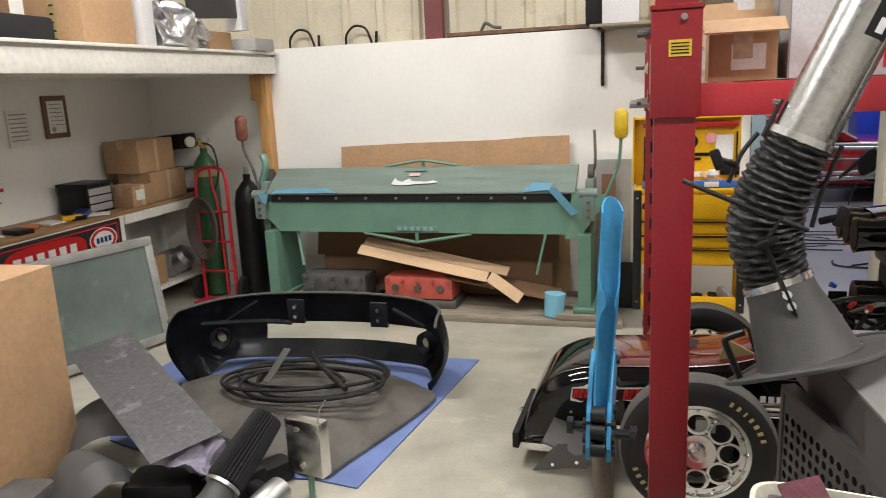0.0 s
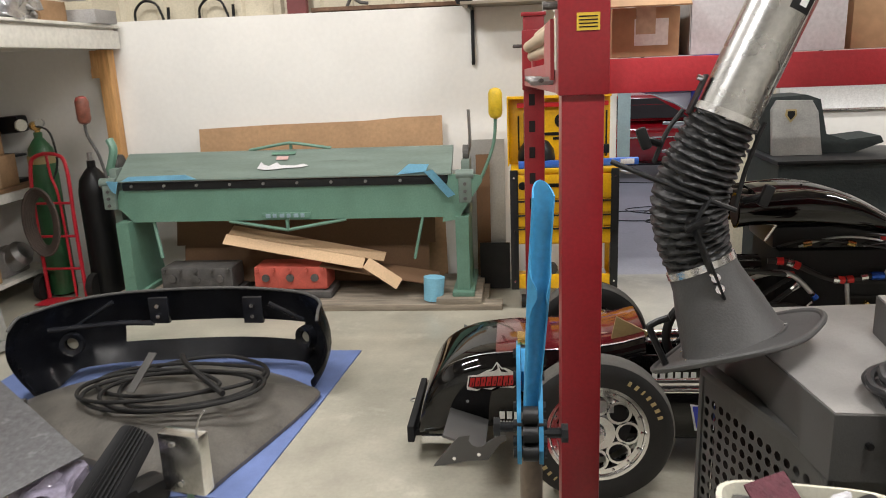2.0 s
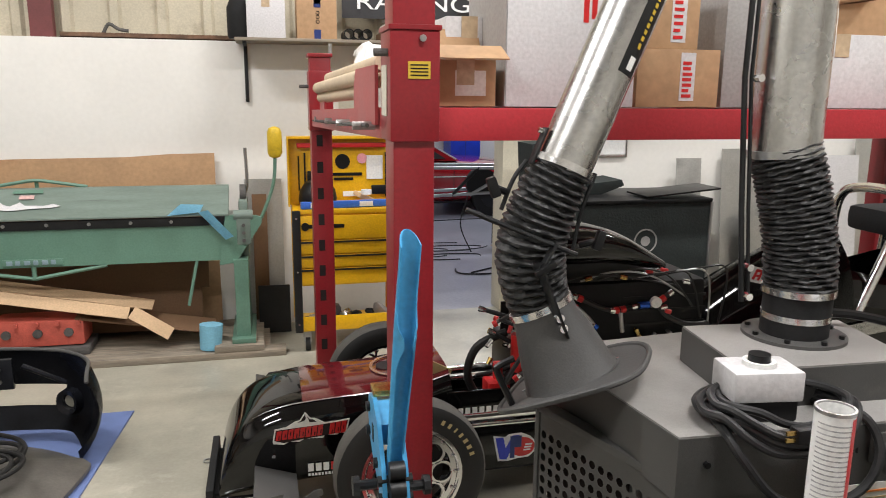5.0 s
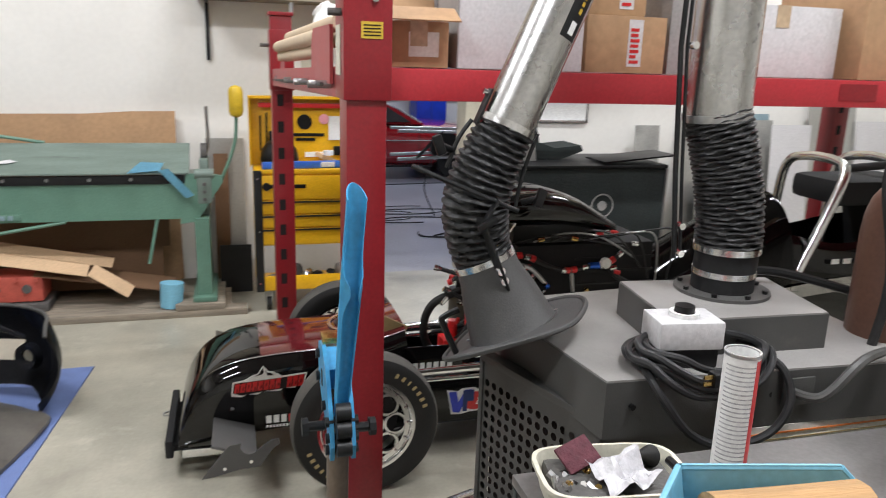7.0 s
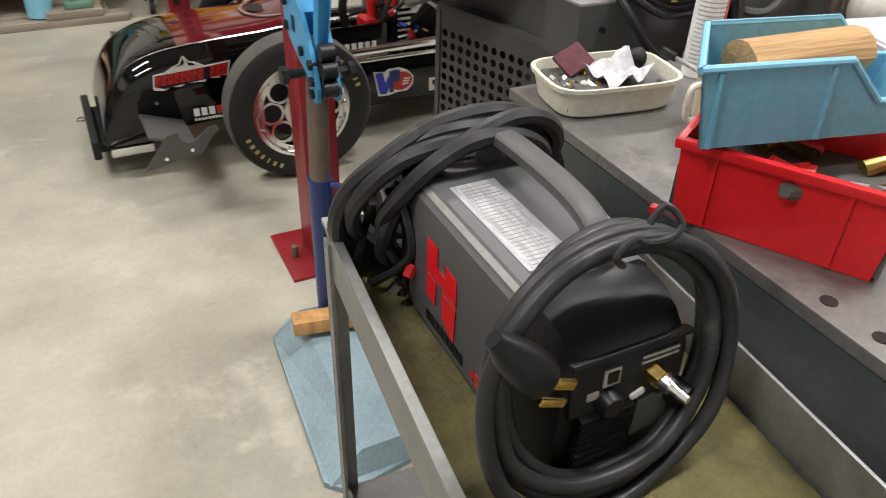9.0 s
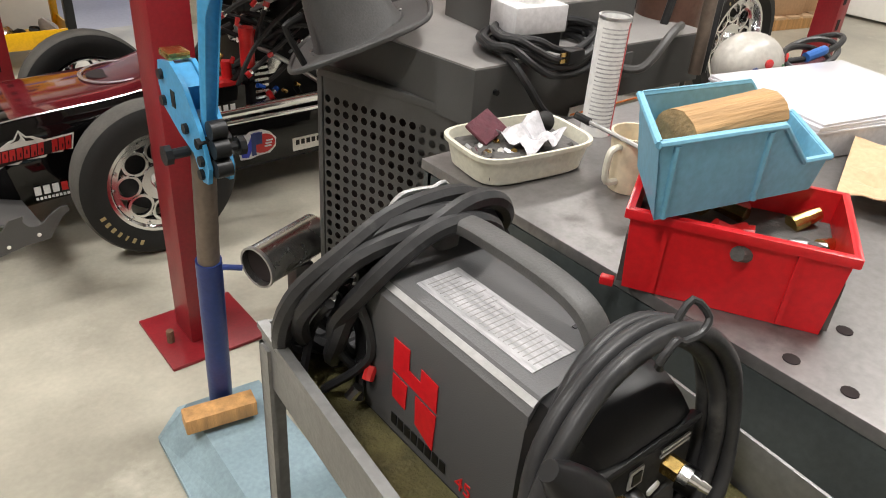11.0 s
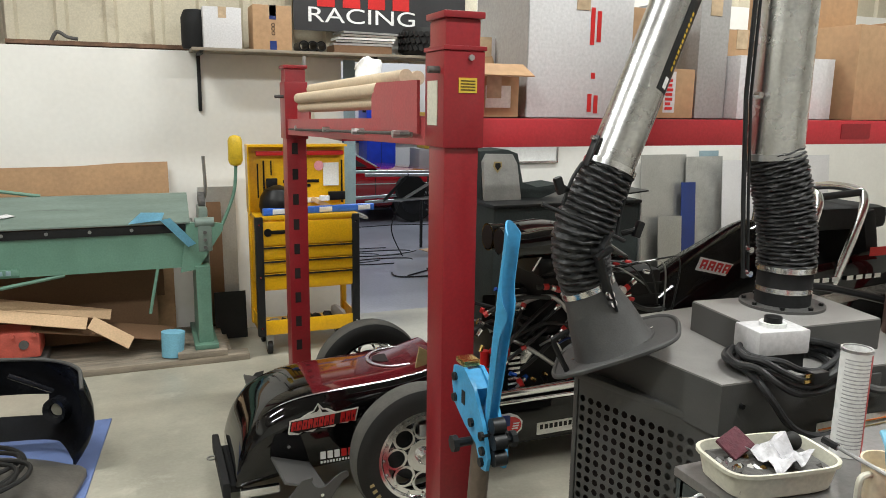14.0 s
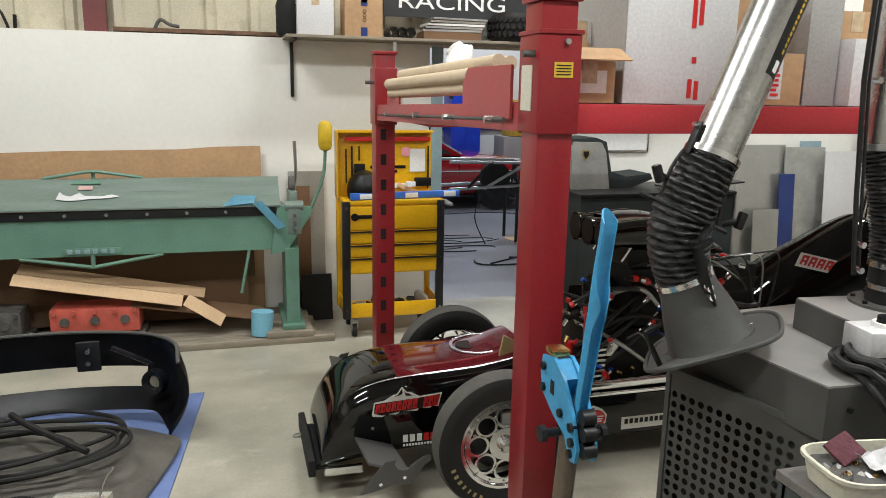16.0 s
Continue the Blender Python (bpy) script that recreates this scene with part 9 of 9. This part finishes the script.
part("run", tube(B(), [(0.6, 0.0, 0.008), (0.45, -0.08, 0.008), (0.1, -0.3, 0.008)], 0.008, 6), "cable", t)
part("run", tube(B(), [(-0.5, 2.85, 0.008), (0.3, 2.7, 0.008), (1.0, 2.75, 0.008), (1.5, 2.6, 0.008)], 0.007, 6), "cable", t)
part("riser", tube(B(), [(0.35, 0.6, 0.012), (0.25, 0.7, 0.3), (0.3, 0.6, 0.62)], 0.007, 6), "cable", t)
solo("cardboard_sheet", box(B(), (0.75, 0.5, 0.006), (4.3, 9.0 - 0.6, 0.004), R("Z", 12)), "card_tan", "tan cardboard sheet lying on the bay floor", "cardboard")
t = thing("blue_cabinet", (4.6, 12.6, 0), "bright blue steel cabinet in the next bay", "cabinet")
part("body", span(B(), (-0.25, -0.2, 0), (0.25, 0.3, 1.62), 0.01), mat("cab_blue", (0.01, 0.05, 0.55), 0.35), t)
part("door_line", span(B(), (-0.003, -0.204, 0.05), (0.003, -0.2, 1.55)), "navy", t)
t = thing("bottle_crate", (5.7, 12.4, 0), "stack of yellow printed cartons in the next bay", "box")
part("shelf", span(B(), (-0.5, -0.2, 0), (0.5, 0.3, 0.95), 0.01), "box_grey", t)
for k in range(3):
    c_ = part("carton", span(B(), (-0.4, -0.2, 0.955 + k * 0.2), (0.4, 0.2, 1.15 + k * 0.2), 0.005), mat("carton_yellow", (0.62, 0.42, 0.05), 0.6) if k == 0 else bpy.data.materials["carton_yellow"], t)
    part("print_mark", span(B(), (-0.25, -0.2025, 1.02 + k * 0.2), (0.25, -0.2007, 1.09 + k * 0.2)), "red" if k % 2 else "black", c_)
t = thing("plastic_curtain", (2.36, 6.0, 0), "clear plastic curtain edge at the doorway", "curtain")
part("strip", span(B(), (-0.03, 0.0, 0.9), (0.06, 0.006, 2.0), 0.002), "pale_blue", t)

# ---- roll-up door and pallet at the far end of the shop ----
t = thing("door_1", (8.75, 4.0, 0), "white ribbed sectional garage door with narrow joints", "garage door", kind="structure")
for k in range(7):
    part("panel", span(B(), (0.0, -2.6, 0.03 + k * 0.55), (0.05, 1.95, 0.57 + k * 0.55), 0.008), "white_wall", t)
    part("stiffener", span(B(), (-0.012, -2.6, 0.555 + k * 0.55), (0.0, 1.95, 0.575 + k * 0.55)), "alu_dull", t)
for y in (-1.2, 0.35, 1.6):
    part("stile", span(B(), (-0.016, y, 0.03), (-0.0125, y + 0.05, 3.9)), "alu_dull", t)
t = thing("pallet", (7.9, 4.2, 0), "pale wooden pallet with brown cartons beside the garage door", "pallet", rz=-12)
for y in (-0.4, 0.0, 0.4):
    part("bearer", span(B(), (-0.5, y - 0.04, 0.0), (0.5, y + 0.04, 0.09)), "pine", t)
for k in range(6):
    part("slat", span(B(), (-0.5 + k * 0.175, -0.45, 0.092), (-0.375 + k * 0.175, 0.45, 0.112)), "card_tan", t)
carton("cardboard_box", (7.45, 3.85, 0.114), (7.95, 4.5, 0.44), "card", "brown cardboard box stacked on the pallet", rz=-12)
carton("cardboard_box", (7.98, 3.8, 0.114), (8.35, 4.4, 0.38), "card", "brown cardboard box on the pallet", rz=-12)
